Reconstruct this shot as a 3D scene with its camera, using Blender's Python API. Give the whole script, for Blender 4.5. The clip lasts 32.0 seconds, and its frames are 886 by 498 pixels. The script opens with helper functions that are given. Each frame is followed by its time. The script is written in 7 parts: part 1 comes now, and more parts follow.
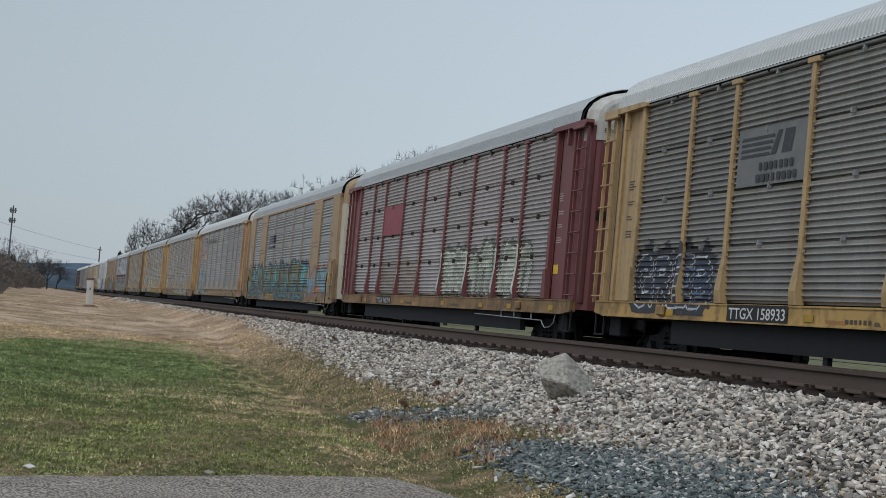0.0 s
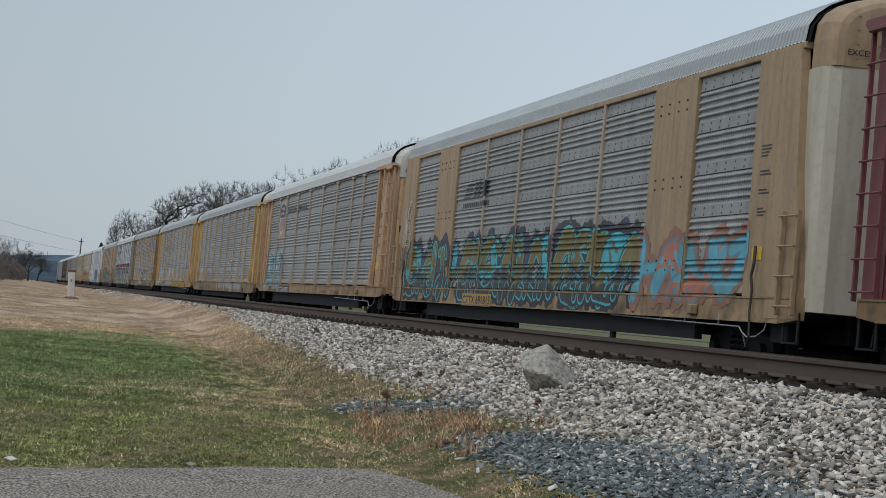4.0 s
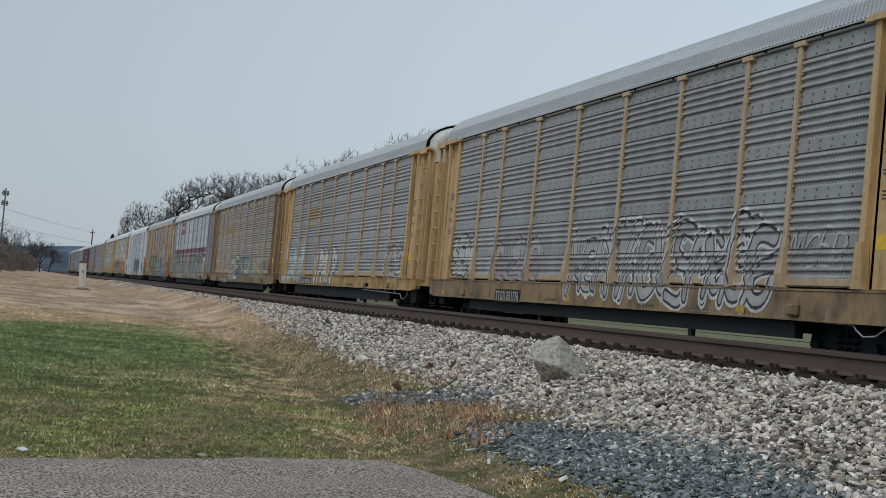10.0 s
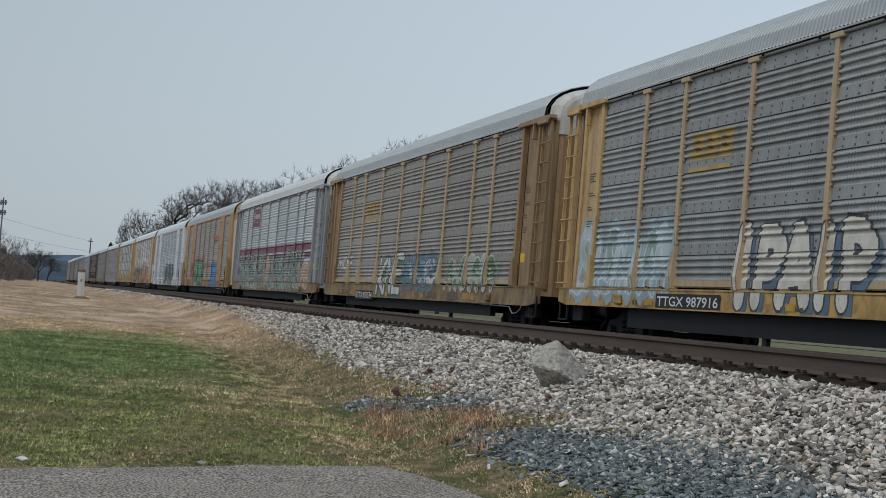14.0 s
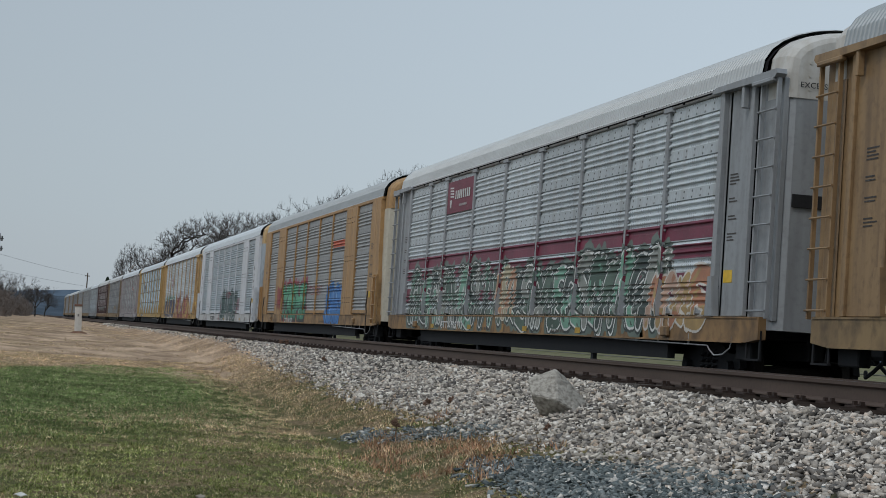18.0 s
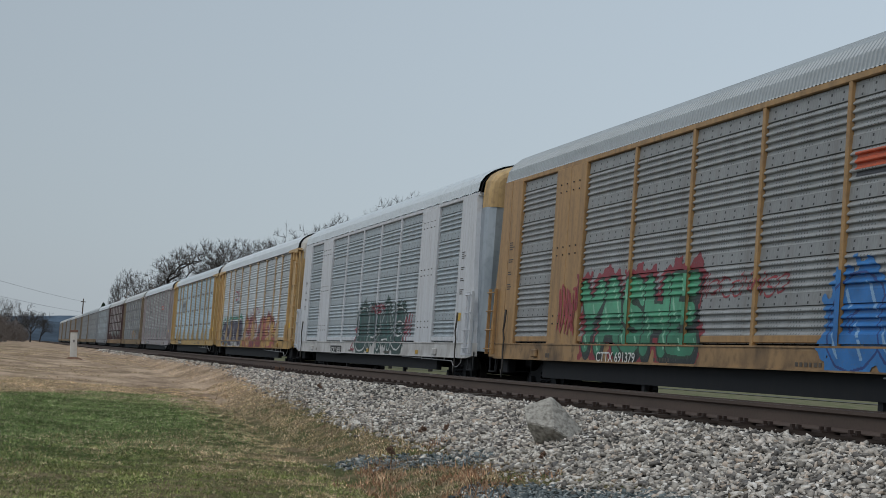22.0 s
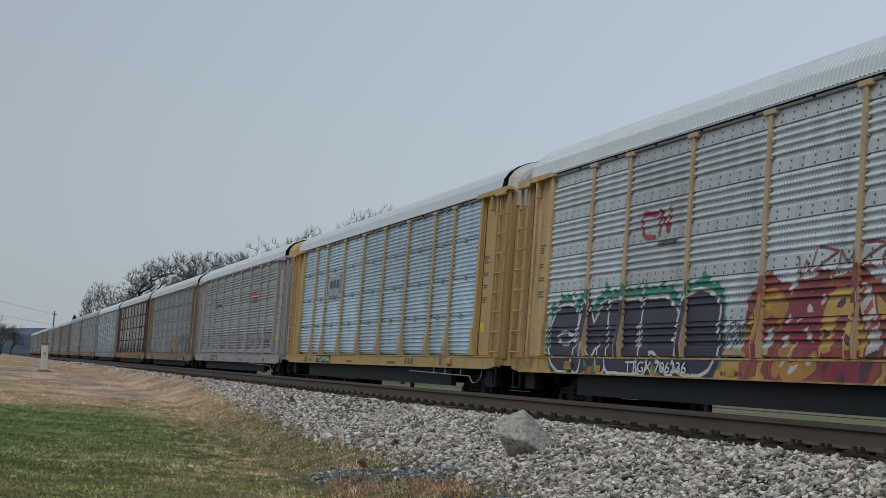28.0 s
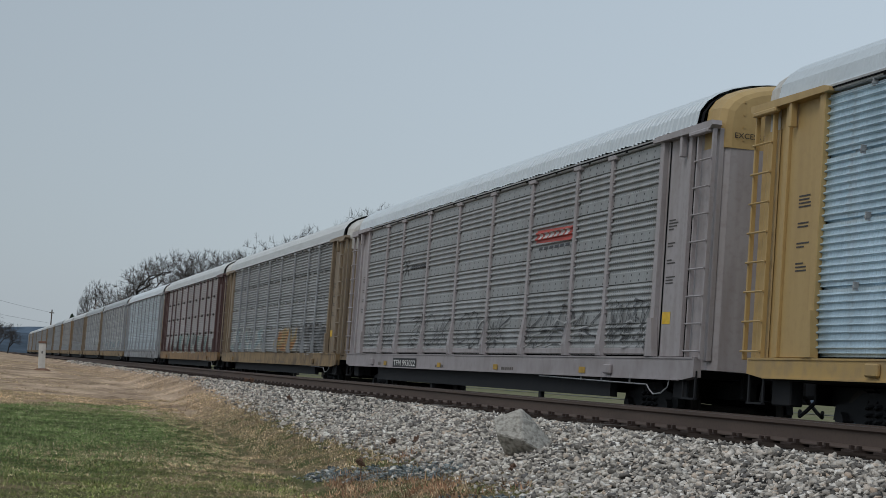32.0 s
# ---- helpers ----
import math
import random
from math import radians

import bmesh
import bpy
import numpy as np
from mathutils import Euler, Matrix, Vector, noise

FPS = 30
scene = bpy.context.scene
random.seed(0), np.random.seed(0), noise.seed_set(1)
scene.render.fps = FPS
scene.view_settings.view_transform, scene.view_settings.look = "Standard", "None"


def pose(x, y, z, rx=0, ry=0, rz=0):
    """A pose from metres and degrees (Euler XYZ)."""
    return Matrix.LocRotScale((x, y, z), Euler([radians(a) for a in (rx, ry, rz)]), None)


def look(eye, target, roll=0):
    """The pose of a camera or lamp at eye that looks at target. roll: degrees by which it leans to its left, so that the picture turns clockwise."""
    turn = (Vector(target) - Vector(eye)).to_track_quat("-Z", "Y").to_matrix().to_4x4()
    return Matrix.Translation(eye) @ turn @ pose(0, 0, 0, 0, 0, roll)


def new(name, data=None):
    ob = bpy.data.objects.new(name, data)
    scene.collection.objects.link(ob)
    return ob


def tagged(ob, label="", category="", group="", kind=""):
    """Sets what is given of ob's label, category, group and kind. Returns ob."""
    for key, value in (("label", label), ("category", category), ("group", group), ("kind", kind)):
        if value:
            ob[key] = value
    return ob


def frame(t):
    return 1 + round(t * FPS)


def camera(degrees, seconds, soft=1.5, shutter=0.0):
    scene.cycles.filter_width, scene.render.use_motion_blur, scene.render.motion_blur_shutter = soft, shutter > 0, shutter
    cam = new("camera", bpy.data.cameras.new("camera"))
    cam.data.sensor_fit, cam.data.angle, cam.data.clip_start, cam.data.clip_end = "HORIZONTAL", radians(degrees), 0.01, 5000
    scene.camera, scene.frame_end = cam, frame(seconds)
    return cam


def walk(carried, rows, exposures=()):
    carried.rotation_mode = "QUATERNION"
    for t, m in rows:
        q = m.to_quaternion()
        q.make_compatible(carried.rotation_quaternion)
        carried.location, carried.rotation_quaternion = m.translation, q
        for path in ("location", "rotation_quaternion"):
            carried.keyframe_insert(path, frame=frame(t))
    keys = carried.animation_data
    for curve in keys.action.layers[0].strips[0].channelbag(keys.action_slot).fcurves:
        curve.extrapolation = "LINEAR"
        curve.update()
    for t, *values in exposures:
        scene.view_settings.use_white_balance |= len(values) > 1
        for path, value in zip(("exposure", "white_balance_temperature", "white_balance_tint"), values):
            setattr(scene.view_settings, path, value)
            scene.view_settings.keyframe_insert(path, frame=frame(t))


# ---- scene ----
EYE = Vector((0.0, 0.0, 0.09))
# seconds, heading from the track's direction, tilt, lean (degrees); the camera stands on one spot
cam = camera(28.4, 32.0, soft=0.55)


def view(yaw, pitch, roll):
    a, b = radians(yaw), radians(pitch)
    return look(EYE, EYE + Vector((math.sin(a) * math.cos(b), math.cos(a) * math.cos(b), math.sin(b))), roll)


walk(cam, [(t, view(a, b, c)) for t, a, b, c in [
    (0, 13.12, 2.40, 5.20), (0.5, 13.17, 2.38, 5.24), (1, 13.24, 2.36, 5.23), (1.5, 13.37, 2.40, 5.15), (2, 13.50, 2.38, 5.08), (2.5, 13.60, 2.34, 5.11), (3, 13.70, 2.30, 5.11), (3.5, 13.73, 2.23, 5.14), (5.5, 13.71, 2.11, 5.16), (6, 13.66, 2.08, 5.22), (6.5, 13.63, 2.07, 5.27), (7, 13.56, 2.07, 5.22), (7.5, 13.53, 2.07, 5.21), (8, 13.43, 2.06, 5.17), (8.5, 13.41, 2.00, 5.18), (9, 13.39, 1.92, 5.16), (9.5, 13.40, 1.89, 5.15), (10, 13.40, 1.86, 5.18), (10.5, 13.46, 1.79, 5.15), (11, 13.51, 1.73, 5.13), (11.5, 13.52, 1.69, 5.13), (12, 13.56, 1.66, 5.09), (12.5, 13.60, 1.66, 4.98), (13, 13.60, 1.73, 4.92), (13.5, 13.53, 1.92, 4.78), (14, 13.44, 2.05, 4.70), (14.5, 13.38, 2.17, 4.46), (16.5, 13.33, 2.67, 3.96), (17, 13.36, 2.77, 3.92), (17.5, 13.40, 2.90, 3.96), (18, 13.47, 3.04, 3.96), (18.5, 13.53, 3.16, 3.97), (19, 13.55, 3.24, 3.99), (19.5, 13.57, 3.30, 4.09), (20, 13.59, 3.43, 4.08), (20.5, 13.59, 3.60, 4.15), (21, 13.57, 3.74, 4.16), (21.5, 13.57, 3.84, 4.10), (22, 13.53, 3.94, 4.20), (22.5, 13.52, 4.03, 4.26), (23, 13.53, 4.11, 4.24), (23.5, 13.53, 4.17, 4.24), (24, 13.59, 4.21, 4.26), (24.5, 13.62, 4.25, 4.23), (25, 13.70, 4.30, 4.26), (25.5, 13.79, 4.35, 4.20), (27.5, 14.68, 4.44, 4.18), (28, 14.40, 4.42, 4.21), (28.5, 14.46, 4.42, 4.27), (29, 14.48, 4.40, 4.27), (29.5, 14.49, 4.39, 4.32), (30, 14.38, 4.39, 4.38), (30.5, 14.40, 4.40, 4.37), (31, 14.33, 4.41, 4.39), (31.5, 14.45, 4.39, 4.35), (32, 14.48, 4.39, 4.25)]],
     exposures=[(0, 0.2), (10, 0.22), (14, 0.2), (19, 0.09), (25, 0.03), (32, 0.03)])

# ---- light: an overcast sky and a weak, wide sun ----
SUN_ELEVATION, SUN_TURN = radians(48), radians(236)
world = bpy.data.worlds.new("overcast")
scene.world = world
world.use_nodes = True
wn, wl = world.node_tree.nodes, world.node_tree.links
sky = wn.new("ShaderNodeTexSky")
sky.sky_type, sky.sun_disc = "NISHITA", False
sky.sun_elevation, sky.sun_rotation = SUN_ELEVATION, SUN_TURN
sky.air_density, sky.dust_density, sky.ozone_density = 1.0, 3.0, 1.0
# cloud layer: a pale sheet, a little warmer low down
geo = wn.new("ShaderNodeTexCoord")
sep = wn.new("ShaderNodeSeparateXYZ")
wl.new(geo.outputs["Generated"], sep.inputs[0])
ramp = wn.new("ShaderNodeValToRGB")
ramp.color_ramp.elements[0].position, ramp.color_ramp.elements[0].color = 0.0, (4.55, 5.1, 5.55, 1)
ramp.color_ramp.elements[1].position, ramp.color_ramp.elements[1].color = 0.45, (4.1, 4.85, 5.55, 1)
e = ramp.color_ramp.elements.new(0.06)
e.color = (4.45, 5.15, 5.7, 1)
wl.new(sep.outputs["Z"], ramp.inputs[0])
mixc = wn.new("ShaderNodeMixRGB")
mixc.inputs[0].default_value = 0.85
wl.new(sky.outputs[0], mixc.inputs[1])
wl.new(ramp.outputs[0], mixc.inputs[2])
# the cloud sheet thins out to the right of the track
side = wn.new("ShaderNodeMapRange")
side.inputs[1].default_value, side.inputs[2].default_value, side.inputs[3].default_value, side.inputs[4].default_value = -0.05, 0.6, 0.9, 1.22
wl.new(sep.outputs["X"], side.inputs[0])
glow = wn.new("ShaderNodeMixRGB")
glow.blend_type = "MULTIPLY"
glow.inputs[0].default_value = 1.0
wl.new(mixc.outputs[0], glow.inputs[1])
wl.new(side.outputs[0], glow.inputs[2])
wl.new(glow.outputs[0], wn["Background"].inputs[0])
wn["Background"].inputs[1].default_value = 0.1
sun = new("sun", bpy.data.lights.new("sun", "SUN"))
sun.data.energy, sun.data.angle, sun.data.color = 0.75, radians(25), (1.0, 0.97, 0.93)
sun.matrix_world = look((0, 0, 50), Vector((0, 0, 50)) - Vector((math.sin(SUN_TURN) * math.cos(SUN_ELEVATION), math.cos(SUN_TURN) * math.cos(SUN_ELEVATION), math.sin(SUN_ELEVATION))))


# ---- materials ----
def nodes_of(name, rough=0.6, metal=0.0):
    m = bpy.data.materials.new(name)
    m.use_nodes = True
    n, l = m.node_tree.nodes, m.node_tree.links
    b = n["Principled BSDF"]
    b.inputs["Roughness"].default_value, b.inputs["Metallic"].default_value = rough, metal
    if rough >= 0.85:
        b.inputs["Specular IOR Level"].default_value = 0.0
    return m, n, l, b


def rgba(c):
    return (c[0], c[1], c[2], 1.0)


def noise_node(n, l, scale, detail=4.0, stretch=None, coord="Object"):
    tc = n.new("ShaderNodeTexCoord") if coord != "Position" else n.new("ShaderNodeNewGeometry")
    src = tc.outputs[coord]
    if stretch:
        mp = n.new("ShaderNodeMapping")
        mp.inputs["Scale"].default_value = stretch
        l.new(src, mp.inputs[0])
        src = mp.outputs[0]
    t = n.new("ShaderNodeTexNoise")
    t.inputs["Scale"].default_value, t.inputs["Detail"].default_value = scale, detail
    l.new(src, t.inputs["Vector"])
    return t


def ramp_node(n, l, src, a, b, ca=(0, 0, 0), cb=(1, 1, 1)):
    r = n.new("ShaderNodeValToRGB")
    r.color_ramp.elements[0].position, r.color_ramp.elements[0].color = a, rgba(ca)
    r.color_ramp.elements[1].position, r.color_ramp.elements[1].color = b, rgba(cb)
    l.new(src, r.inputs[0])
    return r


def mix_node(n, l, fac, a, b, blend="MIX"):
    m = n.new("ShaderNodeMixRGB")
    m.blend_type = blend
    for i, v in ((0, fac), (1, a), (2, b)):
        if isinstance(v, (int, float)):
            m.inputs[i].default_value = v
        elif isinstance(v, tuple):
            m.inputs[i].default_value = rgba(v)
        else:
            l.new(v, m.inputs[i])
    return m


def bump_node(n, l, b, height, strength=0.3, distance=0.01):
    u = n.new("ShaderNodeBump")
    u.inputs["Strength"].default_value, u.inputs["Distance"].default_value = strength, distance
    l.new(height, u.inputs["Height"])
    l.new(u.outputs[0], b.inputs["Normal"])


def worn(name, colour, dirt=(0.09, 0.07, 0.055), rough=0.55, metal=0.0, amount=0.5, grain=9.0, streak=(3.0, 3.0, 0.35)):
    """Paint or metal with soft blotches, vertical run-off streaks and fine grain."""
    m, n, l, b = nodes_of(name, rough, metal)
    t1 = noise_node(n, l, 1.6, 5, streak)
    t2 = noise_node(n, l, grain, 6)
    f1 = ramp_node(n, l, t1.outputs[0], 0.42, 0.78)
    f2 = ramp_node(n, l, t2.outputs[0], 0.5, 0.75)
    sc = n.new("ShaderNodeMath")
    sc.operation = "MULTIPLY"
    sc.inputs[1].default_value = amount
    l.new(f1.outputs[0], sc.inputs[0])
    m1 = mix_node(n, l, sc.outputs[0], colour, dirt)
    sc2 = n.new("ShaderNodeMath")
    sc2.operation = "MULTIPLY"
    sc2.inputs[1].default_value = amount * 0.6
    l.new(f2.outputs[0], sc2.inputs[0])
    m2 = mix_node(n, l, sc2.outputs[0], m1.outputs[0], dirt)
    l.new(m2.outputs[0], b.inputs["Base Color"])
    bump_node(n, l, b, t2.outputs[0], 0.12, 0.004)
    return m


def panel_skin(name, colour, dirt, dots=True, metal=0.12, rough=0.5, amount=0.5):
    """Weathered galvanised sheet with rows of small punched holes, flat strips darkened as painted shade and soot
    running down.
    """
    m, n, l, b = nodes_of(name, rough, metal)
    t1 = noise_node(n, l, 1.1, 6, (1.0, 1.2, 0.5))
    t2 = noise_node(n, l, 30, 4, (1.0, 1.0, 0.25))
    info = n.new("ShaderNodeObjectInfo")
    f1 = ramp_node(n, l, t1.outputs[0], 0.35, 0.75)
    sc = n.new("ShaderNodeMath")
    sc.operation = "MULTIPLY"
    sc.inputs[1].default_value = amount
    l.new(f1.outputs[0], sc.inputs[0])
    m1 = mix_node(n, l, sc.outputs[0], colour, dirt)
    f2 = ramp_node(n, l, t2.outputs[0], 0.4, 0.7)
    g2 = n.new("ShaderNodeMath")
    g2.operation = "MULTIPLY"
    g2.inputs[1].default_value = 0.35
    l.new(f2.outputs[0], g2.inputs[0])
    m2 = mix_node(n, l, g2.outputs[0], m1.outputs[0], dirt)
    shade = n.new("ShaderNodeMapRange")
    shade.inputs[3].default_value, shade.inputs[4].default_value = 0.88, 1.1
    l.new(info.outputs["Random"], shade.inputs[0])
    m3 = mix_node(n, l, 1.0, m2.outputs[0], (1, 1, 1), "MULTIPLY")
    l.new(shade.outputs[0], m3.inputs[2])
    t3 = noise_node(n, l, 1.3, 6, (1.0, 2.6, 0.16))
    rust = ramp_node(n, l, t3.outputs[0], 0.56, 0.8, (0, 0, 0), (0.36, 0.36, 0.36))
    out = mix_node(n, l, rust.outputs[0], m3.outputs[0], (0.19, 0.135, 0.095)).outputs[0]
    if dots:
        tc = n.new("ShaderNodeTexCoord")
        sp = n.new("ShaderNodeSeparateXYZ")
        l.new(tc.outputs["Object"], sp.inputs[0])

        def wave(sock, pitch, limit):
            a = n.new("ShaderNodeMath")
            a.operation = "PINGPONG"
            a.inputs[1].default_value = pitch / 2
            l.new(sock, a.inputs[0])
            c = n.new("ShaderNodeMath")
            c.operation = "LESS_THAN"
            c.inputs[1].default_value = limit
            l.new(a.outputs[0], c.inputs[0])
            return c.outputs[0]
        def both(u, w, k):
            d = n.new("ShaderNodeMath")
            d.operation = "MULTIPLY"
            l.new(u, d.inputs[0])
            l.new(w, d.inputs[1])
            g = n.new("ShaderNodeMath")
            g.operation = "MULTIPLY"
            g.inputs[1].default_value = k
            l.new(d.outputs[0], g.inputs[0])
            return g.outputs[0]
        slots = both(wave(sp.outputs["Y"], 0.095, 0.014), wave(sp.outputs["Z"], 0.0575, 0.013), 0.6)
        slots = both(slots, wave(sp.outputs["Y"], 0.76, 0.2), 1.0)
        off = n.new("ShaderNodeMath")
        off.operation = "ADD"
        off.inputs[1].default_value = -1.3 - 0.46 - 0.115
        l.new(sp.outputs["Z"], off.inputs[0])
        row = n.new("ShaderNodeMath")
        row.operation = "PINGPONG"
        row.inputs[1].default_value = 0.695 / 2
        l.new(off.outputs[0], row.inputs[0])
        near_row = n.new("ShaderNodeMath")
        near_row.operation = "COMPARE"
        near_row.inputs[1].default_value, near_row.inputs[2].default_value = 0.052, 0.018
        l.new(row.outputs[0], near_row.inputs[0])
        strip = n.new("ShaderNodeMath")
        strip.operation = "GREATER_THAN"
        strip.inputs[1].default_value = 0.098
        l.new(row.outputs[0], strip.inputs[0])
        # strips catch less sky than the ribs: that shade is multiplied into the colour
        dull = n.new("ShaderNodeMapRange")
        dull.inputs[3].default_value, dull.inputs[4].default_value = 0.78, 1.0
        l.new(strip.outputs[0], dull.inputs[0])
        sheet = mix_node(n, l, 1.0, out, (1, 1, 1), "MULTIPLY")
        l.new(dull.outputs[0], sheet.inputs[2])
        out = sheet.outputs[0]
        slots2 = both(slots, strip.outputs[0], 1.0)
        holes = both(wave(sp.outputs["Y"], 0.37, 0.024), near_row.outputs[0], 0.95)
        e = n.new("ShaderNodeMath")
        e.operation = "MAXIMUM"
        l.new(slots2, e.inputs[0])
        l.new(holes, e.inputs[1])
        m4 = mix_node(n, l, e.outputs[0], out, (0.015, 0.016, 0.018))
        out = m4.outputs[0]
    l.new(out, b.inputs["Base Color"])
    bump_node(n, l, b, t2.outputs[0], 0.1, 0.003)
    return m


def plain(name, colour, rough=0.6, metal=0.0, vary=0.25, grain=12.0):
    m, n, l, b = nodes_of(name, rough, metal)
    t = noise_node(n, l, grain, 5)
    lo = tuple(c * (1 - vary) for c in colour)
    hi = tuple(min(1.0, c * (1 + vary)) for c in colour)
    r = ramp_node(n, l, t.outputs[0], 0.3, 0.7, lo, hi)
    l.new(r.outputs[0], b.inputs["Base Color"])
    bump_node(n, l, b, t.outputs[0], 0.15, 0.004)
    return m


# ---- mesh building ----
class Shape:
    """Collects vertices and faces of one mesh."""

    def __init__(self):
        self.v, self.f = [], []

    def add(self, verts, faces):
        k = len(self.v)
        self.v += [tuple(p) for p in verts]
        self.f += [tuple(i + k for i in f) for f in faces]
        return self

    def box(self, a, b, c=0.0):
        """A box from corner a to corner b, its edges cut back by c."""
        x0, y0, z0 = (min(p, q) for p, q in zip(a, b))
        x1, y1, z1 = (max(p, q) for p, q in zip(a, b))
        if c <= 0:
            v = [(x, y, z) for x in (x0, x1) for y in (y0, y1) for z in (z0, z1)]
            return self.add(v, [(0, 1, 3, 2), (4, 6, 7, 5), (0, 4, 5, 1), (2, 3, 7, 6), (0, 2, 6, 4), (1, 5, 7, 3)])
        bm = bmesh.new()
        bmesh.ops.create_cube(bm, size=1)
        for p in bm.verts:
            p.co = Vector(((x0 + x1) / 2 + p.co.x * (x1 - x0), (y0 + y1) / 2 + p.co.y * (y1 - y0), (z0 + z1) / 2 + p.co.z * (z1 - z0)))
        bmesh.ops.bevel(bm, geom=bm.edges[:], offset=c, segments=1, affect="EDGES")
        bm.verts.index_update()
        self.add([p.co for p in bm.verts], [[p.index for p in f.verts] for f in bm.faces])
        bm.free()
        return self

    def prism(self, outline, axis, lo, hi):
        """Pushes a flat outline along an axis ('x': outline in y, z; 'y': in x, z; 'z': in x, y)."""
        n = len(outline)

        def at(p, h):
            return {"x": (h, p[0], p[1]), "y": (p[0], h, p[1]), "z": (p[0], p[1], h)}[axis]
        v = [at(p, lo) for p in outline] + [at(p, hi) for p in outline]
        return self.add(v, [(i, (i + 1) % n, n + (i + 1) % n, n + i) for i in range(n)] + [tuple(range(n - 1, -1, -1)), tuple(range(n, 2 * n))])

    def tube(self, points, r, n=6, r_end=None):
        """A round bar through the points."""
        pts = [Vector(p) for p in points]
        rings = []
        for i, p in enumerate(pts):
            d = (pts[min(i + 1, len(pts) - 1)] - pts[max(i - 1, 0)]).normalized()
            side = d.cross(Vector((0, 0, 1)) if abs(d.z) < 0.9 else Vector((1, 0, 0))).normalized()
            up = side.cross(d)
            rr = r if r_end is None else r + (r_end - r) * i / max(1, len(pts) - 1)
            rings.append([p + (side * math.cos(2 * math.pi * k / n) + up * math.sin(2 * math.pi * k / n)) * rr for k in range(n)])
        v = [q for ring in rings for q in ring]
        f = [(i * n + k, i * n + (k + 1) % n, (i + 1) * n + (k + 1) % n, (i + 1) * n + k) for i in range(len(pts) - 1) for k in range(n)]
        f += [tuple(range(n - 1, -1, -1)), tuple((len(pts) - 1) * n + k for k in range(n))]
        return self.add(v, f)

    def sheet(self, profile, lo, hi, axis="y"):
        """An open strip: a profile (x, z) drawn out along y."""
        n = len(profile)
        v = [(p[0], lo, p[1]) for p in profile] + [(p[0], hi, p[1]) for p in profile]
        return self.add(v, [(i, i + 1, n + i + 1, n + i) for i in range(n - 1)])

    def mesh(self, name, material=None, smooth=False):
        me = bpy.data.meshes.new(name)
        me.from_pydata(self.v, [], self.f)
        bm = bmesh.new()
        bm.from_mesh(me)
        bmesh.ops.recalc_face_normals(bm, faces=bm.faces)
        bm.to_mesh(me)
        bm.free()
        if smooth:
            me.polygons.foreach_set("use_smooth", [True] * len(me.polygons))
        if material:
            me.materials.append(material)
        return me


def raw_mesh(name, verts, faces, material):
    """A mesh from arrays of many loose pieces with no further work."""
    me = bpy.data.meshes.new(name)
    verts, faces = np.asarray(verts, dtype=np.float32), np.asarray(faces, dtype=np.int32)
    k = faces.shape[1]
    me.vertices.add(len(verts))
    me.vertices.foreach_set("co", verts.ravel())
    me.loops.add(faces.size)
    me.loops.foreach_set("vertex_index", faces.ravel())
    me.polygons.add(len(faces))
    me.polygons.foreach_set("loop_start", np.arange(0, faces.size, k, dtype=np.int32))
    me.update(calc_edges=True)
    me.validate()
    me.materials.append(material)
    return me


def part(name, data, material, parent, label="", m=None):
    """Links a Shape or a mesh as one object under its thing or part."""
    if isinstance(data, Shape):
        data = data.mesh(name, material)
    ob = new(name, data)
    if parent is not None:
        ob.parent = parent
    if m is not None:
        ob.matrix_basis = m
    if label:
        ob["label"] = label
    return ob


# ---- the ground ----
TRACK_A, TRACK_B = 7.32, 12.23      # centre lines: the empty track and the track with the train
HEAD_B = -0.42                      # top of rail under the train; the empty track's is at 0
GAUGE = 0.7525                      # half the distance between rail centres


def smooth(a, b, v):
    t = np.clip((v - a) / (b - a), 0, 1)
    return t * t * (3 - 2 * t)


def bend(y):
    """How far the train's track has swung to the right at y."""
    return max(0.0, y - 420.0) ** 2 / 1500.0


def ground_z(x, y):
    """Height of the ground: a lawn that rises to the far dirt strip, the ballast banks, a field beyond."""
    x, y = np.asarray(x, float), np.asarray(y, float)
    lawn = np.interp(y, [0, 12, 20, 38, 70, 120, 400], [-1.18, -1.18, -1.1, -0.86, -0.53, -0.42, -0.4])
    lawn = lawn + 0.02 * np.sin(x * 1.3 + y * 0.7) * np.sin(y * 0.9 - x * 0.5) + 0.035 * smooth(32, 45, y) * np.sin(x * 0.9 + 1.3 * np.sin(y * 0.21)) * np.sin(y * 0.37 + x * 0.3)
    # lumpy turned-up soil along the ballast's foot
    lumps = np.sin(x * 4.1 + 1.9 * np.sin(y * 1.3)) * np.sin(y * 2.3 + 1.3 * np.sin(x * 2.7)) + 0.6 * np.sin(x * 9.3 + y * 2.1) * np.sin(y * 5.7 - x * 3.3)
    lawn = lawn + 0.035 * lumps * smooth(2.2, 3.6, x) * smooth(17, 24, y) * (1 - smooth(60, 80, y)) + 0.012 * lumps * smooth(30, 40, y) * (1 - smooth(2.2, 3.6, x))
    top_a = -0.225
    left = top_a - np.maximum(0, 5.75 - x) * 0.4
    right = np.maximum(top_a - np.maximum(0, x - 8.9) * 0.36, HEAD_B - 0.27)
    beyond = np.maximum(HEAD_B - 0.27 - np.maximum(0, x - 14.2) * 0.35, -1.05 + 1.75 * np.clip((x - 18) / 34, 0, 1))
    bank = np.where(x < 7.3, left, np.where(x < 12, right, beyond))
    return np.where(x < 7.3, np.maximum(lawn, bank), bank)


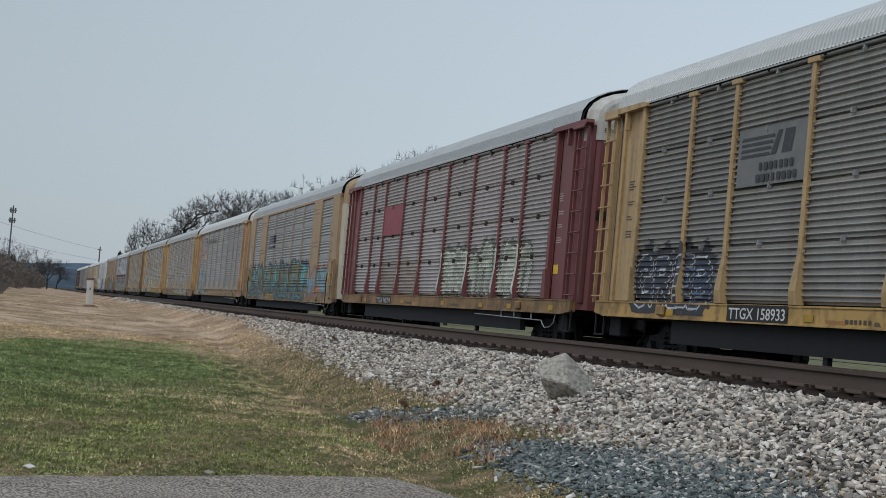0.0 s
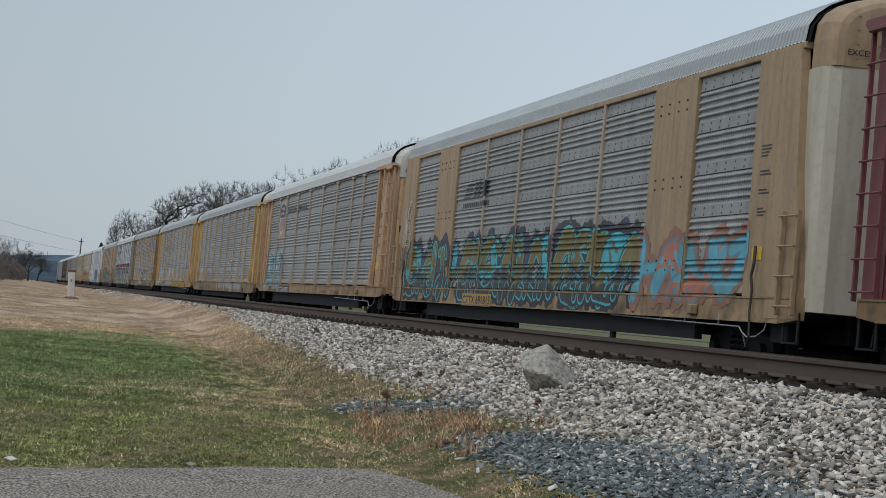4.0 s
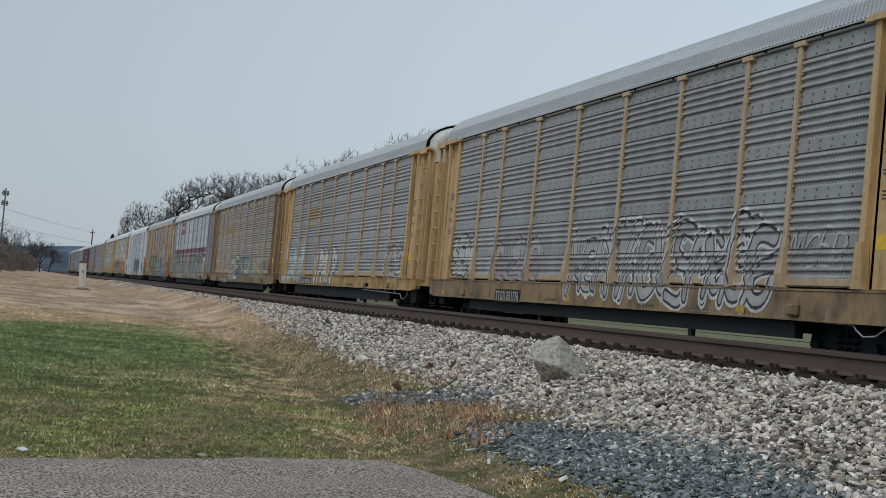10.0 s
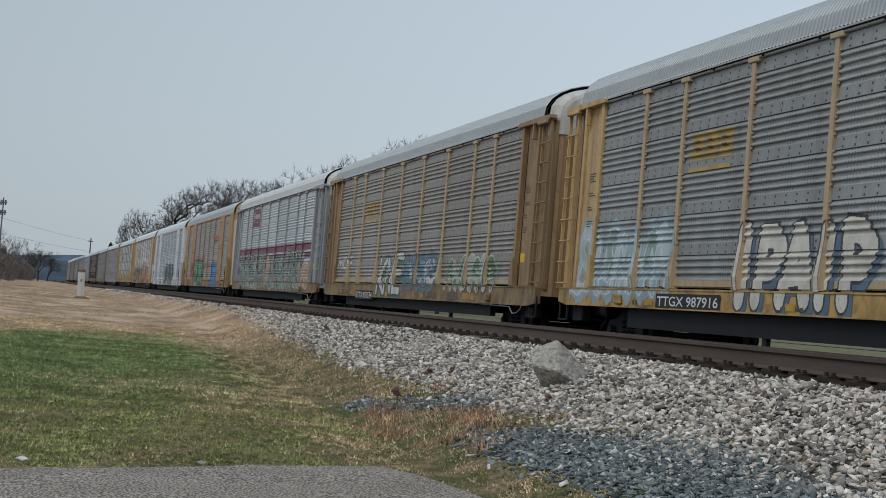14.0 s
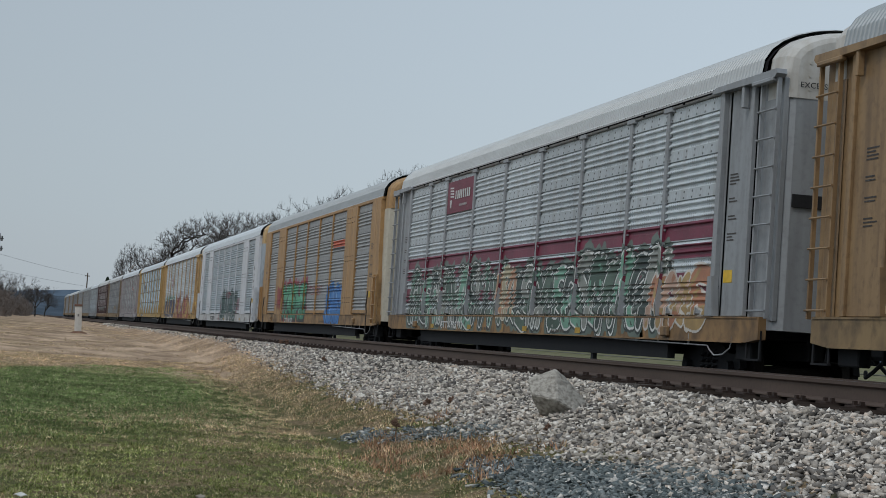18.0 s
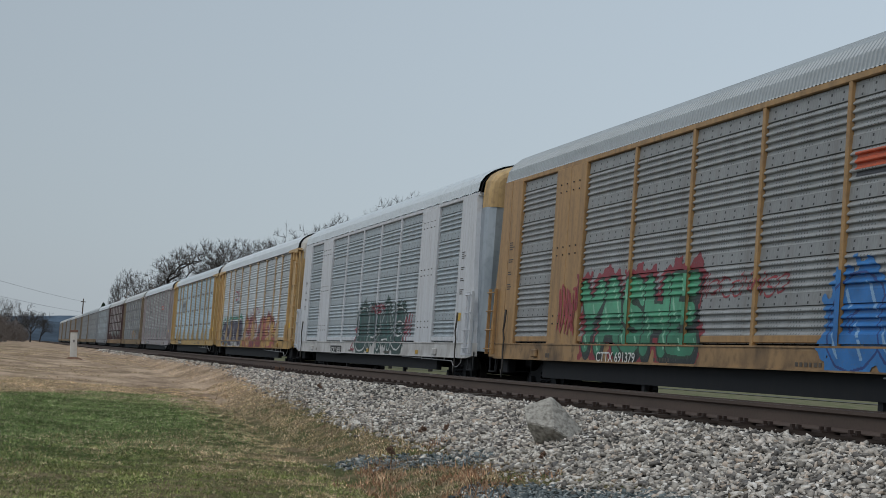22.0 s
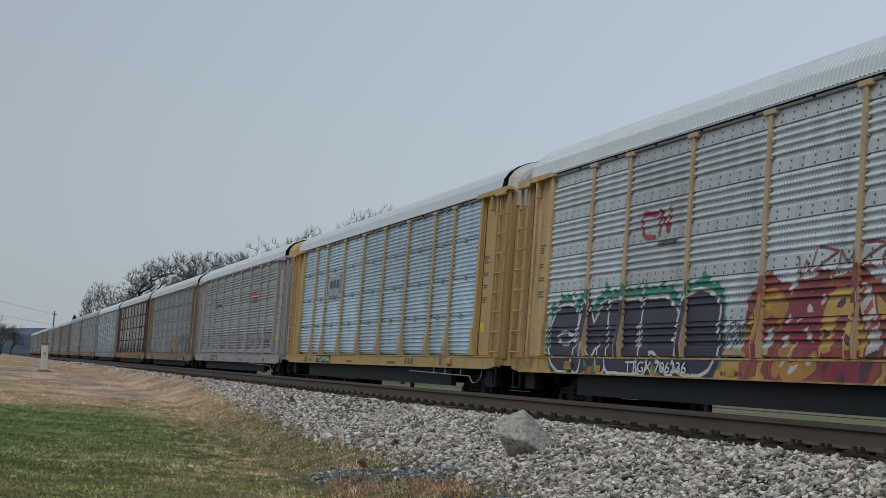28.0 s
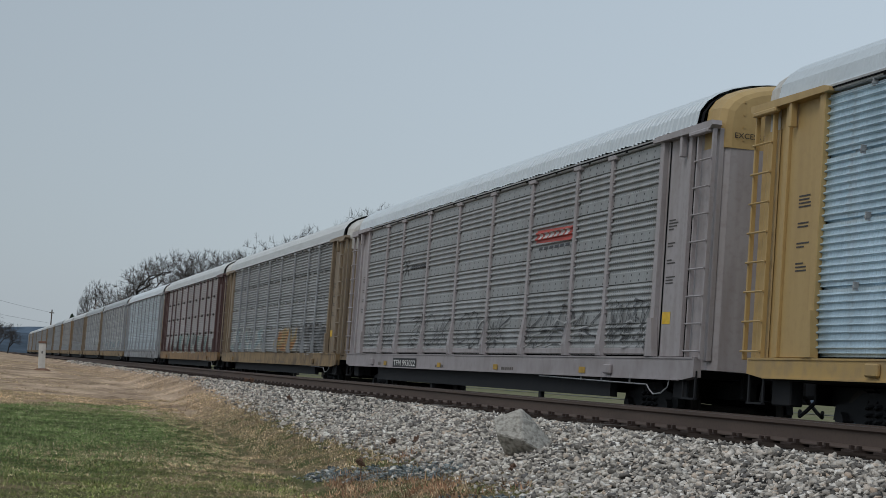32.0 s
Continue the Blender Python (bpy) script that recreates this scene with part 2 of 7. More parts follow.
def ground_material():
    m, n, l, b = nodes_of("ground_soil", 0.95)
    geom = n.new("ShaderNodeNewGeometry")
    sp = n.new("ShaderNodeSeparateXYZ")
    l.new(geom.outputs["Position"], sp.inputs[0])
    big = noise_node(n, l, 0.35, 6, None, "Position")
    mid = noise_node(n, l, 2.2, 6, None, "Position")
    fine = noise_node(n, l, 24, 8, None, "Position")

    def maths(op, a, c):
        q = n.new("ShaderNodeMath")
        q.operation = op
        for i, v in ((0, a), (1, c)):
            if isinstance(v, (int, float)):
                q.inputs[i].default_value = v
            else:
                l.new(v, q.inputs[i])
        return q.outputs[0]

    dirt = mix_node(n, l, ramp_node(n, l, fine.outputs[0], 0.35, 0.7).outputs[0], (0.56, 0.425, 0.32), (0.38, 0.28, 0.205))
    dead = mix_node(n, l, ramp_node(n, l, fine.outputs[0], 0.35, 0.65).outputs[0], (0.34, 0.26, 0.17), (0.13, 0.095, 0.06))
    green = mix_node(n, l, ramp_node(n, l, fine.outputs[0], 0.3, 0.7).outputs[0], (0.1, 0.125, 0.05), (0.045, 0.056, 0.024))
    # the green lawn: an uneven patch, with a thinner mixed strip towards the path
    ex = maths("MULTIPLY", maths("ADD", sp.outputs["X"], 1.6), 1 / 5.4)
    ey = maths("MULTIPLY", maths("SUBTRACT", sp.outputs["Y"], 26.5), 1 / 9.5)
    rad = maths("ADD", maths("POWER", maths("ABSOLUTE", ex, 0), 2.0), maths("POWER", maths("ABSOLUTE", ey, 0), 2.0))
    wob = maths("ADD", rad, maths("MULTIPLY", maths("SUBTRACT", mid.outputs[0], 0.5), 0.9))
    gmask = ramp_node(n, l, wob, 0.85, 1.1, (1, 1, 1), (0, 0, 0))
    thin = ramp_node(n, l, mid.outputs[0], 0.36, 0.56)
    strip = maths("MULTIPLY", thin.outputs[0], 0.85)
    far = ramp_node(n, l, maths("MULTIPLY", sp.outputs["Y"], 0.01), 0.30, 0.36)
    base = mix_node(n, l, far.outputs[0], dead.outputs[0], dirt.outputs[0])
    base2 = mix_node(n, l, maths("MULTIPLY", strip, maths("SUBTRACT", 1.0, far.outputs[0])), base.outputs[0], green.outputs[0])
    base3 = mix_node(n, l, gmask.outputs[0], base2.outputs[0], green.outputs[0])
    # worn turf, bare soil and thin grass on the far strip
    worn_turf = mix_node(n, l, ramp_node(n, l, mid.outputs[0], 0.42, 0.6).outputs[0], (0.17, 0.165, 0.085), (0.36, 0.26, 0.165))
    spots = noise_node(n, l, 0.9, 7, None, "Position")
    f1 = ramp_node(n, l, spots.outputs[0], 0.47, 0.6, (0, 0, 0), (0.75, 0.75, 0.75))
    f2 = ramp_node(n, l, maths("ADD", maths("MULTIPLY", sp.outputs["X"], 0.1), maths("MULTIPLY", big.outputs[0], 0.35)), 0.12, 0.34, (1, 1, 1), (0.25, 0.25, 0.25))
    base4 = mix_node(n, l, maths("MULTIPLY", maths("MULTIPLY", f1.outputs[0], f2.outputs[0]), far.outputs[0]), base3.outputs[0], worn_turf.outputs[0])
    base4b = mix_node(n, l, ramp_node(n, l, noise_node(n, l, 5, 6, None, "Position").outputs[0], 0.52, 0.66, (0, 0, 0), (0.5, 0.5, 0.5)).outputs[0], base4.outputs[0], (0.17, 0.12, 0.08))
    streaks = noise_node(n, l, 1.0, 8, (0.8, 0.45, 1.0), "Position")
    straw = ramp_node(n, l, streaks.outputs[0], 0.36, 0.66, (0.62, 0.6, 0.57), (1.28, 1.27, 1.24))
    base4 = mix_node(n, l, far.outputs[0], base4b.outputs[0], (1, 1, 1), "MULTIPLY")
    l.new(straw.outputs[0], base4.inputs[2])
    field = mix_node(n, l, ramp_node(n, l, mid.outputs[0], 0.4, 0.6).outputs[0], (0.15, 0.165, 0.09), (0.22, 0.2, 0.135))
    f3 = ramp_node(n, l, maths("MULTIPLY", sp.outputs["X"], 0.01), 0.149, 0.155)
    base5 = mix_node(n, l, f3.outputs[0], base4.outputs[0], field.outputs[0])
    # crushed stone between the banks' feet, near-black to paint the shade in its gaps
    grav = n.new("ShaderNodeTexVoronoi")
    grav.inputs["Scale"].default_value = 16
    l.new(geom.outputs["Position"], grav.inputs["Vector"])
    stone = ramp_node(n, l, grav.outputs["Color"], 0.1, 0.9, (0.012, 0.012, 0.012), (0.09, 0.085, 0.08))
    edge = maths("ADD", sp.outputs["X"], maths("MULTIPLY", maths("SUBTRACT", mid.outputs[0], 0.5), 1.2))
    foot = n.new("ShaderNodeMapRange")
    foot.inputs[1].default_value, foot.inputs[2].default_value, foot.inputs[3].default_value, foot.inputs[4].default_value = 22.0, 46.0, 0.0, -1.05
    l.new(sp.outputs["Y"], foot.inputs[0])
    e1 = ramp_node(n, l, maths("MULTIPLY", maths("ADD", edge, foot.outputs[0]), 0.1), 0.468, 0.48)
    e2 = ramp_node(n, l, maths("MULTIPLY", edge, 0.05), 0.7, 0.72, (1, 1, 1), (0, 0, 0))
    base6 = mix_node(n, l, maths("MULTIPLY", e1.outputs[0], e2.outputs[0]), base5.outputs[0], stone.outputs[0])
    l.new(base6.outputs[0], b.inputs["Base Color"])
    bump_node(n, l, b, fine.outputs[0], 0.5, 0.03)
    return m


def build_ground():
    xs = np.concatenate([[-3000, -1200, -500, -250, -120, -60, -30, -18, -12], np.arange(-8, 18.01, 0.3), [19, 21, 25, 32, 45, 70, 120, 250, 500, 1200, 3000]])
    ys = np.concatenate([[-400, -150, -60, -25, -10, -4, 0, 3], np.arange(5, 45, 0.45), np.arange(45, 130, 2.5), [135, 150, 170, 200, 250, 320, 420, 600, 900, 1500, 2600, 4300]])
    X, Y = np.meshgrid(xs, ys, indexing="ij")
    Z = ground_z(X, Y)
    near = np.exp(-((X - 2) / 8) ** 2) * np.exp(-((Y - 20) / 30) ** 2)
    rng = np.random.RandomState(3)
    Z = Z + near * rng.normal(0, 0.003, Z.shape)
    nx, ny = X.shape
    i, j = np.meshgrid(np.arange(nx - 1), np.arange(ny - 1), indexing="ij")
    a = (i * ny + j).ravel()
    faces = np.stack([a, a + ny, a + ny + 1, a + 1], 1)
    me = raw_mesh("ground", np.stack([X.ravel(), Y.ravel(), Z.ravel()], 1), faces, ground_material())
    me.polygons.foreach_set("use_smooth", [True] * len(me.polygons))
    return tagged(new("ground", me), "uneven lawn and dirt strip rising to two ballast banks", "ground", kind="structure")


# ---- materials of the place ----
RUST = worn("rail_rust", (0.125, 0.09, 0.074), (0.066, 0.049, 0.042), 0.75, 0.3, 0.6, 30, (0.5, 0.5, 3))
RAIL_TOP = plain("rail_head_steel", (0.2, 0.19, 0.19), 0.4, 0.7, 0.2)
TIE = worn("creosote_timber", (0.045, 0.035, 0.03), (0.015, 0.012, 0.011), 0.9, 0, 0.6, 18, (6, 1, 6))
TIE_GREY = worn("weathered_timber", (0.13, 0.12, 0.11), (0.04, 0.035, 0.03), 0.9, 0, 0.6, 18, (6, 1, 6))
PLATE = plain("tie_plate_steel", (0.06, 0.04, 0.033), 0.7, 0.4)
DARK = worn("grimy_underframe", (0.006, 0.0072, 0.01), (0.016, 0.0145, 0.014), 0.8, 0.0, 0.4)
WHEEL = worn("wheel_steel", (0.025, 0.021, 0.02), (0.05, 0.036, 0.03), 0.75, 0.2, 0.4)
BLACK = plain("black_stencil", (0.014, 0.014, 0.016), 0.6)
WHITE = plain("white_stencil", (0.72, 0.72, 0.7), 0.6, 0, 0.1)
SAFETY = plain("reflective_yellow", (0.8, 0.5, 0.02), 0.4, 0, 0.1)


# ---- tracks ----
def rail_outline(top):
    w = [(-0.037, 0), (-0.037, -0.028), (-0.009, -0.045), (-0.009, -0.145), (-0.03, -0.155), (-0.07, -0.168), (-0.07, -0.178),
         (0.07, -0.178), (0.07, -0.168), (0.03, -0.155), (0.009, -0.145), (0.009, -0.045), (0.037, -0.028), (0.037, 0)]
    return [(x, z + top) for x, z in w]


def build_track(name, centre, top, label, tie_from, tie_to, stretch):
    root = tagged(new(name), label, "railway track", kind="structure")
    pitch = 0.52
    ys = [-40.0 + 20 * i for i in range(int((stretch + 40) / 20) + 1)]
    for s in (-1, 1):
        c = centre + s * GAUGE
        off = [bend(y) if top < 0 else 0.0 for y in ys]
        out = rail_outline(top)
        k = len(out)
        sh = Shape().add([(c + o + p[0], y, p[1]) for y, o in zip(ys, off) for p in out],
                         [(j * k + i, j * k + (i + 1) % k, (j + 1) * k + (i + 1) % k, (j + 1) * k + i) for j in range(len(ys) - 1) for i in range(k)])
        rail = part("rail", sh, RUST, root, "rust-brown steel rail")
        hd = Shape().add([(c + o + d, y, top + 0.003) for y, o in zip(ys, off) for d in (-0.026, 0.026)],
                         [(2 * j, 2 * j + 1, 2 * j + 3, 2 * j + 2) for j in range(len(ys) - 1)])
        part("running_surface", hd, RAIL_TOP, rail)
    tie = Shape().box((-1.3, -0.115, -0.178), (1.3, 0.115, 0), 0.012).mesh("tie")
    plate = Shape().box((-0.17, -0.095, 0), (0.17, 0.095, 0.016), 0)
    for dx in (-0.1, 0.1):
        for dy in (-0.06, 0.06):
            plate.box((dx - 0.016, dy - 0.016, 0.01), (dx + 0.016, dy + 0.016, 0.05), 0)
    plate_mesh = plate.mesh("tie_plate", PLATE)
    rng = random.Random(5)
    rest = Shape()
    y = -38.0
    count = 0
    while y < tie_to:
        dx, dr = rng.uniform(-0.05, 0.05), rng.uniform(-1.2, 1.2)
        zz = top - 0.192 + rng.uniform(-0.006, 0.004)
        m = pose(centre + dx, y, zz, 0, 0, dr)
        if tie_from <= y and count < 140:
            t = piece("tie", tie, TIE_GREY if rng.random() < 0.05 else TIE, root, "", m)
            for s in (-1, 1):
                part("tie_plate", plate_mesh, None, t, m=pose(s * GAUGE - dx, 0, 0))
            count += 1
        else:
            rest.add([m @ v.co for v in tie.vertices], [tuple(p.vertices) for p in tie.polygons])
        y += pitch + rng.uniform(-0.03, 0.03)
    tagged(part("tie_row", rest, TIE, root), kind="stuff")
    return root


# ---- crushed stone ----
def scatter_stones(name, label, points, sizes, flat, ramp, seed, category="gravel"):
    """Broken stones: knocked-about little blocks, one mesh."""
    rng = np.random.RandomState(seed)
    base = np.array([(i, j, k) for i in (-1, 1) for j in (-1, 1) for k in (-1, 1)], float) * 0.72
    tri = np.array([(0, 1, 3), (0, 3, 2), (4, 6, 7), (4, 7, 5), (0, 4, 5), (0, 5, 1), (2, 3, 7), (2, 7, 6), (0, 2, 6), (0, 6, 4), (1, 5, 7), (1, 7, 3)])
    n = len(points)
    v = base[None] * rng.uniform(0.62, 1.22, (n, 8, 1)) + rng.normal(0, 0.1, (n, 8, 3))
    v = v * np.stack([rng.uniform(0.85, 1.6, n), rng.uniform(0.65, 1.05, n), rng.uniform(0.32, 0.66, n) * flat], 1)[:, None, :]
    q = rng.normal(size=(n, 4)) * np.array([1.0, 0.22, 0.22, 1.0])
    q /= np.linalg.norm(q, axis=1)[:, None]
    w, x, y, z = q.T
    R = np.stack([np.stack([1 - 2 * (y * y + z * z), 2 * (x * y - z * w), 2 * (x * z + y * w)], 1),
                  np.stack([2 * (x * y + z * w), 1 - 2 * (x * x + z * z), 2 * (y * z - x * w)], 1),
                  np.stack([2 * (x * z - y * w), 2 * (y * z + x * w), 1 - 2 * (x * x + y * y)], 1)], 1)
    v = np.einsum("nij,nkj->nki", R, v) * sizes[:, None, None] + points[:, None, :]
    f = tri[None] + (np.arange(n) * 8)[:, None, None]
    m, nn, l, b = nodes_of(name + "_stone", 0.9)
    gi = nn.new("ShaderNodeNewGeometry")
    r = nn.new("ShaderNodeValToRGB")
    r.color_ramp.elements[0].position, r.color_ramp.elements[0].color = 0.0, rgba(ramp[0])
    r.color_ramp.elements[1].position, r.color_ramp.elements[1].color = 1.0, rgba(ramp[-1])
    for i, c in enumerate(ramp[1:-1]):
        e = r.color_ramp.elements.new((i + 1) / (len(ramp) - 1))
        e.color = rgba(c)
    l.new(gi.outputs["Random Per Island"], r.inputs[0])
    t = noise_node(nn, l, 45, 5, None, "Position")
    mm = mix_node(nn, l, 0.4, r.outputs[0], (1, 1, 1), "MULTIPLY")
    tr = ramp_node(nn, l, t.outputs[0], 0.3, 0.7, (0.6, 0.58, 0.55), (1.6, 1.58, 1.55))
    l.new(tr.outputs[0], mm.inputs[2])
    l.new(mm.outputs[0], b.inputs["Base Color"])
    me = raw_mesh(name, v.reshape(-1, 3), f.reshape(-1, 3), m)
    return tagged(new(name, me), label, category, kind="stuff")


def bank_edge(y):
    """Foot of the ballast bank towards the lawn."""
    return np.interp(y, [8, 10, 12.4, 14.3, 16.8, 20, 24, 29, 35, 46, 80, 110], [4.4, 4.4, 4.42, 4.47, 4.42, 4.52, 4.5, 4.7, 4.98, 5.55, 5.62, 5.62])


def build_ballast():
    rng = np.random.RandomState(11)

    def area(n, x0, x1, y0, y1, power=1.0):
        y = y0 + (y1 - y0) * rng.rand(n) ** power
        x = x0 + (x1 - x0) * rng.rand(n)
        return x, y
    X, Y = [], []
    for n, y0, y1 in ((48000, 7, 24), (24000, 24, 45), (20000, 45, 120)):
        x, y = area(n, 3.4, 6.02, y0, y1)
        keep = x > bank_edge(y) + rng.normal(0, 0.12, n)
        X.append(x[keep]), Y.append(y[keep])
    for n, x0, x1 in ((2600, 6.75, 7.8), (3500, 8.1, 10.9)):
        x, y = area(n, x0, x1, 8, 70, 1.5)
        X.append(x), Y.append(y)
    x, y = np.concatenate(X), np.concatenate(Y)
    s = rng.uniform(0.013, 0.037, len(x)) * rng.uniform(0.8, 1.1, len(x)) * np.interp(y, [20, 60, 100], [1, 1.25, 1.7])
    z = ground_z(x, y) + s * rng.uniform(-0.55, 0.6, len(x)) - 0.02 * (x > 5.7) * (x < 9)
    # the darkest tones also stand in for shaded gaps between stones
    grey = [(0.1, 0.092, 0.085), (0.33, 0.305, 0.275), (0.5, 0.46, 0.41), (0.2, 0.19, 0.18), (0.66, 0.615, 0.555), (0.4, 0.365, 0.325), (0.8, 0.755, 0.69), (0.5, 0.4, 0.32), (0.88, 0.85, 0.8), (0.56, 0.515, 0.46), (0.14, 0.135, 0.135), (0.26, 0.24, 0.22), (0.08, 0.075, 0.07)]
    scatter_stones("ballast", "pale grey crushed-stone ballast on a sloping bank", np.stack([x, y, z], 1), s, 1.0, grey, 21)
    # dark slate chips at the foot
    n = 21000
    x, y = rng.uniform(3.5, 4.9, n), rng.uniform(8.0, 15.0, n)
    mid = np.interp(y, [8, 10, 10.8, 12, 13.2, 14.2, 14.8], [4.18, 4.22, 4.23, 4.17, 4.05, 3.98, 3.97])
    half = np.interp(y, [8, 10, 10.8, 12, 13.2, 14.2, 14.8], [0.24, 0.29, 0.35, 0.34, 0.24, 0.12, 0.0])
    keep = np.abs(x - mid) + rng.normal(0, 0.09, n) < half
    x, y = x[keep], y[keep]
    n2 = 3600
    x2, y2 = rng.uniform(3.5, 4.7, n2), rng.uniform(16.2, 19.6, n2)
    k2 = np.abs(x2 - np.interp(y2, [16.3, 19.2], [4.45, 3.72])) + rng.normal(0, 0.07, n2) < 0.17
    x, y = np.concatenate([x, x2[k2]]), np.concatenate([y, y2[k2]])
    s = rng.uniform(0.013, 0.036, len(x))
    slate = [(0.046, 0.057, 0.062), (0.127, 0.152, 0.159), (0.178, 0.209, 0.216), (0.241, 0.274, 0.279), (0.086, 0.103, 0.109), (0.345, 0.374, 0.374), (0.19, 0.221, 0.228), (0.138, 0.167, 0.172), (0.759, 0.736, 0.701)]
    scatter_stones("slate_gravel", "dark blue-grey slate chips at the foot of the bank", np.stack([x, y, ground_z(x, y) + s * rng.uniform(0.0, 0.6, len(x))], 1), s, 0.5, slate, 22)


# ---- the autorack cars ----
SIDE = 1.52          # half width over the posts
SPACING = 28.33      # from car to car
POSTS_A = (1.42, 4.27, 7.1, 9.0)
EDGES_A = (-11.4, -9.0, -7.1, -4.27, -1.42, 1.42, 4.27, 7.1, 9.0, 11.4)
EDGES_B = ((-11.5, -8.95), (-6.95, -4.2), (-4.2, -1.4), (-1.4, 1.4), (1.4, 4.2), (4.2, 6.95), (8.95, 11.5))
LOW, HIGH = 1.24, 4.79    # lower and upper edge of the side panels


def louvre_profile():
    """Bands of four pressed ribs with a flat strip between them."""
    p, z = [(0.0, LOW)], LOW + 0.06
    while z < HIGH - 0.5:
        for _ in range(4):
            p += [(0.006, z), (0.012, z + 0.041), (0.012, z + 0.048), (-0.026, z + 0.054), (-0.033, z + 0.066), (-0.03, z + 0.08), (-0.014, z + 0.1), (0.004, z + 0.112)]
            z += 0.115
        p += [(0.004, z + 0.012), (0.03, z + 0.014), (0.03, z + 0.024), (-0.012, z + 0.027), (0.0, z + 0.2), (0.0, z + 0.212)]
        z += 0.235
    p += [(0.0, HIGH)]
    return p


def tier_profile():
    """Four tiers of close ribs, a dark slot between the tiers."""
    p = []
    h = (HIGH - LOW) / 4
    for k in range(4):
        z0 = LOW + k * h
        p += [(0.08, z0), (0.08, z0 + 0.041), (-0.004, z0 + 0.043)]
        z = z0 + 0.045
        for _ in range(8):
            p += [(0.008, z), (0.014, z + 0.048), (0.014, z + 0.054), (-0.024, z + 0.06), (-0.034, z + 0.07), (-0.024, z + 0.084), (0.006, z + 0.098)]
            z += 0.1
        p += [(0.0, z0 + h - 0.019), (0.08, z0 + h - 0.018), (0.08, z0 + h - 0.002)] if k == 3 else [(0.0, z0 + h - 0.002)]
    return p


PANEL_MESHES = {}
FLUSH = {"louvre": 0.042, "broad": 0.042, "tier": 0.046}    # how far the panels stand back from the posts' faces


def panel_mesh(style, width):
    key = (style, round(width, 2))
    if key not in PANEL_MESHES:
        prof = louvre_profile() if style != "tier" else tier_profile()
        sh = Shape().sheet([(x, z) for x, z in prof], -width / 2, width / 2)
        sh.sheet([(0.09, z) for z in (LOW, HIGH)], -width / 2, width / 2)
        PANEL_MESHES[key] = sh.mesh("side_panel")
    return PANEL_MESHES[key]


def gap_shade_mesh():
    """Near-black sheet behind the panels that paints the shade seen in their gaps."""
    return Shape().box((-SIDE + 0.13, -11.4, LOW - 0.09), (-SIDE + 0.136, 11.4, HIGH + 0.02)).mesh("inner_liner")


def clip_mesh():
    """Latches across the slots between the tiers of one side."""
    sh = Shape()
    for a, b in zip(EDGES_A[:-1], EDGES_A[1:]):
        for k in range(1, 5):
            z = LOW + k * (HIGH - LOW) / 4 - (0.04 if k == 4 else 0.0)
            y = (a + b) / 2 + (0.1 if k % 2 else -0.12)
            sh.box((-SIDE - 0.02, y - 0.012, z - 0.04), (-SIDE + 0.06, y + 0.012, z + 0.07), 0.004)
            sh.box((-SIDE - 0.028, y - 0.02, z - 0.015), (-SIDE + 0.04, y + 0.02, z + 0.02), 0.004)
    return sh.mesh("latch_set")


def rivet_mesh():
    sh = Shape()
    for z in (1.6, 3.0, 4.3):
        for dz in (0.0, 0.16):
            for y in (-0.6, -0.22, 0.22, 0.6):
                sh.box((-0.05, y - 0.014, z + dz), (-0.03, y + 0.014, z + dz + 0.028))
    return sh.mesh("rivet_row")


def spring_mesh():
    """One coil spring."""
    return Shape().tube([(-0.05 + 0.07 * math.cos(a * 0.9), 0.07 * math.sin(a * 0.9), 0.28 + a * 0.0135) for a in range(31)], 0.02, 5).mesh("spring")


def post_mesh():
    """A flat side post with a flared foot, a broad cap and bolts up both edges."""
    sh = Shape()
    sh.box((-0.046, -0.062, 1.85), (0.03, 0.062, 4.78), 0.01)
    a = [(-0.047, -0.062, 1.95), (0.03, -0.062, 1.95), (0.03, 0.062, 1.95), (-0.047, 0.062, 1.95)]
    b = [(-0.11, -0.12, 1.42), (0.03, -0.12, 1.42), (0.03, 0.12, 1.42), (-0.11, 0.12, 1.42)]
    c = [(-0.085, -0.14, 1.22), (0.03, -0.14, 1.22), (0.03, 0.14, 1.22), (-0.085, 0.14, 1.22)]
    for p, q in ((a, b), (b, c)):
        sh.add(p + q, [(0, 1, 5, 4), (1, 2, 6, 5), (2, 3, 7, 6), (3, 0, 4, 7)])
    sh.add(c, [(0, 1, 2, 3)])
    sh.box((-0.066, -0.2, 4.745), (0.03, 0.2, 4.84), 0.012)
    for i in range(12):
        for k in (-0.085, 0.085):
            sh.box((-0.03, k - 0.017, 1.98 + i * 0.235), (0.0, k + 0.017, 2.015 + i * 0.235))
    return sh.mesh("post")


def conduit_mesh():
    """A thin dark line carried along the eaves on small brackets."""
    sh = Shape().tube([(-SIDE - 0.03, -12.8, 4.845), (-SIDE - 0.03, 12.8, 4.845)], 0.013, 6)
    for i in range(13):
        y = -11.7 + i * 1.95
        sh.box((-SIDE - 0.045, y - 0.02, 4.8), (-SIDE - 0.02, y + 0.02, 4.85))
    return sh.mesh("eaves_conduit")


def roof_outline(top, base=4.92):
    """Cross-section of the roof: steep haunches under a low crown."""
    prof = [(-1.53, base - 0.03)]
    for i in range(15):
        a = math.pi * i / 14
        prof.append((-1.51 * math.cos(a), base + (top - base) * math.sin(a) ** 0.84))
    return prof + [(1.53, base - 0.03)]


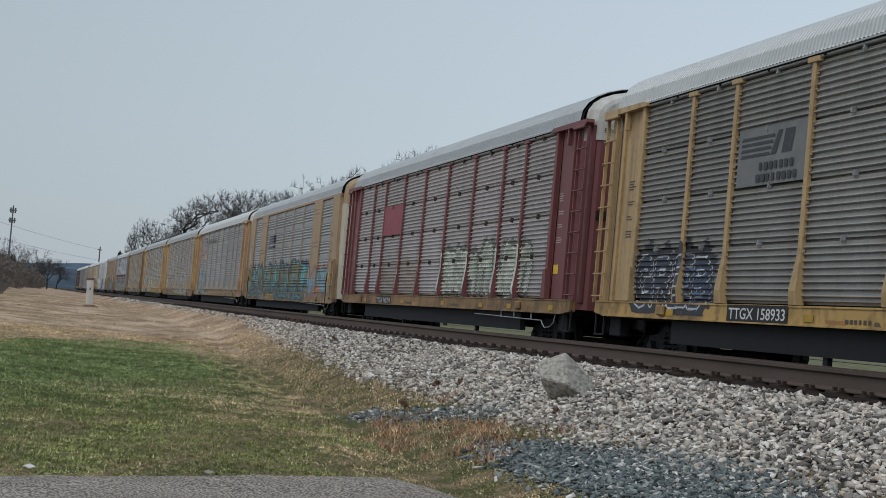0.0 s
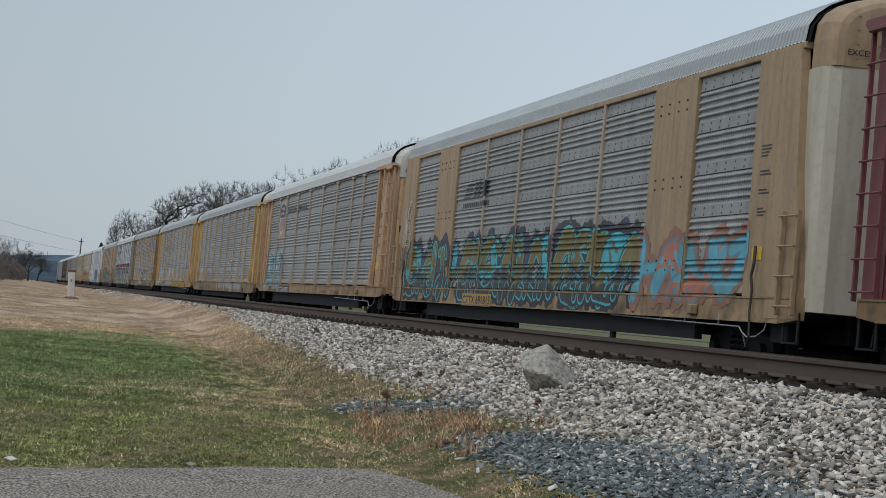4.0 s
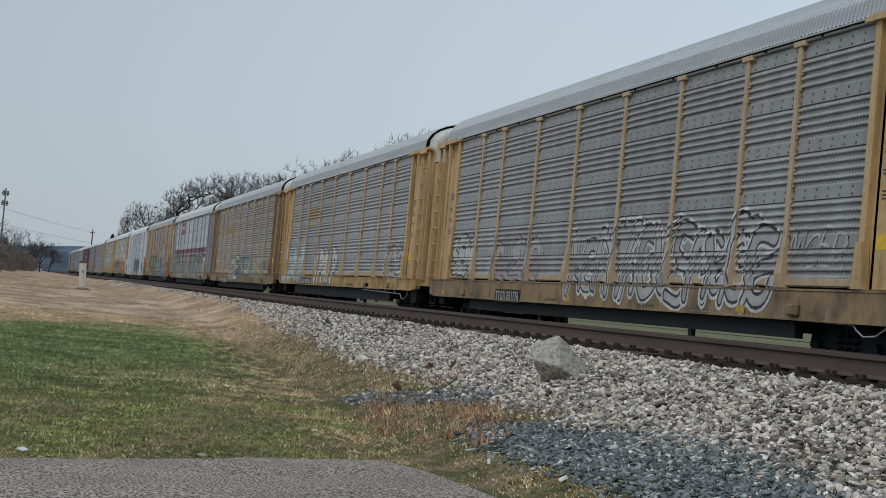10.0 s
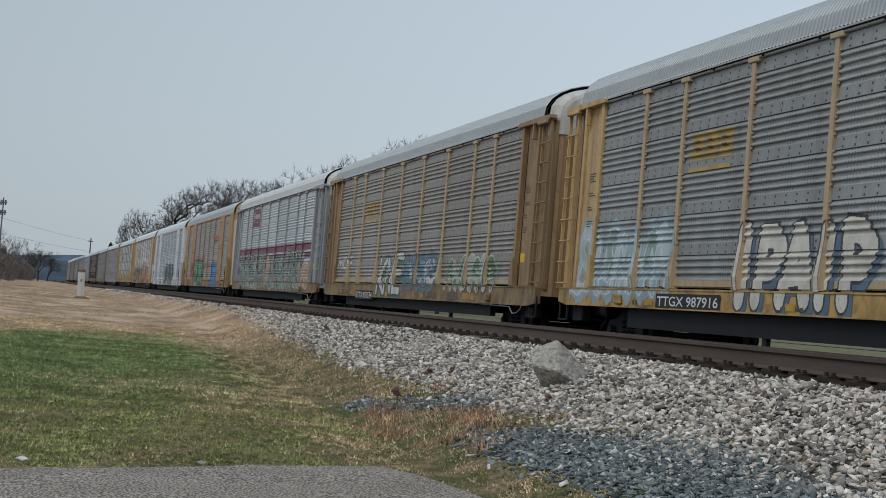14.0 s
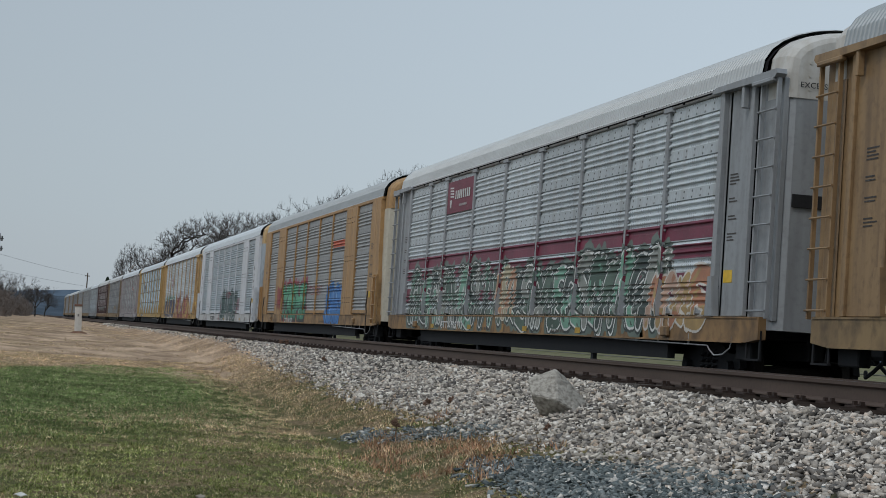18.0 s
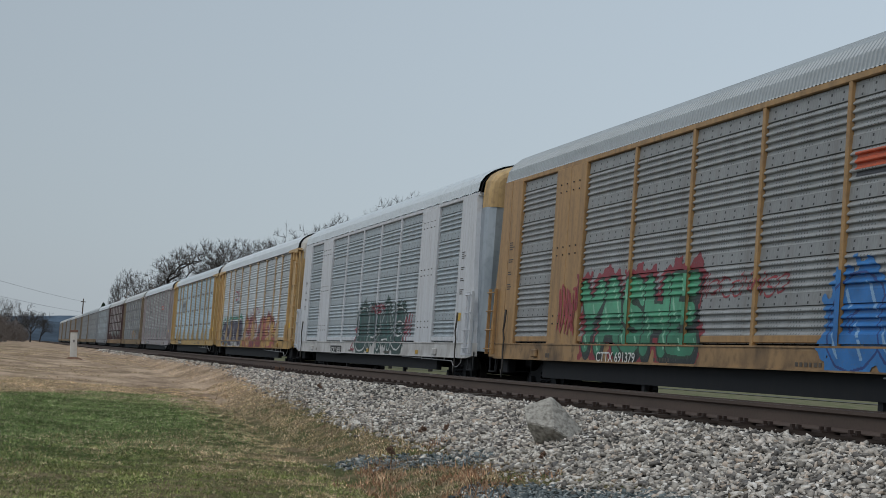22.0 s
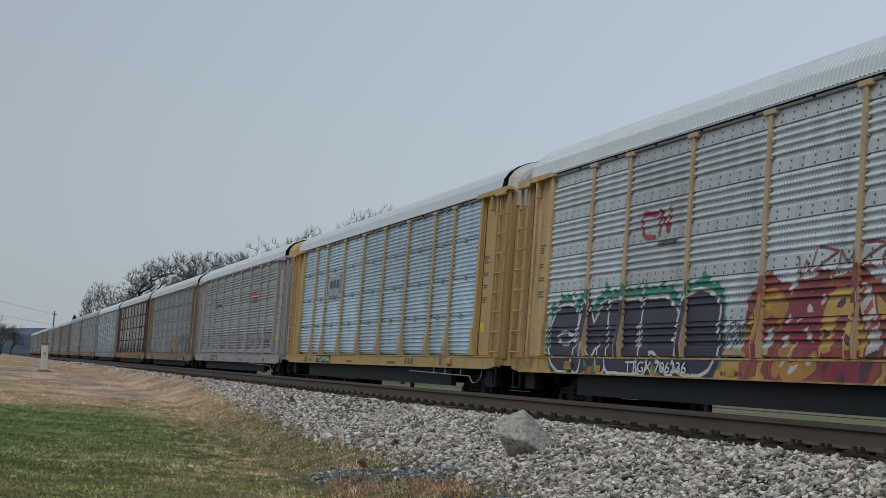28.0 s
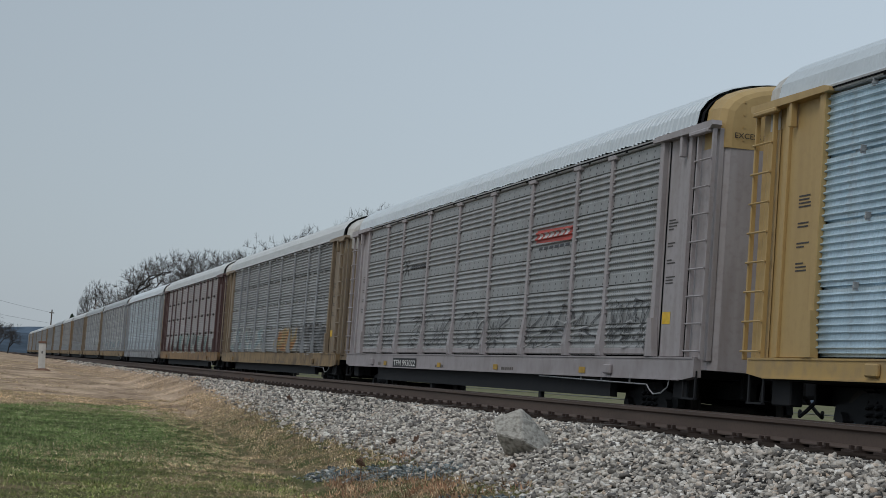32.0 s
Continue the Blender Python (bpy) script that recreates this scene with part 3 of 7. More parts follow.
def roof_mesh(pitch, lift, sheets=0, length=25.7, top=5.68):
    """A rounded sheet roof with cross ribs; sheets: each so many ribs one sheet laps over the next."""
    prof = roof_outline(top)
    norm = []
    for i, p in enumerate(prof):
        a, b = prof[max(0, i - 1)], prof[min(len(prof) - 1, i + 1)]
        d = Vector((b[0] - a[0], b[1] - a[1])).normalized()
        norm.append((-d.y, d.x))
    ys, off = [], []
    y, k = -length / 2, 0
    while y < length / 2 - pitch / 2:
        o = 0.03 * (1 - (k % sheets) / sheets) if sheets else 0.0
        ys += [y, y + pitch * 0.38, y + pitch * 0.5, y + pitch * 0.88]
        off += [o, o, o + lift, o + lift]
        y, k = y + pitch, k + 1
    ys.append(y), off.append(0)
    n = len(prof)
    v = [(p[0] + q[0] * o, yy, p[1] + q[1] * o) for yy, o in zip(ys, off) for p, q in zip(prof, norm)]
    f = [(i * n + k, i * n + k + 1, (i + 1) * n + k + 1, (i + 1) * n + k) for i in range(len(ys) - 1) for k in range(n - 1)]
    return Shape().add(v, f).mesh("roof")


def hood_mesh(top=5.66):
    """The plain cap at the roof's end, closed by an upright arched face over the doors."""
    sh = Shape()
    rings = []
    for y, w, t in ((12.95, 1.43, top), (13.2, 1.43, top - 0.02), (13.42, 1.41, top - 0.06), (13.54, 1.34, top - 0.13), (13.57, 1.24, top - 0.2)):
        rings.append([(-w, y, 4.5)] + [(-w * math.cos(math.pi * i / 14), y, 4.88 + (t - 4.88) * math.sin(math.pi * i / 14) ** 0.7) for i in range(15)] + [(w, y, 4.5)])
    n = len(rings[0])
    v = [p for r in rings for p in r]
    f = [(i * n + k, i * n + k + 1, (i + 1) * n + k + 1, (i + 1) * n + k) for i in range(len(rings) - 1) for k in range(n - 1)]
    f.append(tuple(4 * n + k for k in range(n)))
    sh.add(v, f)
    # rivets over the face and a hinge block at the haunch
    for i in range(7):
        for j in range(5 - abs(i - 3) // 2):
            x, z = -1.05 + i * 0.35, 4.62 + j * 0.2
            sh.box((x - 0.015, 13.56, z), (x + 0.015, 13.585, z + 0.03))
    return sh.mesh("roof_end_cap", None)


def roof_gap_mesh():
    """A near-black sheet added for the dark gap between the roof and its end cap."""
    prof = roof_outline(5.7)
    return Shape().sheet([(x * 0.985, z - 0.02) for x, z in prof], 12.84, 12.96).mesh("weather_strip")


def end_door_mesh(z0, z1):
    """End doors: nearly flat, with rounded corners in plan and a dog door."""
    plan = [(-1.44, 12.9), (-1.44, 13.3), (-1.39, 13.46), (-1.24, 13.55), (-0.02, 13.6), (0.02, 13.6), (1.24, 13.55), (1.39, 13.46), (1.44, 13.3), (1.44, 12.9)]
    sh = Shape()
    n = len(plan)
    sh.add([(x, y, z) for z in (z0, z1) for x, y in plan], [(i, i + 1, n + i + 1, n + i) for i in range(n - 1)] + [tuple(range(n)), tuple(range(n, 2 * n))])
    return sh


# lower edge of each car's side sill
SILL_LOW = {0: 0.93, 1: 0.92, 2: 0.84, 3: 0.9, 4: 0.77, 5: 0.87, 6: 0.8, 7: 0.82, 8: 0.87, 9: 0.84, 10: 0.9, 11: 0.93, 12: 0.85}


def sill_mesh(lo):
    """A deep side sill with a lip above and below, jacking pads and small plates."""
    hi = 1.21
    o = [(-13.35, lo + 0.05), (-12.9, lo), (12.9, lo), (13.35, lo + 0.05), (13.35, hi), (-13.35, hi)]
    sh = Shape().prism(o, "x", -SIDE - 0.03, -SIDE + 0.1)
    sh.box((-SIDE - 0.055, -12.8, lo - 0.012), (-SIDE - 0.03, 12.8, lo + 0.012))
    sh.box((-SIDE - 0.045, -13.3, hi - 0.028), (-SIDE - 0.03, 13.3, hi))
    for y in (-9.6, 9.6):
        sh.box((-SIDE - 0.1, y - 0.16, lo + 0.05), (-SIDE - 0.03, y + 0.16, lo + 0.22), 0.02)
    return sh.mesh("side_sill")


def ladder_mesh(z0, z1, width=0.58, step=0.43):
    sh = Shape()
    for s in (-1, 1):
        sh.box((-0.05, s * width / 2 - 0.022, z0), (0.02, s * width / 2 + 0.022, z1), 0.006)
    z = z0 + 0.12
    while z < z1 - 0.05:
        sh.tube([(-0.07, -width / 2 - 0.03, z), (-0.07, width / 2 + 0.03, z)], 0.016, 6)
        z += step
    return sh.mesh("ladder")


def truck_parts():
    """Side frame, bolster and wheel set of a freight truck."""
    frame_o = [(-1.25, 0.42), (-1.2, 0.62), (-0.75, 0.66), (-0.45, 0.8), (0.45, 0.8), (0.75, 0.66), (1.2, 0.62), (1.25, 0.42), (0.95, 0.36), (0.7, 0.42),
               (0.42, 0.2), (-0.42, 0.2), (-0.7, 0.42), (-0.95, 0.36)]
    sf = Shape().prism(frame_o, "x", -0.06, 0.06)
    for s in (-0.9, 0.9):
        sf.tube([(-0.16, s, 0.42), (0.0, s, 0.42)], 0.11, 10)
    bolster = Shape().box((-0.95, -0.2, 0.5), (0.95, 0.2, 0.72), 0.03)
    ws = Shape()
    for s in (-1, 1):
        prof = [(-0.075, 0.36), (-0.06, 0.42), (0.06, 0.42), (0.075, 0.445), (0.09, 0.445), (0.09, 0.36)]
        x0 = s * 0.755
        ws.tube([(x0 - 0.07, 0, 0), (x0 + 0.07, 0, 0)], 0.42, 28)
        ws.tube([(x0 - s * 0.08, 0, 0), (x0 - s * 0.05, 0, 0)], 0.45, 28)
        ws.tube([(x0 + s * 0.06, 0, 0), (x0 + s * 0.12, 0, 0)], 0.14, 12)
        for k in range(6):
            a = k * math.pi / 3
            ws.box((x0 + s * 0.065, math.cos(a) * 0.25 - 0.03, math.sin(a) * 0.25 - 0.03), (x0 + s * 0.08, math.cos(a) * 0.25 + 0.03, math.sin(a) * 0.25 + 0.03))
    ws.tube([(-1.05, 0, 0), (1.05, 0, 0)], 0.075, 10)
    return sf.mesh("side_frame"), spring_mesh(), bolster.mesh("bolster"), ws.mesh("wheel_set")


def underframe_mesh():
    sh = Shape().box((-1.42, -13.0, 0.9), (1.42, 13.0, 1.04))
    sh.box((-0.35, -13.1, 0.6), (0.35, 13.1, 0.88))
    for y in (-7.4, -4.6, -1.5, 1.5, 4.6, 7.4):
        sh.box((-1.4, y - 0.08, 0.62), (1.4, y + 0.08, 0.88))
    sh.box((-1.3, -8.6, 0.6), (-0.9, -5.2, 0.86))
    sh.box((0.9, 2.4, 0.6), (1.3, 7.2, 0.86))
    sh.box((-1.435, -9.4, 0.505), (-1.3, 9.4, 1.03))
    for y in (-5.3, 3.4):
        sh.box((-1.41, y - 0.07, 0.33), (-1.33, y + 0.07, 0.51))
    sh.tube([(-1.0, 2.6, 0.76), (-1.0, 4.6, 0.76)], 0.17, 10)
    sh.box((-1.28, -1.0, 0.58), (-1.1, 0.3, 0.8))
    # couplings and hoses beside the end platforms
    for s in (-1, 1):
        sh.box((-1.4, s * 12.5 - 0.3, 0.55), (-1.2, s * 12.5 + 0.3, 0.95), 0.02)
    return sh.mesh("underframe")


def train_pipe_mesh():
    """The air pipe hung below the sill on short hangers, with a loose end."""
    x = -SIDE - 0.02
    sh = Shape().tube([(x, -5.6, 0.81), (x, -9.3, 0.77), (x, -11.4, 0.75), (x, -11.5, 0.68), (x - 0.02, -11.75, 0.6), (x - 0.03, -12.1, 0.62), (x, -12.3, 0.72), (x, -12.4, 0.9)], 0.012, 5)
    for y in (-8.1, -9.2, -10.6):
        sh.box((x - 0.012, y - 0.012, 0.765), (x + 0.012, y + 0.012, 0.94))
    return sh.mesh("air_pipe")


def coupler_mesh():
    sh = Shape().box((-0.12, 13.0, 0.72), (0.12, 13.85, 0.98), 0.03)
    sh.box((-0.22, 13.75, 0.68), (0.2, 14.16, 1.02), 0.05)
    sh.box((-0.6, 13.0, 0.6), (0.6, 13.1, 1.06), 0.02)
    sh.tube([(-0.45, 13.1, 0.75), (-0.5, 13.5, 0.5), (-0.4, 13.9, 0.42), (-0.3, 14.1, 0.5)], 0.03, 6)
    sh.tube([(-1.35, 13.15, 0.98), (-0.3, 13.3, 0.95)], 0.018, 5)
    sh.tube([(-1.35, 13.15, 0.98), (-1.38, 13.2, 0.6)], 0.018, 5)
    return sh.mesh("coupler")


def stirrup_mesh():
    """The step below the ladder: a bent bar with one tread."""
    sh = Shape()
    for y in (-0.24, 0.24):
        sh.box((-0.012, y - 0.025, 0.55), (0.012, y + 0.025, 1.0))
    sh.box((-0.03, -0.26, 0.55), (0.03, 0.26, 0.58))
    return sh.mesh("stirrup")


def chain_mesh():
    """A slack chain with a bunched strap by the end ladder."""
    sh = Shape()
    x = -SIDE - 0.09
    sh.tube([(x, 0, 1.95), (x - 0.02, -0.04, 1.7), (x - 0.02, 0.03, 1.5), (x, 0, 1.3), (x, 0.03, 1.0), (x, -0.02, 0.62), (x + 0.02, 0.1, 0.45), (x + 0.05, 0.3, 0.62)], 0.026, 6, 0.014)
    return sh.mesh("brake_chain")


def bracket_mesh(d):
    """The sloping beam over the end bay, from the last post to the ladder's head."""
    sh = Shape()
    sh.prism([(d * 11.15, 4.8), (d * 13.55, 4.78), (d * 13.62, 4.83), (d * 13.6, 4.9), (d * 11.3, 4.89), (d * 11.15, 4.85)], "x", -0.12, 0.05)
    sh.box((-0.14, d * 12.75, 4.72), (-0.04, d * 13.5, 4.79), 0.015)
    sh.box((-0.1, d * 12.3, 4.45), (0.0, d * 12.38, 4.8), 0.01)
    return sh.mesh("end_bracket")


SHARED = {}


def shared(key, maker):
    if key not in SHARED:
        SHARED[key] = maker()
    return SHARED[key]


def piece(name, me, material, parent, label="", m=None):
    """An object on a shared mesh with its own material."""
    ob = part(name, me, None, parent, label, m)
    if not ob.data.materials:
        ob.data.materials.append(None)
    ob.material_slots[0].link = "OBJECT"
    ob.material_slots[0].material = material
    return ob


TURN = Matrix.Rotation(math.pi, 4, "Z")
WHEELS = []


def autorack(style, paint, skin, roof_mat, sill_paint, cap_mat, label, roof_kind="fine", post_paint=None, door_paint=None, low=0.8):
    post_paint = post_paint or paint
    car = tagged(new("autorack_car"), label, "railway car", "cars of the train")
    # running gear
    sfm, spm, bom, wsm = shared("truck", truck_parts)
    for s in (-1, 1):
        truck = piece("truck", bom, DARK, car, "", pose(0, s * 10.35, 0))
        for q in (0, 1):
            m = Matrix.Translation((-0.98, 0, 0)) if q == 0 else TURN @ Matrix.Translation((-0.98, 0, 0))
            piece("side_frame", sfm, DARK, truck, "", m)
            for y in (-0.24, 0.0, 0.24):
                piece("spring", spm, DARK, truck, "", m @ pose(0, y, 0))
        for y in (-0.9, 0.9):
            w = piece("wheel_set", wsm, WHEEL, truck, "", pose(0, y, 0.42))
            WHEELS.append((w, y))
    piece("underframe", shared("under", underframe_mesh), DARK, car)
    for s in (0, 1):
        rot = TURN if s else Matrix.Identity(4)
        piece("coupler", shared("coupler", coupler_mesh), DARK, car, "", rot)
        # side
        piece("side_sill", shared("sill %.2f" % low, lambda: sill_mesh(low)), sill_paint, car, "", rot)
        rail = shared("toprail", lambda: Shape().box((-SIDE - 0.02, -12.9, 4.8), (-SIDE + 0.12, 12.9, 4.9), 0.012).mesh("top_rail"))
        piece("top_rail", rail, paint if style == "broad" else TOP_RAIL, car, "", rot)
        piece("air_pipe", shared("pipe", train_pipe_mesh), PIPE, car, "pale air pipe", rot)
        piece("inner_liner", shared("gapshade", gap_shade_mesh), TRIM_AND_SHADE, car, "", rot)
        if style != "broad":
            piece("eaves_conduit", shared("conduit", conduit_mesh), TRIM_AND_SHADE, car, "thin dark conduit", rot)
        if style != "tier":
            ledge = shared("ledge", lambda: Shape().box((-SIDE + 0.002, -11.36, 1.255), (-SIDE + 0.045, 11.36, 1.36), 0.008).mesh("bottom_rail"))
            piece("bottom_rail", ledge, post_paint, car, "", rot)
        if style == "tier":
            tagged(piece("latch_set", shared("clips", clip_mesh), CLIP if skin is S["purple"] else PIPE, car, "", rot), kind="stuff")
        if style == "broad":
            for a, b in EDGES_B:
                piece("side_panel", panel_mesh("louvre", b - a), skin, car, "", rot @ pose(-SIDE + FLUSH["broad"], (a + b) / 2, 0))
            slim = shared("slim", lambda: Shape().box((-0.02, -0.05, 1.2), (0.08, 0.05, 4.81), 0.01).mesh("post"))
            for y in (-4.2, -1.4, 1.4, 4.2):
                piece("post", slim, post_paint, car, "", rot @ pose(-SIDE, y, 0))

            def wide():
                sh = Shape().box((-0.03, -0.97, 1.2), (0.08, -0.01, 4.81), 0.012).box((-0.03, 0.01, 1.2), (0.08, 0.97, 4.81), 0.012)
                return sh.mesh("wide_column")
            for y in (-7.95, 7.95):
                col = piece("wide_column", shared("wide", wide), paint, car, "", rot @ pose(-SIDE, y, 0))
                tagged(piece("rivet_row", shared("rivets", rivet_mesh), CLIP, col), kind="stuff")

            for y in (12.4, -12.4):
                mm = rot @ pose(-SIDE, y, 0)
                d = 1 if y > 0 else -1
                piece("end_plate", shared("bplate%d" % d, lambda: Shape().box((-0.035, -0.97 * d, 1.2), (0.08, -0.16 * d, 4.87), 0.012).mesh("end_plate")), paint, car, "", mm)
                piece("corner_post", shared("bpost%d" % d, lambda: Shape().prism([(-0.14 * d, 0.9), (0.92 * d, 0.9), (0.9 * d, 1.6), (0.62 * d, 3.0), (0.45 * d, 4.87), (-0.14 * d, 4.87)], "x", -0.035, 0.1).mesh("corner_post")), paint, car, "", mm)
                piece("ladder", shared("shortladder", lambda: ladder_mesh(0.95, 2.45, 0.5)), paint, car, "", rot @ pose(-SIDE - 0.08, 13.08 * (1 if y > 0 else -1), 0))
        else:
            for a, b in zip(EDGES_A[:-1], EDGES_A[1:]):
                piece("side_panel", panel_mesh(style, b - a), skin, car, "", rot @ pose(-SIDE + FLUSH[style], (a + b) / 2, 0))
            for y in POSTS_A:
                for q in (-1, 1):
                    piece("post", shared("post", post_mesh), post_paint, car, "", rot @ pose(-SIDE + 0.03, q * y, 0))
            for q in (0, 1):
                d = -1 if q else 1
                here = rot @ pose(-SIDE + 0.03, 0, 0)
                piece("corner_post", shared("cpost%d" % q, lambda: Shape().box((-0.06, d * 11.36, 1.7), (0.06, d * 11.52, 4.82), 0.012)
                                            .prism([(d * 11.3, 1.22), (d * 11.62, 1.22), (d * 11.52, 1.85), (d * 11.36, 1.85)], "x", -0.1, 0.02).mesh("corner_post")), paint, car, "", here)
                piece("end_plate", shared("cplate%d" % q, lambda: Shape().box((0.03, d * 11.52, 1.22), (0.09, d * 12.5, 4.8), 0.01).mesh("end_plate")), paint, car, "", here)
                piece("inner_stile", shared("cstile%d" % q, lambda: Shape().box((-0.02, d * 12.5, 1.22), (0.06, d * 12.62, 4.8), 0.01).box((0.03, d * 11.6, 1.22), (0.05, d * 11.68, 4.8), 0.006).mesh("inner_stile")), paint, car, "", here)
                piece("ladder_backing", shared("cback%d" % q, lambda: Shape().box((0.07, d * 12.62, 1.15), (0.16, d * 13.52, 4.8), 0.012).mesh("ladder_backing")), paint, car, "", here)
                piece("ladder", shared("ladder", lambda: ladder_mesh(1.18, 4.78)), paint, car, "", rot @ pose(-SIDE + 0.02, d * 13.24, 0))
                br = shared("bracket%d" % q, lambda: bracket_mesh(d))
                piece("end_bracket", br, paint, car, "", rot @ pose(-SIDE + 0.03, 0, 0))
        for q in (-1, 1):
            piece("stirrup", shared("stirrup", stirrup_mesh), DARK, car, "", rot @ pose(-SIDE + 0.02, q * 13.1, 0))
        if style == "broad":
            for q in (-1, 1):
                piece("brake_chain", shared("chain", chain_mesh), CLIP, car, "hanging chain", rot @ pose(0, q * 11.92, 0))
        # ends
        piece("end_door", shared("door", lambda: end_door_mesh(1.02, 4.5).mesh("end_door")), door_paint or paint, car, "", rot)
        piece("dog_door", shared("dogdoor", lambda: Shape().box((-0.28, -0.03, 0.0), (0.28, 0.02, 1.12), 0.012).mesh("dog_door")), door_paint or paint, car, "small hinged access door", rot @ pose(-0.98, 13.57, 1.12, 0, 0, 2.5))
        piece("door_seam", shared("seam", lambda: Shape().box((-0.03, 13.58, 1.02), (0.03, 13.63, 4.5), 0.01).mesh("door_seam")), door_paint or paint, car, "", rot)
        piece("weather_strip", shared("strip", roof_gap_mesh), TRIM_AND_SHADE, car, "", rot)
        piece("roof_end_cap", shared("hood", hood_mesh), cap_mat, car, "", rot)
    rk = {"fine": (0.125, 0.02, 0, 25.7, 5.74), "wide": (0.2, 0.022, 5), "flat": (0.125, 0.004)}[roof_kind]
    piece("roof", shared("roof" + roof_kind, lambda: roof_mesh(*rk)), roof_mat, car)
    return car


# speed of the train and the way of each car along its track
SPEED = 10.01


def travelled(t):
    return float(np.interp(t, [0, 1, 3, 6.4, 9, 28, 32], [0, 9.95, 29.97, 63.88, 89.8, 280.9, 320.65]))


def car_pose(y):
    x = TRACK_B + bend(y)
    slope = (bend(y + 5) - bend(y - 5)) / 10
    return pose(x, y, HEAD_B, 0, 0, -math.degrees(math.atan(slope)))


TOP_RAIL = worn("rail_galvanised", (0.45, 0.455, 0.46), (0.25, 0.235, 0.22), amount=0.5)
# near-black of the dark trim, and of sheets painted as shade in gaps
TRIM_AND_SHADE = plain("trim_and_shade_black", (0.02, 0.02, 0.022), 0.9)
PIPE = plain("pipe_steel", (0.34, 0.35, 0.36), 0.6, 0.2)
CLIP = plain("latch_steel", (0.07, 0.065, 0.06), 0.7, 0.3)
YELLOW = dict(dirt=(0.17, 0.105, 0.06), amount=0.65)
P = {
    "cream": worn("paint_cream_yellow", (0.52, 0.36, 0.18), **YELLOW),
    "faded": worn("paint_faded_cream", (0.43, 0.365, 0.295), (0.26, 0.2, 0.15), amount=0.5),
    "buff": worn("paint_weathered_buff", (0.42, 0.295, 0.175), (0.2, 0.145, 0.1), amount=0.6),
    "red": worn("paint_dark_red", (0.2, 0.06, 0.065), (0.11, 0.06, 0.055), amount=0.55),
    "maroon": worn("paint_sooty_red", (0.1, 0.052, 0.05), (0.065, 0.045, 0.04), amount=0.6),
    "tan": worn("paint_tan", (0.45, 0.27, 0.115), **YELLOW),
    "pink": worn("paint_faded_tan", (0.55, 0.36, 0.22), **YELLOW),
    "yellow": worn("paint_ochre_yellow", (0.6, 0.41, 0.19), **YELLOW),
    "dull": worn("paint_dull_ochre", (0.27, 0.21, 0.14), (0.12, 0.09, 0.07), amount=0.7),
    "gilt": worn("paint_warm_tan", (0.47, 0.35, 0.19), (0.33, 0.24, 0.13), amount=0.4),
    "brown": worn("paint_brown_yellow", (0.34, 0.22, 0.11), (0.12, 0.075, 0.045), amount=0.75),
    "silver": worn("paint_silver_grey", (0.36, 0.38, 0.4), (0.16, 0.16, 0.16), metal=0.2),
    "sand": worn("paint_pale_sand", (0.53, 0.4, 0.25), (0.25, 0.175, 0.11), amount=0.55),
    "pale": worn("paint_pale_cream", (0.56, 0.53, 0.44), (0.3, 0.25, 0.18), amount=0.5),
    "sheet": worn("galvanised_door_sheet", (0.42, 0.47, 0.52), (0.2, 0.24, 0.28), 0.35, 0.5, 0.8, 5.0, (2.0, 2.0, 0.3)),
    "white": worn("paint_white", (0.66, 0.69, 0.73), (0.3, 0.29, 0.28), amount=0.35),
    "bright": worn("paint_bright_yellow", (0.5, 0.345, 0.145), (0.33, 0.21, 0.08), amount=0.35),
    "lavender": worn("paint_grey_lilac", (0.4, 0.37, 0.38), (0.2, 0.16, 0.14), amount=0.5),
}
S = {
    "warm": panel_skin("galvanised_warm", (0.35, 0.34, 0.325), (0.14, 0.128, 0.115), False),
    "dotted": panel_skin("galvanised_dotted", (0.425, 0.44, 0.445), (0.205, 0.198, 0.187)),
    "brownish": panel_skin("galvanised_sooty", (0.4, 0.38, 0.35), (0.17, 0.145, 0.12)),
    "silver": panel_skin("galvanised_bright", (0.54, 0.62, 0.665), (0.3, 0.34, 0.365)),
    "blue": panel_skin("galvanised_blue", (0.7, 0.86, 0.96), (0.3, 0.41, 0.48), False, 0.3, 0.35, 0.75),
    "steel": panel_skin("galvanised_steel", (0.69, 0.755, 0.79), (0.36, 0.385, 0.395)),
    "purple": panel_skin("galvanised_sooty_red", (0.54, 0.51, 0.51), (0.25, 0.22, 0.215), False),
}
R = {
    "grey": worn("roof_grey", (0.4, 0.435, 0.455), (0.26, 0.28, 0.285), 0.5, 0.3, 0.4, 9, (3, 0.4, 3)),
    "light": worn("roof_pale", (0.56, 0.59, 0.6), (0.36, 0.37, 0.37), 0.5, 0.2, 0.35, 9, (3, 0.4, 3)),
    "white": worn("roof_white", (0.64, 0.7, 0.74), (0.44, 0.48, 0.5), 0.5, 0.1, 0.35, 9, (3, 0.4, 3)),
}
CAP = worn("cap_off_white", (0.6, 0.59, 0.56), (0.3, 0.25, 0.18), amount=0.5)

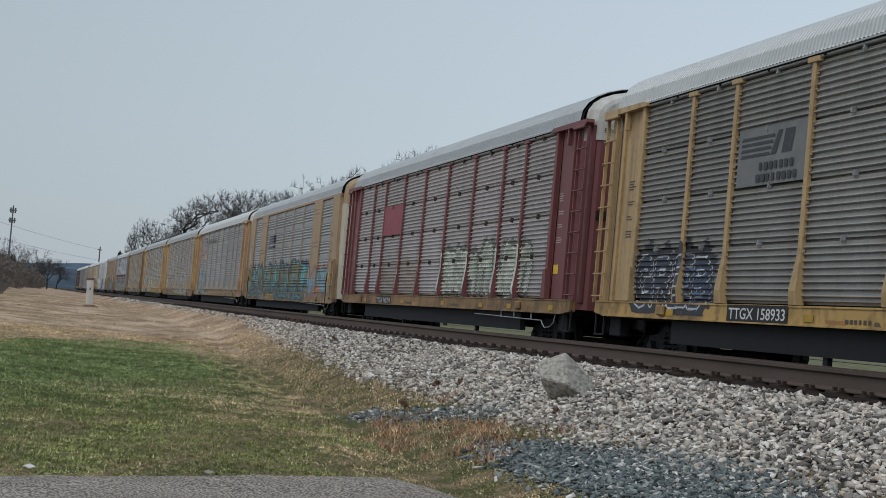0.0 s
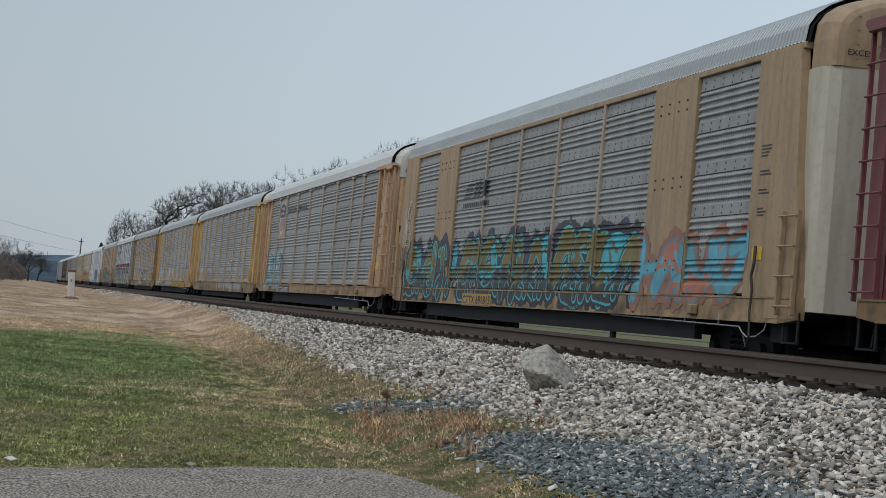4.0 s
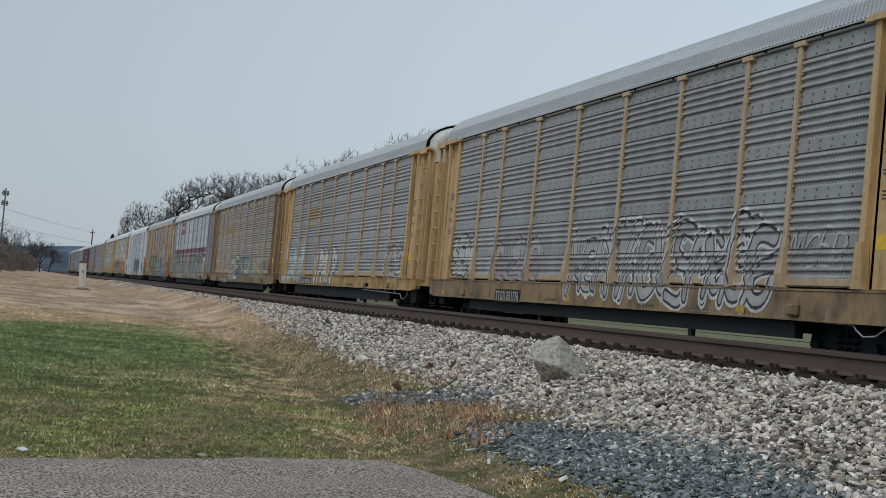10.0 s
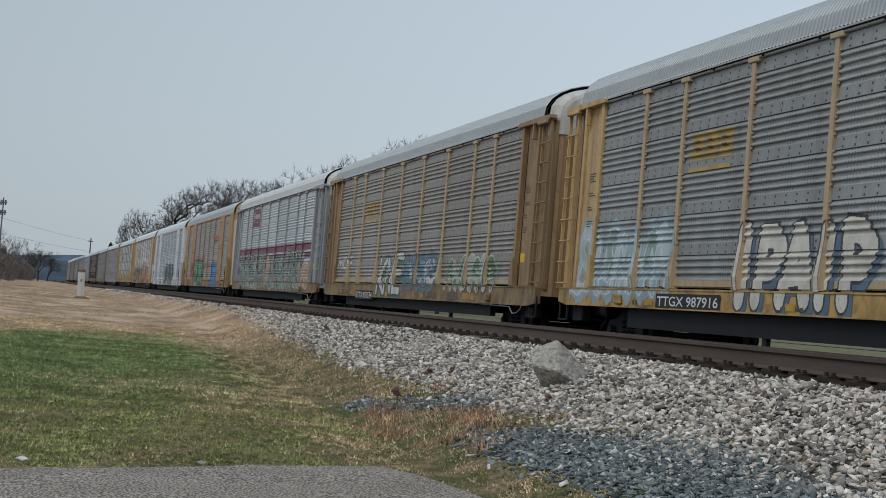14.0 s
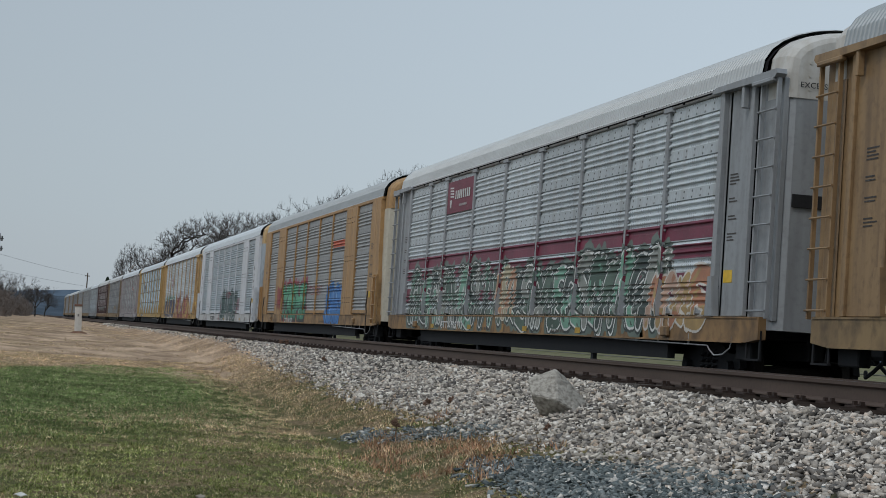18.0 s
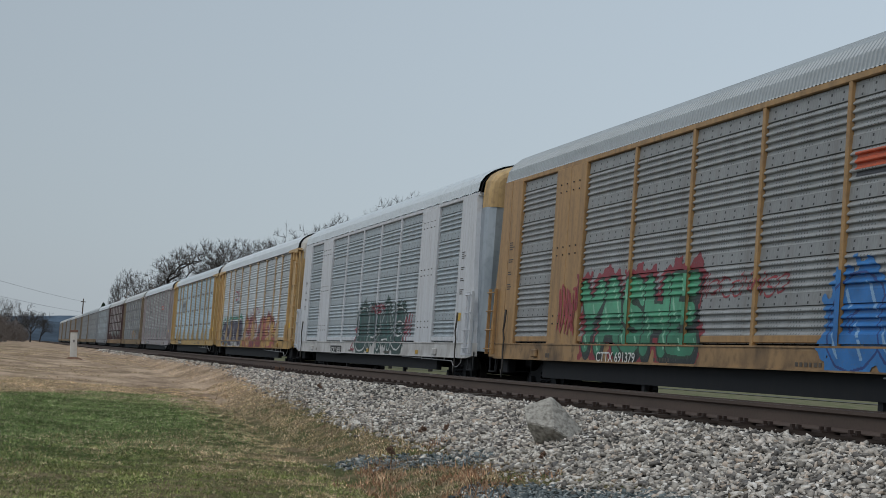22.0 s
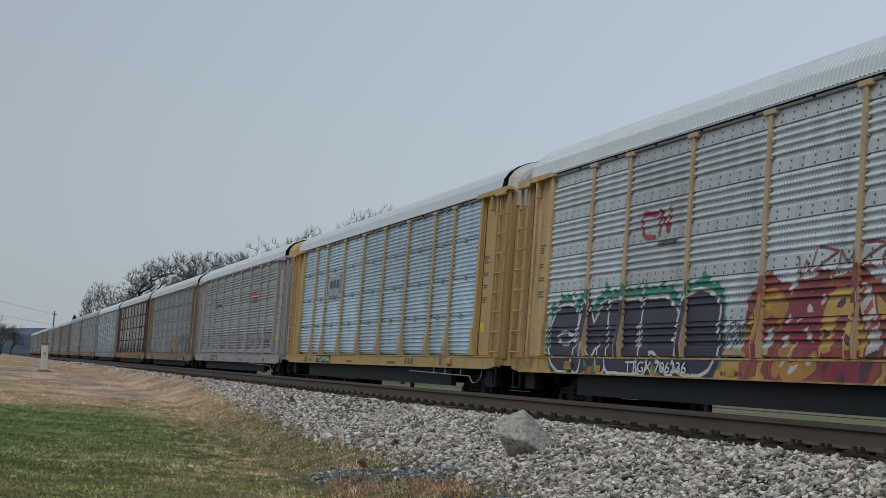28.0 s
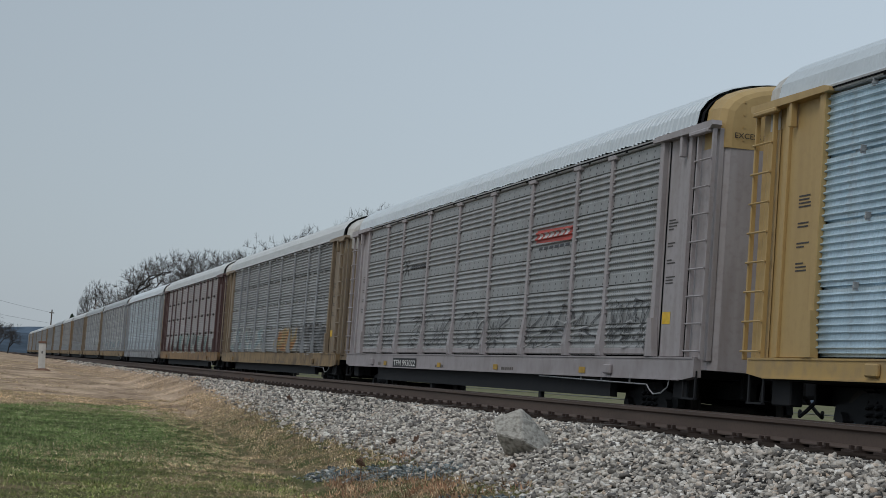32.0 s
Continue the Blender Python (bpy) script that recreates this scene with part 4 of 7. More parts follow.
# style, paint, panels, roof, sill, end caps, roof ribs, shift along the train, description
TRAIN = [
    ("tier", "cream", "warm", "light", "yellow", CAP, "fine", 0.0, "weathered grey autorack car with cream-yellow posts and ladders, on rails"),
    ("tier", "red", "purple", "grey", "brown", CAP, "fine", 0.0, "sooty grey autorack car with dark red posts and ends, on rails"),
    ("broad", "buff", "dotted", "grey", "buff", P["buff"], "fine", 0.16, "tan-framed autorack car with broad columns and turquoise graffiti, on rails"),
    ("louvre", "pink", "dotted", "light", "pink", CAP, "fine", 0.1, "grey autorack car with tan ends and shield emblem, on rails"),
    ("louvre", "yellow", "dotted", "grey", "dull", CAP, "fine", 0.05, "grey autorack car with ochre ends and black-and-white graffiti, on rails"),
    ("louvre", "yellow", "dotted", "grey", "yellow", CAP, "fine", 0.22, "grey autorack car with ochre posts and white block graffiti, on rails"),
    ("louvre", "brown", "brownish", "grey", "dull", CAP, "fine", 0.3, "sooty autorack car with ochre posts and a yellow emblem, on rails"),
    ("louvre", "silver", "steel", "light", "brown", CAP, "fine", 0.46, "silver autorack car with maroon stripes and green graffiti, on rails"),
    ("broad", "tan", "dotted", "grey", "tan", P["tan"], "fine", 0.6, "yellow-tan autorack car with broad columns, green and blue graffiti, on rails"),
    ("broad", "white", "silver", "white", "white", P["yellow"], "wide", 0.5, "white autorack car with broad columns and dark green graffiti, on rails"),
    ("louvre", "yellow", "steel", "white", "yellow", CAP, "fine", 0.28, "silver autorack car with ochre posts and purple graffiti, on rails"),
    ("tier", "bright", "blue", "white", "bright", CAP, "flat", -0.06, "clean blue-silver autorack car with bright yellow posts, on rails"),
    ("louvre", "lavender", "dotted", "white", "lavender", P["bright"], "wide", 0.26, "grey-lilac autorack car with a small red emblem, on rails"),
    ("tier", "dull", "dotted", "light", "dull", CAP, "fine", 0.3, "dull grey autorack car with yellow ends and orange graffiti, on rails"),
    ("tier", "maroon", "purple", "light", "brown", CAP, "fine", 0.3, "sooty autorack car with dark red frame, on rails"),
    ("louvre", "silver", "silver", "white", "silver", CAP, "fine", 0.3, "pale silver autorack car, on rails"),
]
REST = [("louvre", "dull", "dotted", "grey", "dull"), ("louvre", "brown", "brownish", "light", "dull"), ("louvre", "silver", "dotted", "grey", "dull"),
        ("tier", "dull", "warm", "light", "dull"), ("louvre", "silver", "dotted", "white", "dull")]
CARS = []
SILLS = {}


def sill_of(name):
    """The car's sill paint: scraped, sooted and rust-streaked."""
    if name not in SILLS:
        c = {"yellow": (0.55, 0.35, 0.12), "brown": (0.33, 0.2, 0.09), "buff": (0.42, 0.29, 0.16), "pink": (0.42, 0.28, 0.15), "dull": (0.32, 0.22, 0.11), "tan": (0.4, 0.25, 0.12),
             "white": (0.62, 0.62, 0.61), "bright": (0.52, 0.35, 0.13), "lavender": (0.38, 0.35, 0.36), "silver": (0.34, 0.35, 0.36)}[name]
        clean = name in ("white", "bright", "lavender")
        SILLS[name] = worn("sill_" + name, c, (0.2, 0.17, 0.15) if clean else (0.055, 0.04, 0.032), 0.65, 0, 0.5 if clean else 0.95, 5.0, (1.0, 1.1, 0.9))
    return SILLS[name]


def build_train():
    for k in range(29):
        if k < len(TRAIN):
            st, p, s, r, sl, cap, rk, dy, label = TRAIN[k]
        else:
            (st, p, s, r, sl), cap, rk, dy = REST[(k * 3 + k // 4) % len(REST)], CAP, "fine", 0.3
            label = "weathered autorack car far down the train, on rails"
        # end doors after car 12 are dulled to paint the shade between cars
        car = autorack(st, P[p], S[s], R[r], sill_of(sl), cap, label, rk, {2: P["faded"], 3: P["faded"], 4: P["sand"], 5: P["sand"], 6: P["sand"], 10: P["sand"], 8: P["tan"], 11: P["gilt"], 13: P["silver"]}.get(k, P["silver"] if k > 15 else None), {2: P["pale"], 6: P["brown"], 8: P["pale"], 9: P["sheet"]}.get(k, P["dull"] if k > 12 else None), SILL_LOW.get(k, 0.8))
        car["sill_low"] = SILL_LOW.get(k, 0.8)
        if st == "broad":
            car["broad"] = 1
        y0 = 47.43 + SPACING * (k - 1) + dy
        car.matrix_basis = car_pose(y0)
        CARS.append((car, y0))


# ---- paint on the cars: emblems, stencils and graffiti ----
PAINTS = {}


def spray(colour, rough=0.5):
    if colour not in PAINTS:
        m, n, l, b = nodes_of("paint_%d" % len(PAINTS), rough)
        t = noise_node(n, l, 2.5, 6)
        r = ramp_node(n, l, t.outputs[0], 0.3, 0.75, tuple(c * 0.72 for c in colour), tuple(min(1, c * 1.12) for c in colour))
        t2 = noise_node(n, l, 26, 5)
        m2 = mix_node(n, l, ramp_node(n, l, t2.outputs[0], 0.58, 0.72, (0, 0, 0), (0.5, 0.5, 0.5)).outputs[0], r.outputs[0], (0.17, 0.165, 0.155))
        l.new(m2.outputs[0], b.inputs["Base Color"])
        PAINTS[colour] = m
    return PAINTS[colour]


PROFILES = {"louvre": louvre_profile(), "tier": tier_profile()}


def surface_x(style, y, z, post):
    """How far out the side of a car stands at (y, z)."""
    if z < 1.205:
        return -SIDE - 0.03
    a = abs(y)
    if a > 11.45:
        return -SIDE - 0.035 if style == "broad" else -SIDE + 0.06
    if style == "broad":
        if 6.98 < a < 8.92:
            return -SIDE - 0.033
        if post:
            return -SIDE - 0.022
    else:
        if z < 1.24:
            return -SIDE + FLUSH[style] if not post else -SIDE - 0.055
        if post:
            return -SIDE - float(np.interp(z, [1.22, 1.42, 1.95], [0.057, 0.082, 0.018]))
    if style != "tier" and 1.24 <= z < 1.368:
        return -SIDE
    p = PROFILES["tier" if style == "tier" else "louvre"]
    return -SIDE + FLUSH[style] + float(np.interp(z, [q[1] for q in p], [q[0] for q in p]))


def wrap(bm, style, lift):
    """Cuts flat paint (drawn in y, z) at the ribs and posts and lays it on them."""
    zs = [v.co.z for v in bm.verts]
    ys = [v.co.y for v in bm.verts]
    if not zs:
        return
    lo, hi, y0, y1 = min(zs), max(zs), min(ys), max(ys)
    cuts = sorted({round(q[1], 4) for q in PROFILES["tier" if style == "tier" else "louvre"]} | {1.2, 1.21, 1.22, 1.24, 1.366, 1.37, 1.42, 1.95})
    for z in cuts:
        if lo < z < hi:
            bmesh.ops.bisect_plane(bm, geom=bm.verts[:] + bm.edges[:] + bm.faces[:], dist=1e-5, plane_co=(0, 0, z), plane_no=(0, 0, 1))
    posts = (1.4, 4.2) if style == "broad" else POSTS_A
    edges = [s * p + d for p in posts for s in (-1, 1) for d in (-0.075, -0.071, 0.071, 0.075)]
    edges += [s * e for s in (-1, 1) for e in (6.975, 6.985, 8.915, 8.925, 11.445, 11.455)]
    for y in edges:
        if y0 < y < y1:
            bmesh.ops.bisect_plane(bm, geom=bm.verts[:] + bm.edges[:] + bm.faces[:], dist=1e-5, plane_co=(0, y, 0), plane_no=(0, 1, 0))
    for v in bm.verts:
        post = any(abs(abs(v.co.y) - p) < 0.073 for p in posts)
        v.co.x = surface_x(style, v.co.y, v.co.z, post) - lift


def glyph(text, offset=0.0, extra=0.0):
    """Outlines of a piece of lettering as triangles in a unit box: vertices and faces."""
    cu = bpy.data.curves.new("lettering", "FONT")
    cu.body, cu.offset, cu.resolution_u, cu.space_character = text, offset, 3, 1.0 + extra
    ob = bpy.data.objects.new("lettering", cu)
    me = bpy.data.meshes.new_from_object(ob)
    v = [(p.co.x, p.co.y) for p in me.vertices]
    f = [tuple(p.vertices) for p in me.polygons]
    bpy.data.objects.remove(ob)
    bpy.data.meshes.remove(me)
    bpy.data.curves.remove(cu)
    return v, f


class Paint:
    """One colour layer on one car: flat faces in (y, z), laid on the ribs when done."""

    def __init__(self):
        self.v, self.f = [], []

    def add(self, v, f):
        k = len(self.v)
        self.v += v
        self.f += [tuple(i + k for i in q) for q in f]

    def poly(self, pts):
        self.add([(0, y, z) for y, z in pts], [tuple(range(len(pts)))])

    def rect(self, y0, y1, z0, z1):
        self.poly([(y0, z0), (y1, z0), (y1, z1), (y0, z1)])

    def bar(self, p, q, w):
        d = Vector((q[0] - p[0], q[1] - p[1]))
        n = Vector((-d.y, d.x)).normalized() * w / 2
        self.poly([(p[0] + n.x, p[1] + n.y), (q[0] + n.x, q[1] + n.y), (q[0] - n.x, q[1] - n.y), (p[0] - n.x, p[1] - n.y)])

    def stroke(self, pts, w):
        for a, b in zip(pts[:-1], pts[1:]):
            self.bar(a, b, w)

    def text(self, body, y0, y1, z0, z1, offset=0.0):
        """Lettering that runs from y0 (its start) to y1."""
        v, f = glyph(body, 0.0)
        v2, f2 = (v, f) if not offset else glyph(body, offset)
        xs, zs = [p[0] for p in v], [p[1] for p in v]
        a, b, c, d = min(xs), max(xs), min(zs), max(zs)
        self.add([(0, y0 + (p[0] - a) / (b - a) * (y1 - y0), z0 + (p[1] - c) / (d - c) * (z1 - z0)) for p in v2], f2)

    def put(self, name, car, style, material, lift=0.004, label="", flat=False):
        bm = bmesh.new()
        vs = [bm.verts.new(p) for p in self.v]
        for q in self.f:
            try:
                bm.faces.new([vs[i] for i in q])
            except ValueError:
                pass
        bmesh.ops.triangulate(bm, faces=bm.faces[:])
        if flat:
            for v in bm.verts:
                v.co.x = -SIDE - lift
        else:
            wrap(bm, style, lift)
        for f in bm.faces:
            f.normal_update()
        bmesh.ops.recalc_face_normals(bm, faces=bm.faces[:])
        me = bpy.data.meshes.new(name)
        bm.to_mesh(me)
        bm.free()
        me.materials.append(material)
        ob = part(name, me, None, car, label)
        if name in ("stencil_block", "sill_stencil", "emblem_lettering", "shield_lettering"):
            ob["kind"] = "stuff"
        return ob


def arc(cx, cz, rx, rz, a0, a1, n=9):
    return [(cx + rx * math.cos(radians(a0 + (a1 - a0) * i / n)), cz + rz * math.sin(radians(a0 + (a1 - a0) * i / n))) for i in range(n + 1)]


# letters as pen strokes in a unit box
PEN = {
    "A": [[(0, 0), (0.42, 1), (0.58, 1), (1, 0)], [(0.2, 0.38), (0.8, 0.38)]],
    "B": [[(0.1, 0), (0.1, 1), (0.6, 0.98), (0.85, 0.75), (0.55, 0.52), (0.12, 0.52)], [(0.55, 0.52), (0.95, 0.26), (0.6, 0), (0.1, 0)]],
    "C": [arc(0.55, 0.5, 0.5, 0.5, 50, 310)],
    "D": [[(0.08, 0), (0.08, 1), (0.55, 0.97), (0.95, 0.6), (0.92, 0.35), (0.55, 0.02), (0.08, 0)]],
    "E": [[(0.95, 1), (0.1, 1), (0.1, 0), (0.98, 0)], [(0.1, 0.52), (0.8, 0.52)]],
    "F": [[(0.95, 1), (0.1, 1), (0.1, 0)], [(0.1, 0.52), (0.78, 0.52)]],
    "G": [arc(0.52, 0.5, 0.48, 0.5, 45, 330) + [(0.95, 0.42), (0.58, 0.42)]],
    "H": [[(0.08, 0), (0.08, 1)], [(0.92, 0), (0.92, 1)], [(0.08, 0.5), (0.92, 0.5)]],
    "I": [[(0.5, 0), (0.5, 1)]],
    "K": [[(0.1, 0), (0.1, 1)], [(0.95, 1), (0.12, 0.45), (0.98, 0)]],
    "L": [[(0.15, 1), (0.12, 0), (0.95, 0)]],
    "M": [[(0.02, 0), (0.1, 1), (0.5, 0.35), (0.9, 1), (0.98, 0)]],
    "N": [[(0.05, 0), (0.08, 1), (0.92, 0.02), (0.95, 1)]],
    "O": [arc(0.5, 0.5, 0.46, 0.5, 0, 360, 14)],
    "P": [[(0.12, 0), (0.12, 1), (0.62, 0.98), (0.92, 0.74), (0.6, 0.46), (0.14, 0.46)]],
    "R": [[(0.1, 0), (0.1, 1), (0.62, 0.98), (0.9, 0.76), (0.58, 0.5), (0.12, 0.5)], [(0.45, 0.5), (0.98, 0)]],
    "S": [arc(0.52, 0.74, 0.42, 0.26, 30, 250, 7) + arc(0.48, 0.25, 0.44, 0.25, 80, -150, 8)],
    "T": [[(0.02, 1), (0.98, 1)], [(0.5, 1), (0.5, 0)]],
    "W": [[(0.02, 1), (0.22, 0), (0.5, 0.7), (0.78, 0), (0.98, 1)]],
    "X": [[(0.05, 0), (0.95, 1)], [(0.05, 1), (0.95, 0)]],
    "Y": [[(0.03, 1), (0.5, 0.48), (0.97, 1)], [(0.5, 0.48), (0.46, 0)]],
    "Z": [[(0.05, 1), (0.95, 1), (0.08, 0), (0.98, 0)], [(0.7, 0.1), (0.98, -0.12)]],
}


COATS = {}


class Canvas:
    """Sprayed paint on the ribbed side of a car: small cells, laid on ribs, posts and sill."""

    def __init__(self, car, style, y0, y1, z0, z1, cell=0.013):
        self.car, self.style, self.y0 = car, style, y0
        z0, z1 = max(car["sill_low"] + 0.004, z0), min(z1, 4.76)
        ys = np.arange(0, y0 - y1, cell)
        posts = (1.4, 4.2) if style == "broad" else POSTS_A
        marks = [q * p + d for p in posts for q in (-1, 1) for d in (-0.072, 0.072)] + [q * e for q in (-1, 1) for e in (6.98, 8.92, 11.45)]
        ys = np.unique(np.round(np.concatenate([ys, [y0 - m for m in marks if y1 < m < y0]]), 4))
        rows = [z0, z1, 1.2, 1.21, 1.22, 1.24, 1.366, 1.37, 1.42, 1.95] + [q[1] for q in PROFILES["tier" if style == "tier" else "louvre"]]
        rows = sorted({round(z, 4) for z in rows if z0 <= z <= z1})
        full = [rows[0]]
        for z in rows[1:]:
            k = max(1, int(math.ceil((z - full[-1]) / 0.015)))
            full += list(np.linspace(full[-1], z, k + 1)[1:])
        self.s, self.z = ys, np.array(full)
        self.S, self.Z = np.meshgrid((ys[1:] + ys[:-1]) / 2, (self.z[1:] + self.z[:-1]) / 2, indexing="ij")
        self.label = np.full(self.S.shape, -1)
        self.colours = []

    def far(self, lines, wob=0.0, seed=0):
        """Distance of each cell from pen lines given in (metres from the start, height)."""
        S, Z = self.S, self.Z
        if wob:
            S = S + wob * np.sin(Z * 6 + seed) + wob * 0.5 * np.sin(S * 5 + seed * 2)
            Z = Z + wob * np.sin(S * 4.3 + seed * 1.7)
        best = np.full(S.shape, 99.0)
        for pts in lines:
            for (a, b), (c, d) in zip(pts[:-1], pts[1:]):
                ux, uz = c - a, d - b
                q = max(1e-9, ux * ux + uz * uz)
                t = np.clip(((S - a) * ux + (Z - b) * uz) / q, 0, 1)
                best = np.minimum(best, np.hypot(S - a - t * ux, Z - b - t * uz))
        return best

    def paint(self, mask, colour):
        if colour not in self.colours:
            self.colours.append(colour)
        self.label[mask] = self.colours.index(colour)

    def cloud(self, d, reach, colour, seed, rough=0.5):
        n = np.sin(self.S * 7 + seed) * np.sin(self.Z * 9 + seed * 1.3) + 0.6 * np.sin(self.S * 17 + seed * 3) * np.sin(self.Z * 19)
        self.paint(d < reach * (1 + rough * n * 0.6), colour)

    def put(self, name="graffiti", label="", lift=None):
        if lift is None:
            coat = COATS.get(self.car.name, 0)
            lift, COATS[self.car.name] = 0.004 + 0.003 * coat, coat + 1
        S0, posts = self.y0, ((1.4, 4.2) if self.style == "broad" else POSTS_A)
        v, f, mi = [], [], []
        mids = (self.s[1:] + self.s[:-1]) / 2
        kind = []
        for m in mids:
            y = S0 - m
            kind.append((any(abs(abs(y) - p) < 0.072 for p in posts), 6.98 < abs(y) < 8.92, abs(y) > 11.45))
        for j in range(len(self.z) - 1):
            za, zb = self.z[j], self.z[j + 1]
            row = self.label[:, j]
            i = 0
            while i < len(row):
                if row[i] < 0:
                    i += 1
                    continue
                k = i
                while k + 1 < len(row) and row[k + 1] == row[i] and kind[k + 1] == kind[i]:
                    k += 1
                ym = S0 - mids[i]
                eps = 1e-4
                xa = surface_x(self.style, ym, za + eps, kind[i][0]) - lift
                xb = surface_x(self.style, ym, zb - eps, kind[i][0]) - lift
                ya, yb = S0 - self.s[i], S0 - self.s[k + 1]
                n = len(v)
                v += [(xa, ya, za), (xa, yb, za), (xb, yb, zb), (xb, ya, zb)]
                f.append((n, n + 1, n + 2, n + 3))
                mi.append(row[i])
                i = k + 1
        if not f:
            return None
        me = raw_mesh(name, v, f, spray(self.colours[0]))
        for c in self.colours[1:]:
            me.materials.append(spray(c))
        me.polygons.foreach_set("material_index", np.array(mi, dtype=np.int32))
        return part(name, me, None, self.car, label)


def pen_lines(text, width, z0, z1, rng, lean=0.0, jitter=0.06, lap=0.06, arrows=False):
    """Pen lines of a word drawn into a box, letter by letter."""
    step = width / len(text)
    out = []
    for i, ch in enumerate(text):
        a, w = step * (i + 0.12 - lap), step * (0.76 + 2 * lap)
        lo = z0 + rng.uniform(0, jitter) * (z1 - z0)
        hi = z1 - rng.uniform(0, jitter * 1.6) * (z1 - z0)
        ln = lean + rng.uniform(-jitter, jitter) * 1.5
        lines = [[(a + w * (p + ln * (q - 0.5)), lo + (hi - lo) * q) for p, q in st] for st in PEN[ch]]
        if arrows and rng.random() < 0.6:
            p, q = lines[-1][-2], lines[-1][-1]
            d = Vector((q[0] - p[0], q[1] - p[1])).normalized() * 0.22
            n = Vector((-d.y, d.x))
            e = (q[0] + d.x * 0.6, q[1] + d.y * 0.6)
            lines.append([(e[0] - d.x + n.x, e[1] - d.y + n.y), e, (e[0] - d.x - n.x, e[1] - d.y - n.y)])
        out.append(lines)
    return out


def letters(car, style, text, y0, y1, z0, z1, fill, outline, seed, halo=None, shine=None, thick=0.2, rim=0.05, low=None, shadow=None, lean=0.0, label="sprayed graffiti letters", rim2=None, core=None):
    """Fat sprayed letters, each over the last, with rim, halo, shadow and shine."""
    rng = random.Random(seed)
    m = 0.45
    cv = Canvas(car, style, y0 + m, y1 - m, z0 - 0.1, z1 + 0.5)
    word = pen_lines(text, y0 - y1, z0 + thick / 2, z1 - thick / 2, rng, lean)
    word = [[[(p + m, q) for p, q in st] for st in lines] for lines in word]
    dist = [cv.far(lines, 0.012, seed + i) - thick * rng.uniform(0.42, 0.58) for i, lines in enumerate(word)]
    every = np.minimum.reduce(dist)
    if halo:
        cv.cloud(every, 0.2, halo, seed, 0.9)
    if shadow:
        sh = np.minimum.reduce([cv.far([[(p + 0.1, q - 0.09) for p, q in st] for st in lines], 0.012, seed + i) for i, lines in enumerate(word)]) - thick * 0.55
        cv.paint(sh < rim, shadow)
    for d in dist:
        if rim2:
            cv.paint(d < rim + 0.035, rim2)
        cv.paint(d < rim, outline)
        cv.paint(d < 0, fill)
        if core:
            cv.paint(d < -thick * 0.3, core)
        if low:
            cv.paint((d < 0) & (cv.Z < z0 + (z1 - z0) * (0.45 + 0.08 * np.sin(cv.S * 4 + seed))), low)
        if shine:
            cv.paint((d < -thick * 0.2) & (np.sin((cv.S + cv.Z * 0.7) * 9 + seed) > 0.93), shine)
    return cv.put("graffiti", label)


def curve_through(pts, n=5):
    """A smooth line through the points."""
    out = []
    q = [pts[0]] + pts + [pts[-1]]
    for i in range(1, len(q) - 2):
        for k in range(n):
            t = k / n
            out.append(tuple(0.5 * (2 * q[i][c] + (q[i + 1][c] - q[i - 1][c]) * t + (2 * q[i - 1][c] - 5 * q[i][c] + 4 * q[i + 1][c] - q[i + 2][c]) * t * t
                                    + (3 * q[i][c] - q[i - 1][c] - 3 * q[i + 1][c] + q[i + 2][c]) * t ** 3) for c in (0, 1)))
    return out + [pts[-1]]


# bent letter limbs in a unit box
LETTER_ARMS = (
    [(0.0, 0.0), (0.06, 0.5), (0.3, 0.98), (0.62, 0.9), (0.8, 0.5), (0.72, 0.05)],
    [(0.95, 0.9), (0.4, 1.0), (0.12, 0.72), (0.5, 0.52), (0.88, 0.34), (0.6, 0.02), (0.0, 0.1)],
    [(0.85, 0.85), (0.3, 0.95), (0.05, 0.5), (0.3, 0.05), (0.8, 0.12), (0.9, 0.45), (0.5, 0.5)],
    [(0.1, 0.95), (0.2, 0.4), (0.05, 0.0)],
    [(0.0, 0.9), (0.3, 0.3), (0.5, 0.05), (0.72, 0.4), (1.0, 1.0)],
    [(0.05, 0.05), (0.15, 0.6), (0.4, 0.95), (0.55, 0.5), (0.72, 0.92), (0.95, 0.6), (0.9, 0.0)],
)
LETTER_BARBS = ([(0.3, 0.45), (0.7, 0.55), (1.25, 0.78)], [(0.5, 0.4), (0.9, 0.2), (1.3, 0.02)], [(0.6, 0.9), (0.9, 1.0), (1.2, 0.86)], [(0.2, 0.5), (-0.15, 0.3), (-0.3, 0.05)])


def bent_word(width, z0, z1, count, rng, m, lap=0.3):
    """Overlapping bent letters, each a list of lines."""
    step = width / count
    word = []
    for i in range(count):
        a, w = m + step * (i - lap * 0.5), step * (1 + lap)
        lo, hi = z0 + rng.uniform(0, 0.12) * (z1 - z0), z1 - rng.uniform(0, 0.22) * (z1 - z0)
        ln = rng.uniform(-0.1, 0.25)
        shapes = [rng.choice(LETTER_ARMS)] + ([LETTER_ARMS[3]] if rng.random() < 0.4 else []) + ([rng.choice(LETTER_BARBS)] if rng.random() < 0.7 else [])
        word.append([curve_through([(a + w * (p + rng.uniform(-0.06, 0.06) + ln * (q - 0.5)), lo + (hi - lo) * min(1.0, max(0.0, q + rng.uniform(-0.05, 0.05)))) for p, q in sh]) for sh in shapes])
    return word


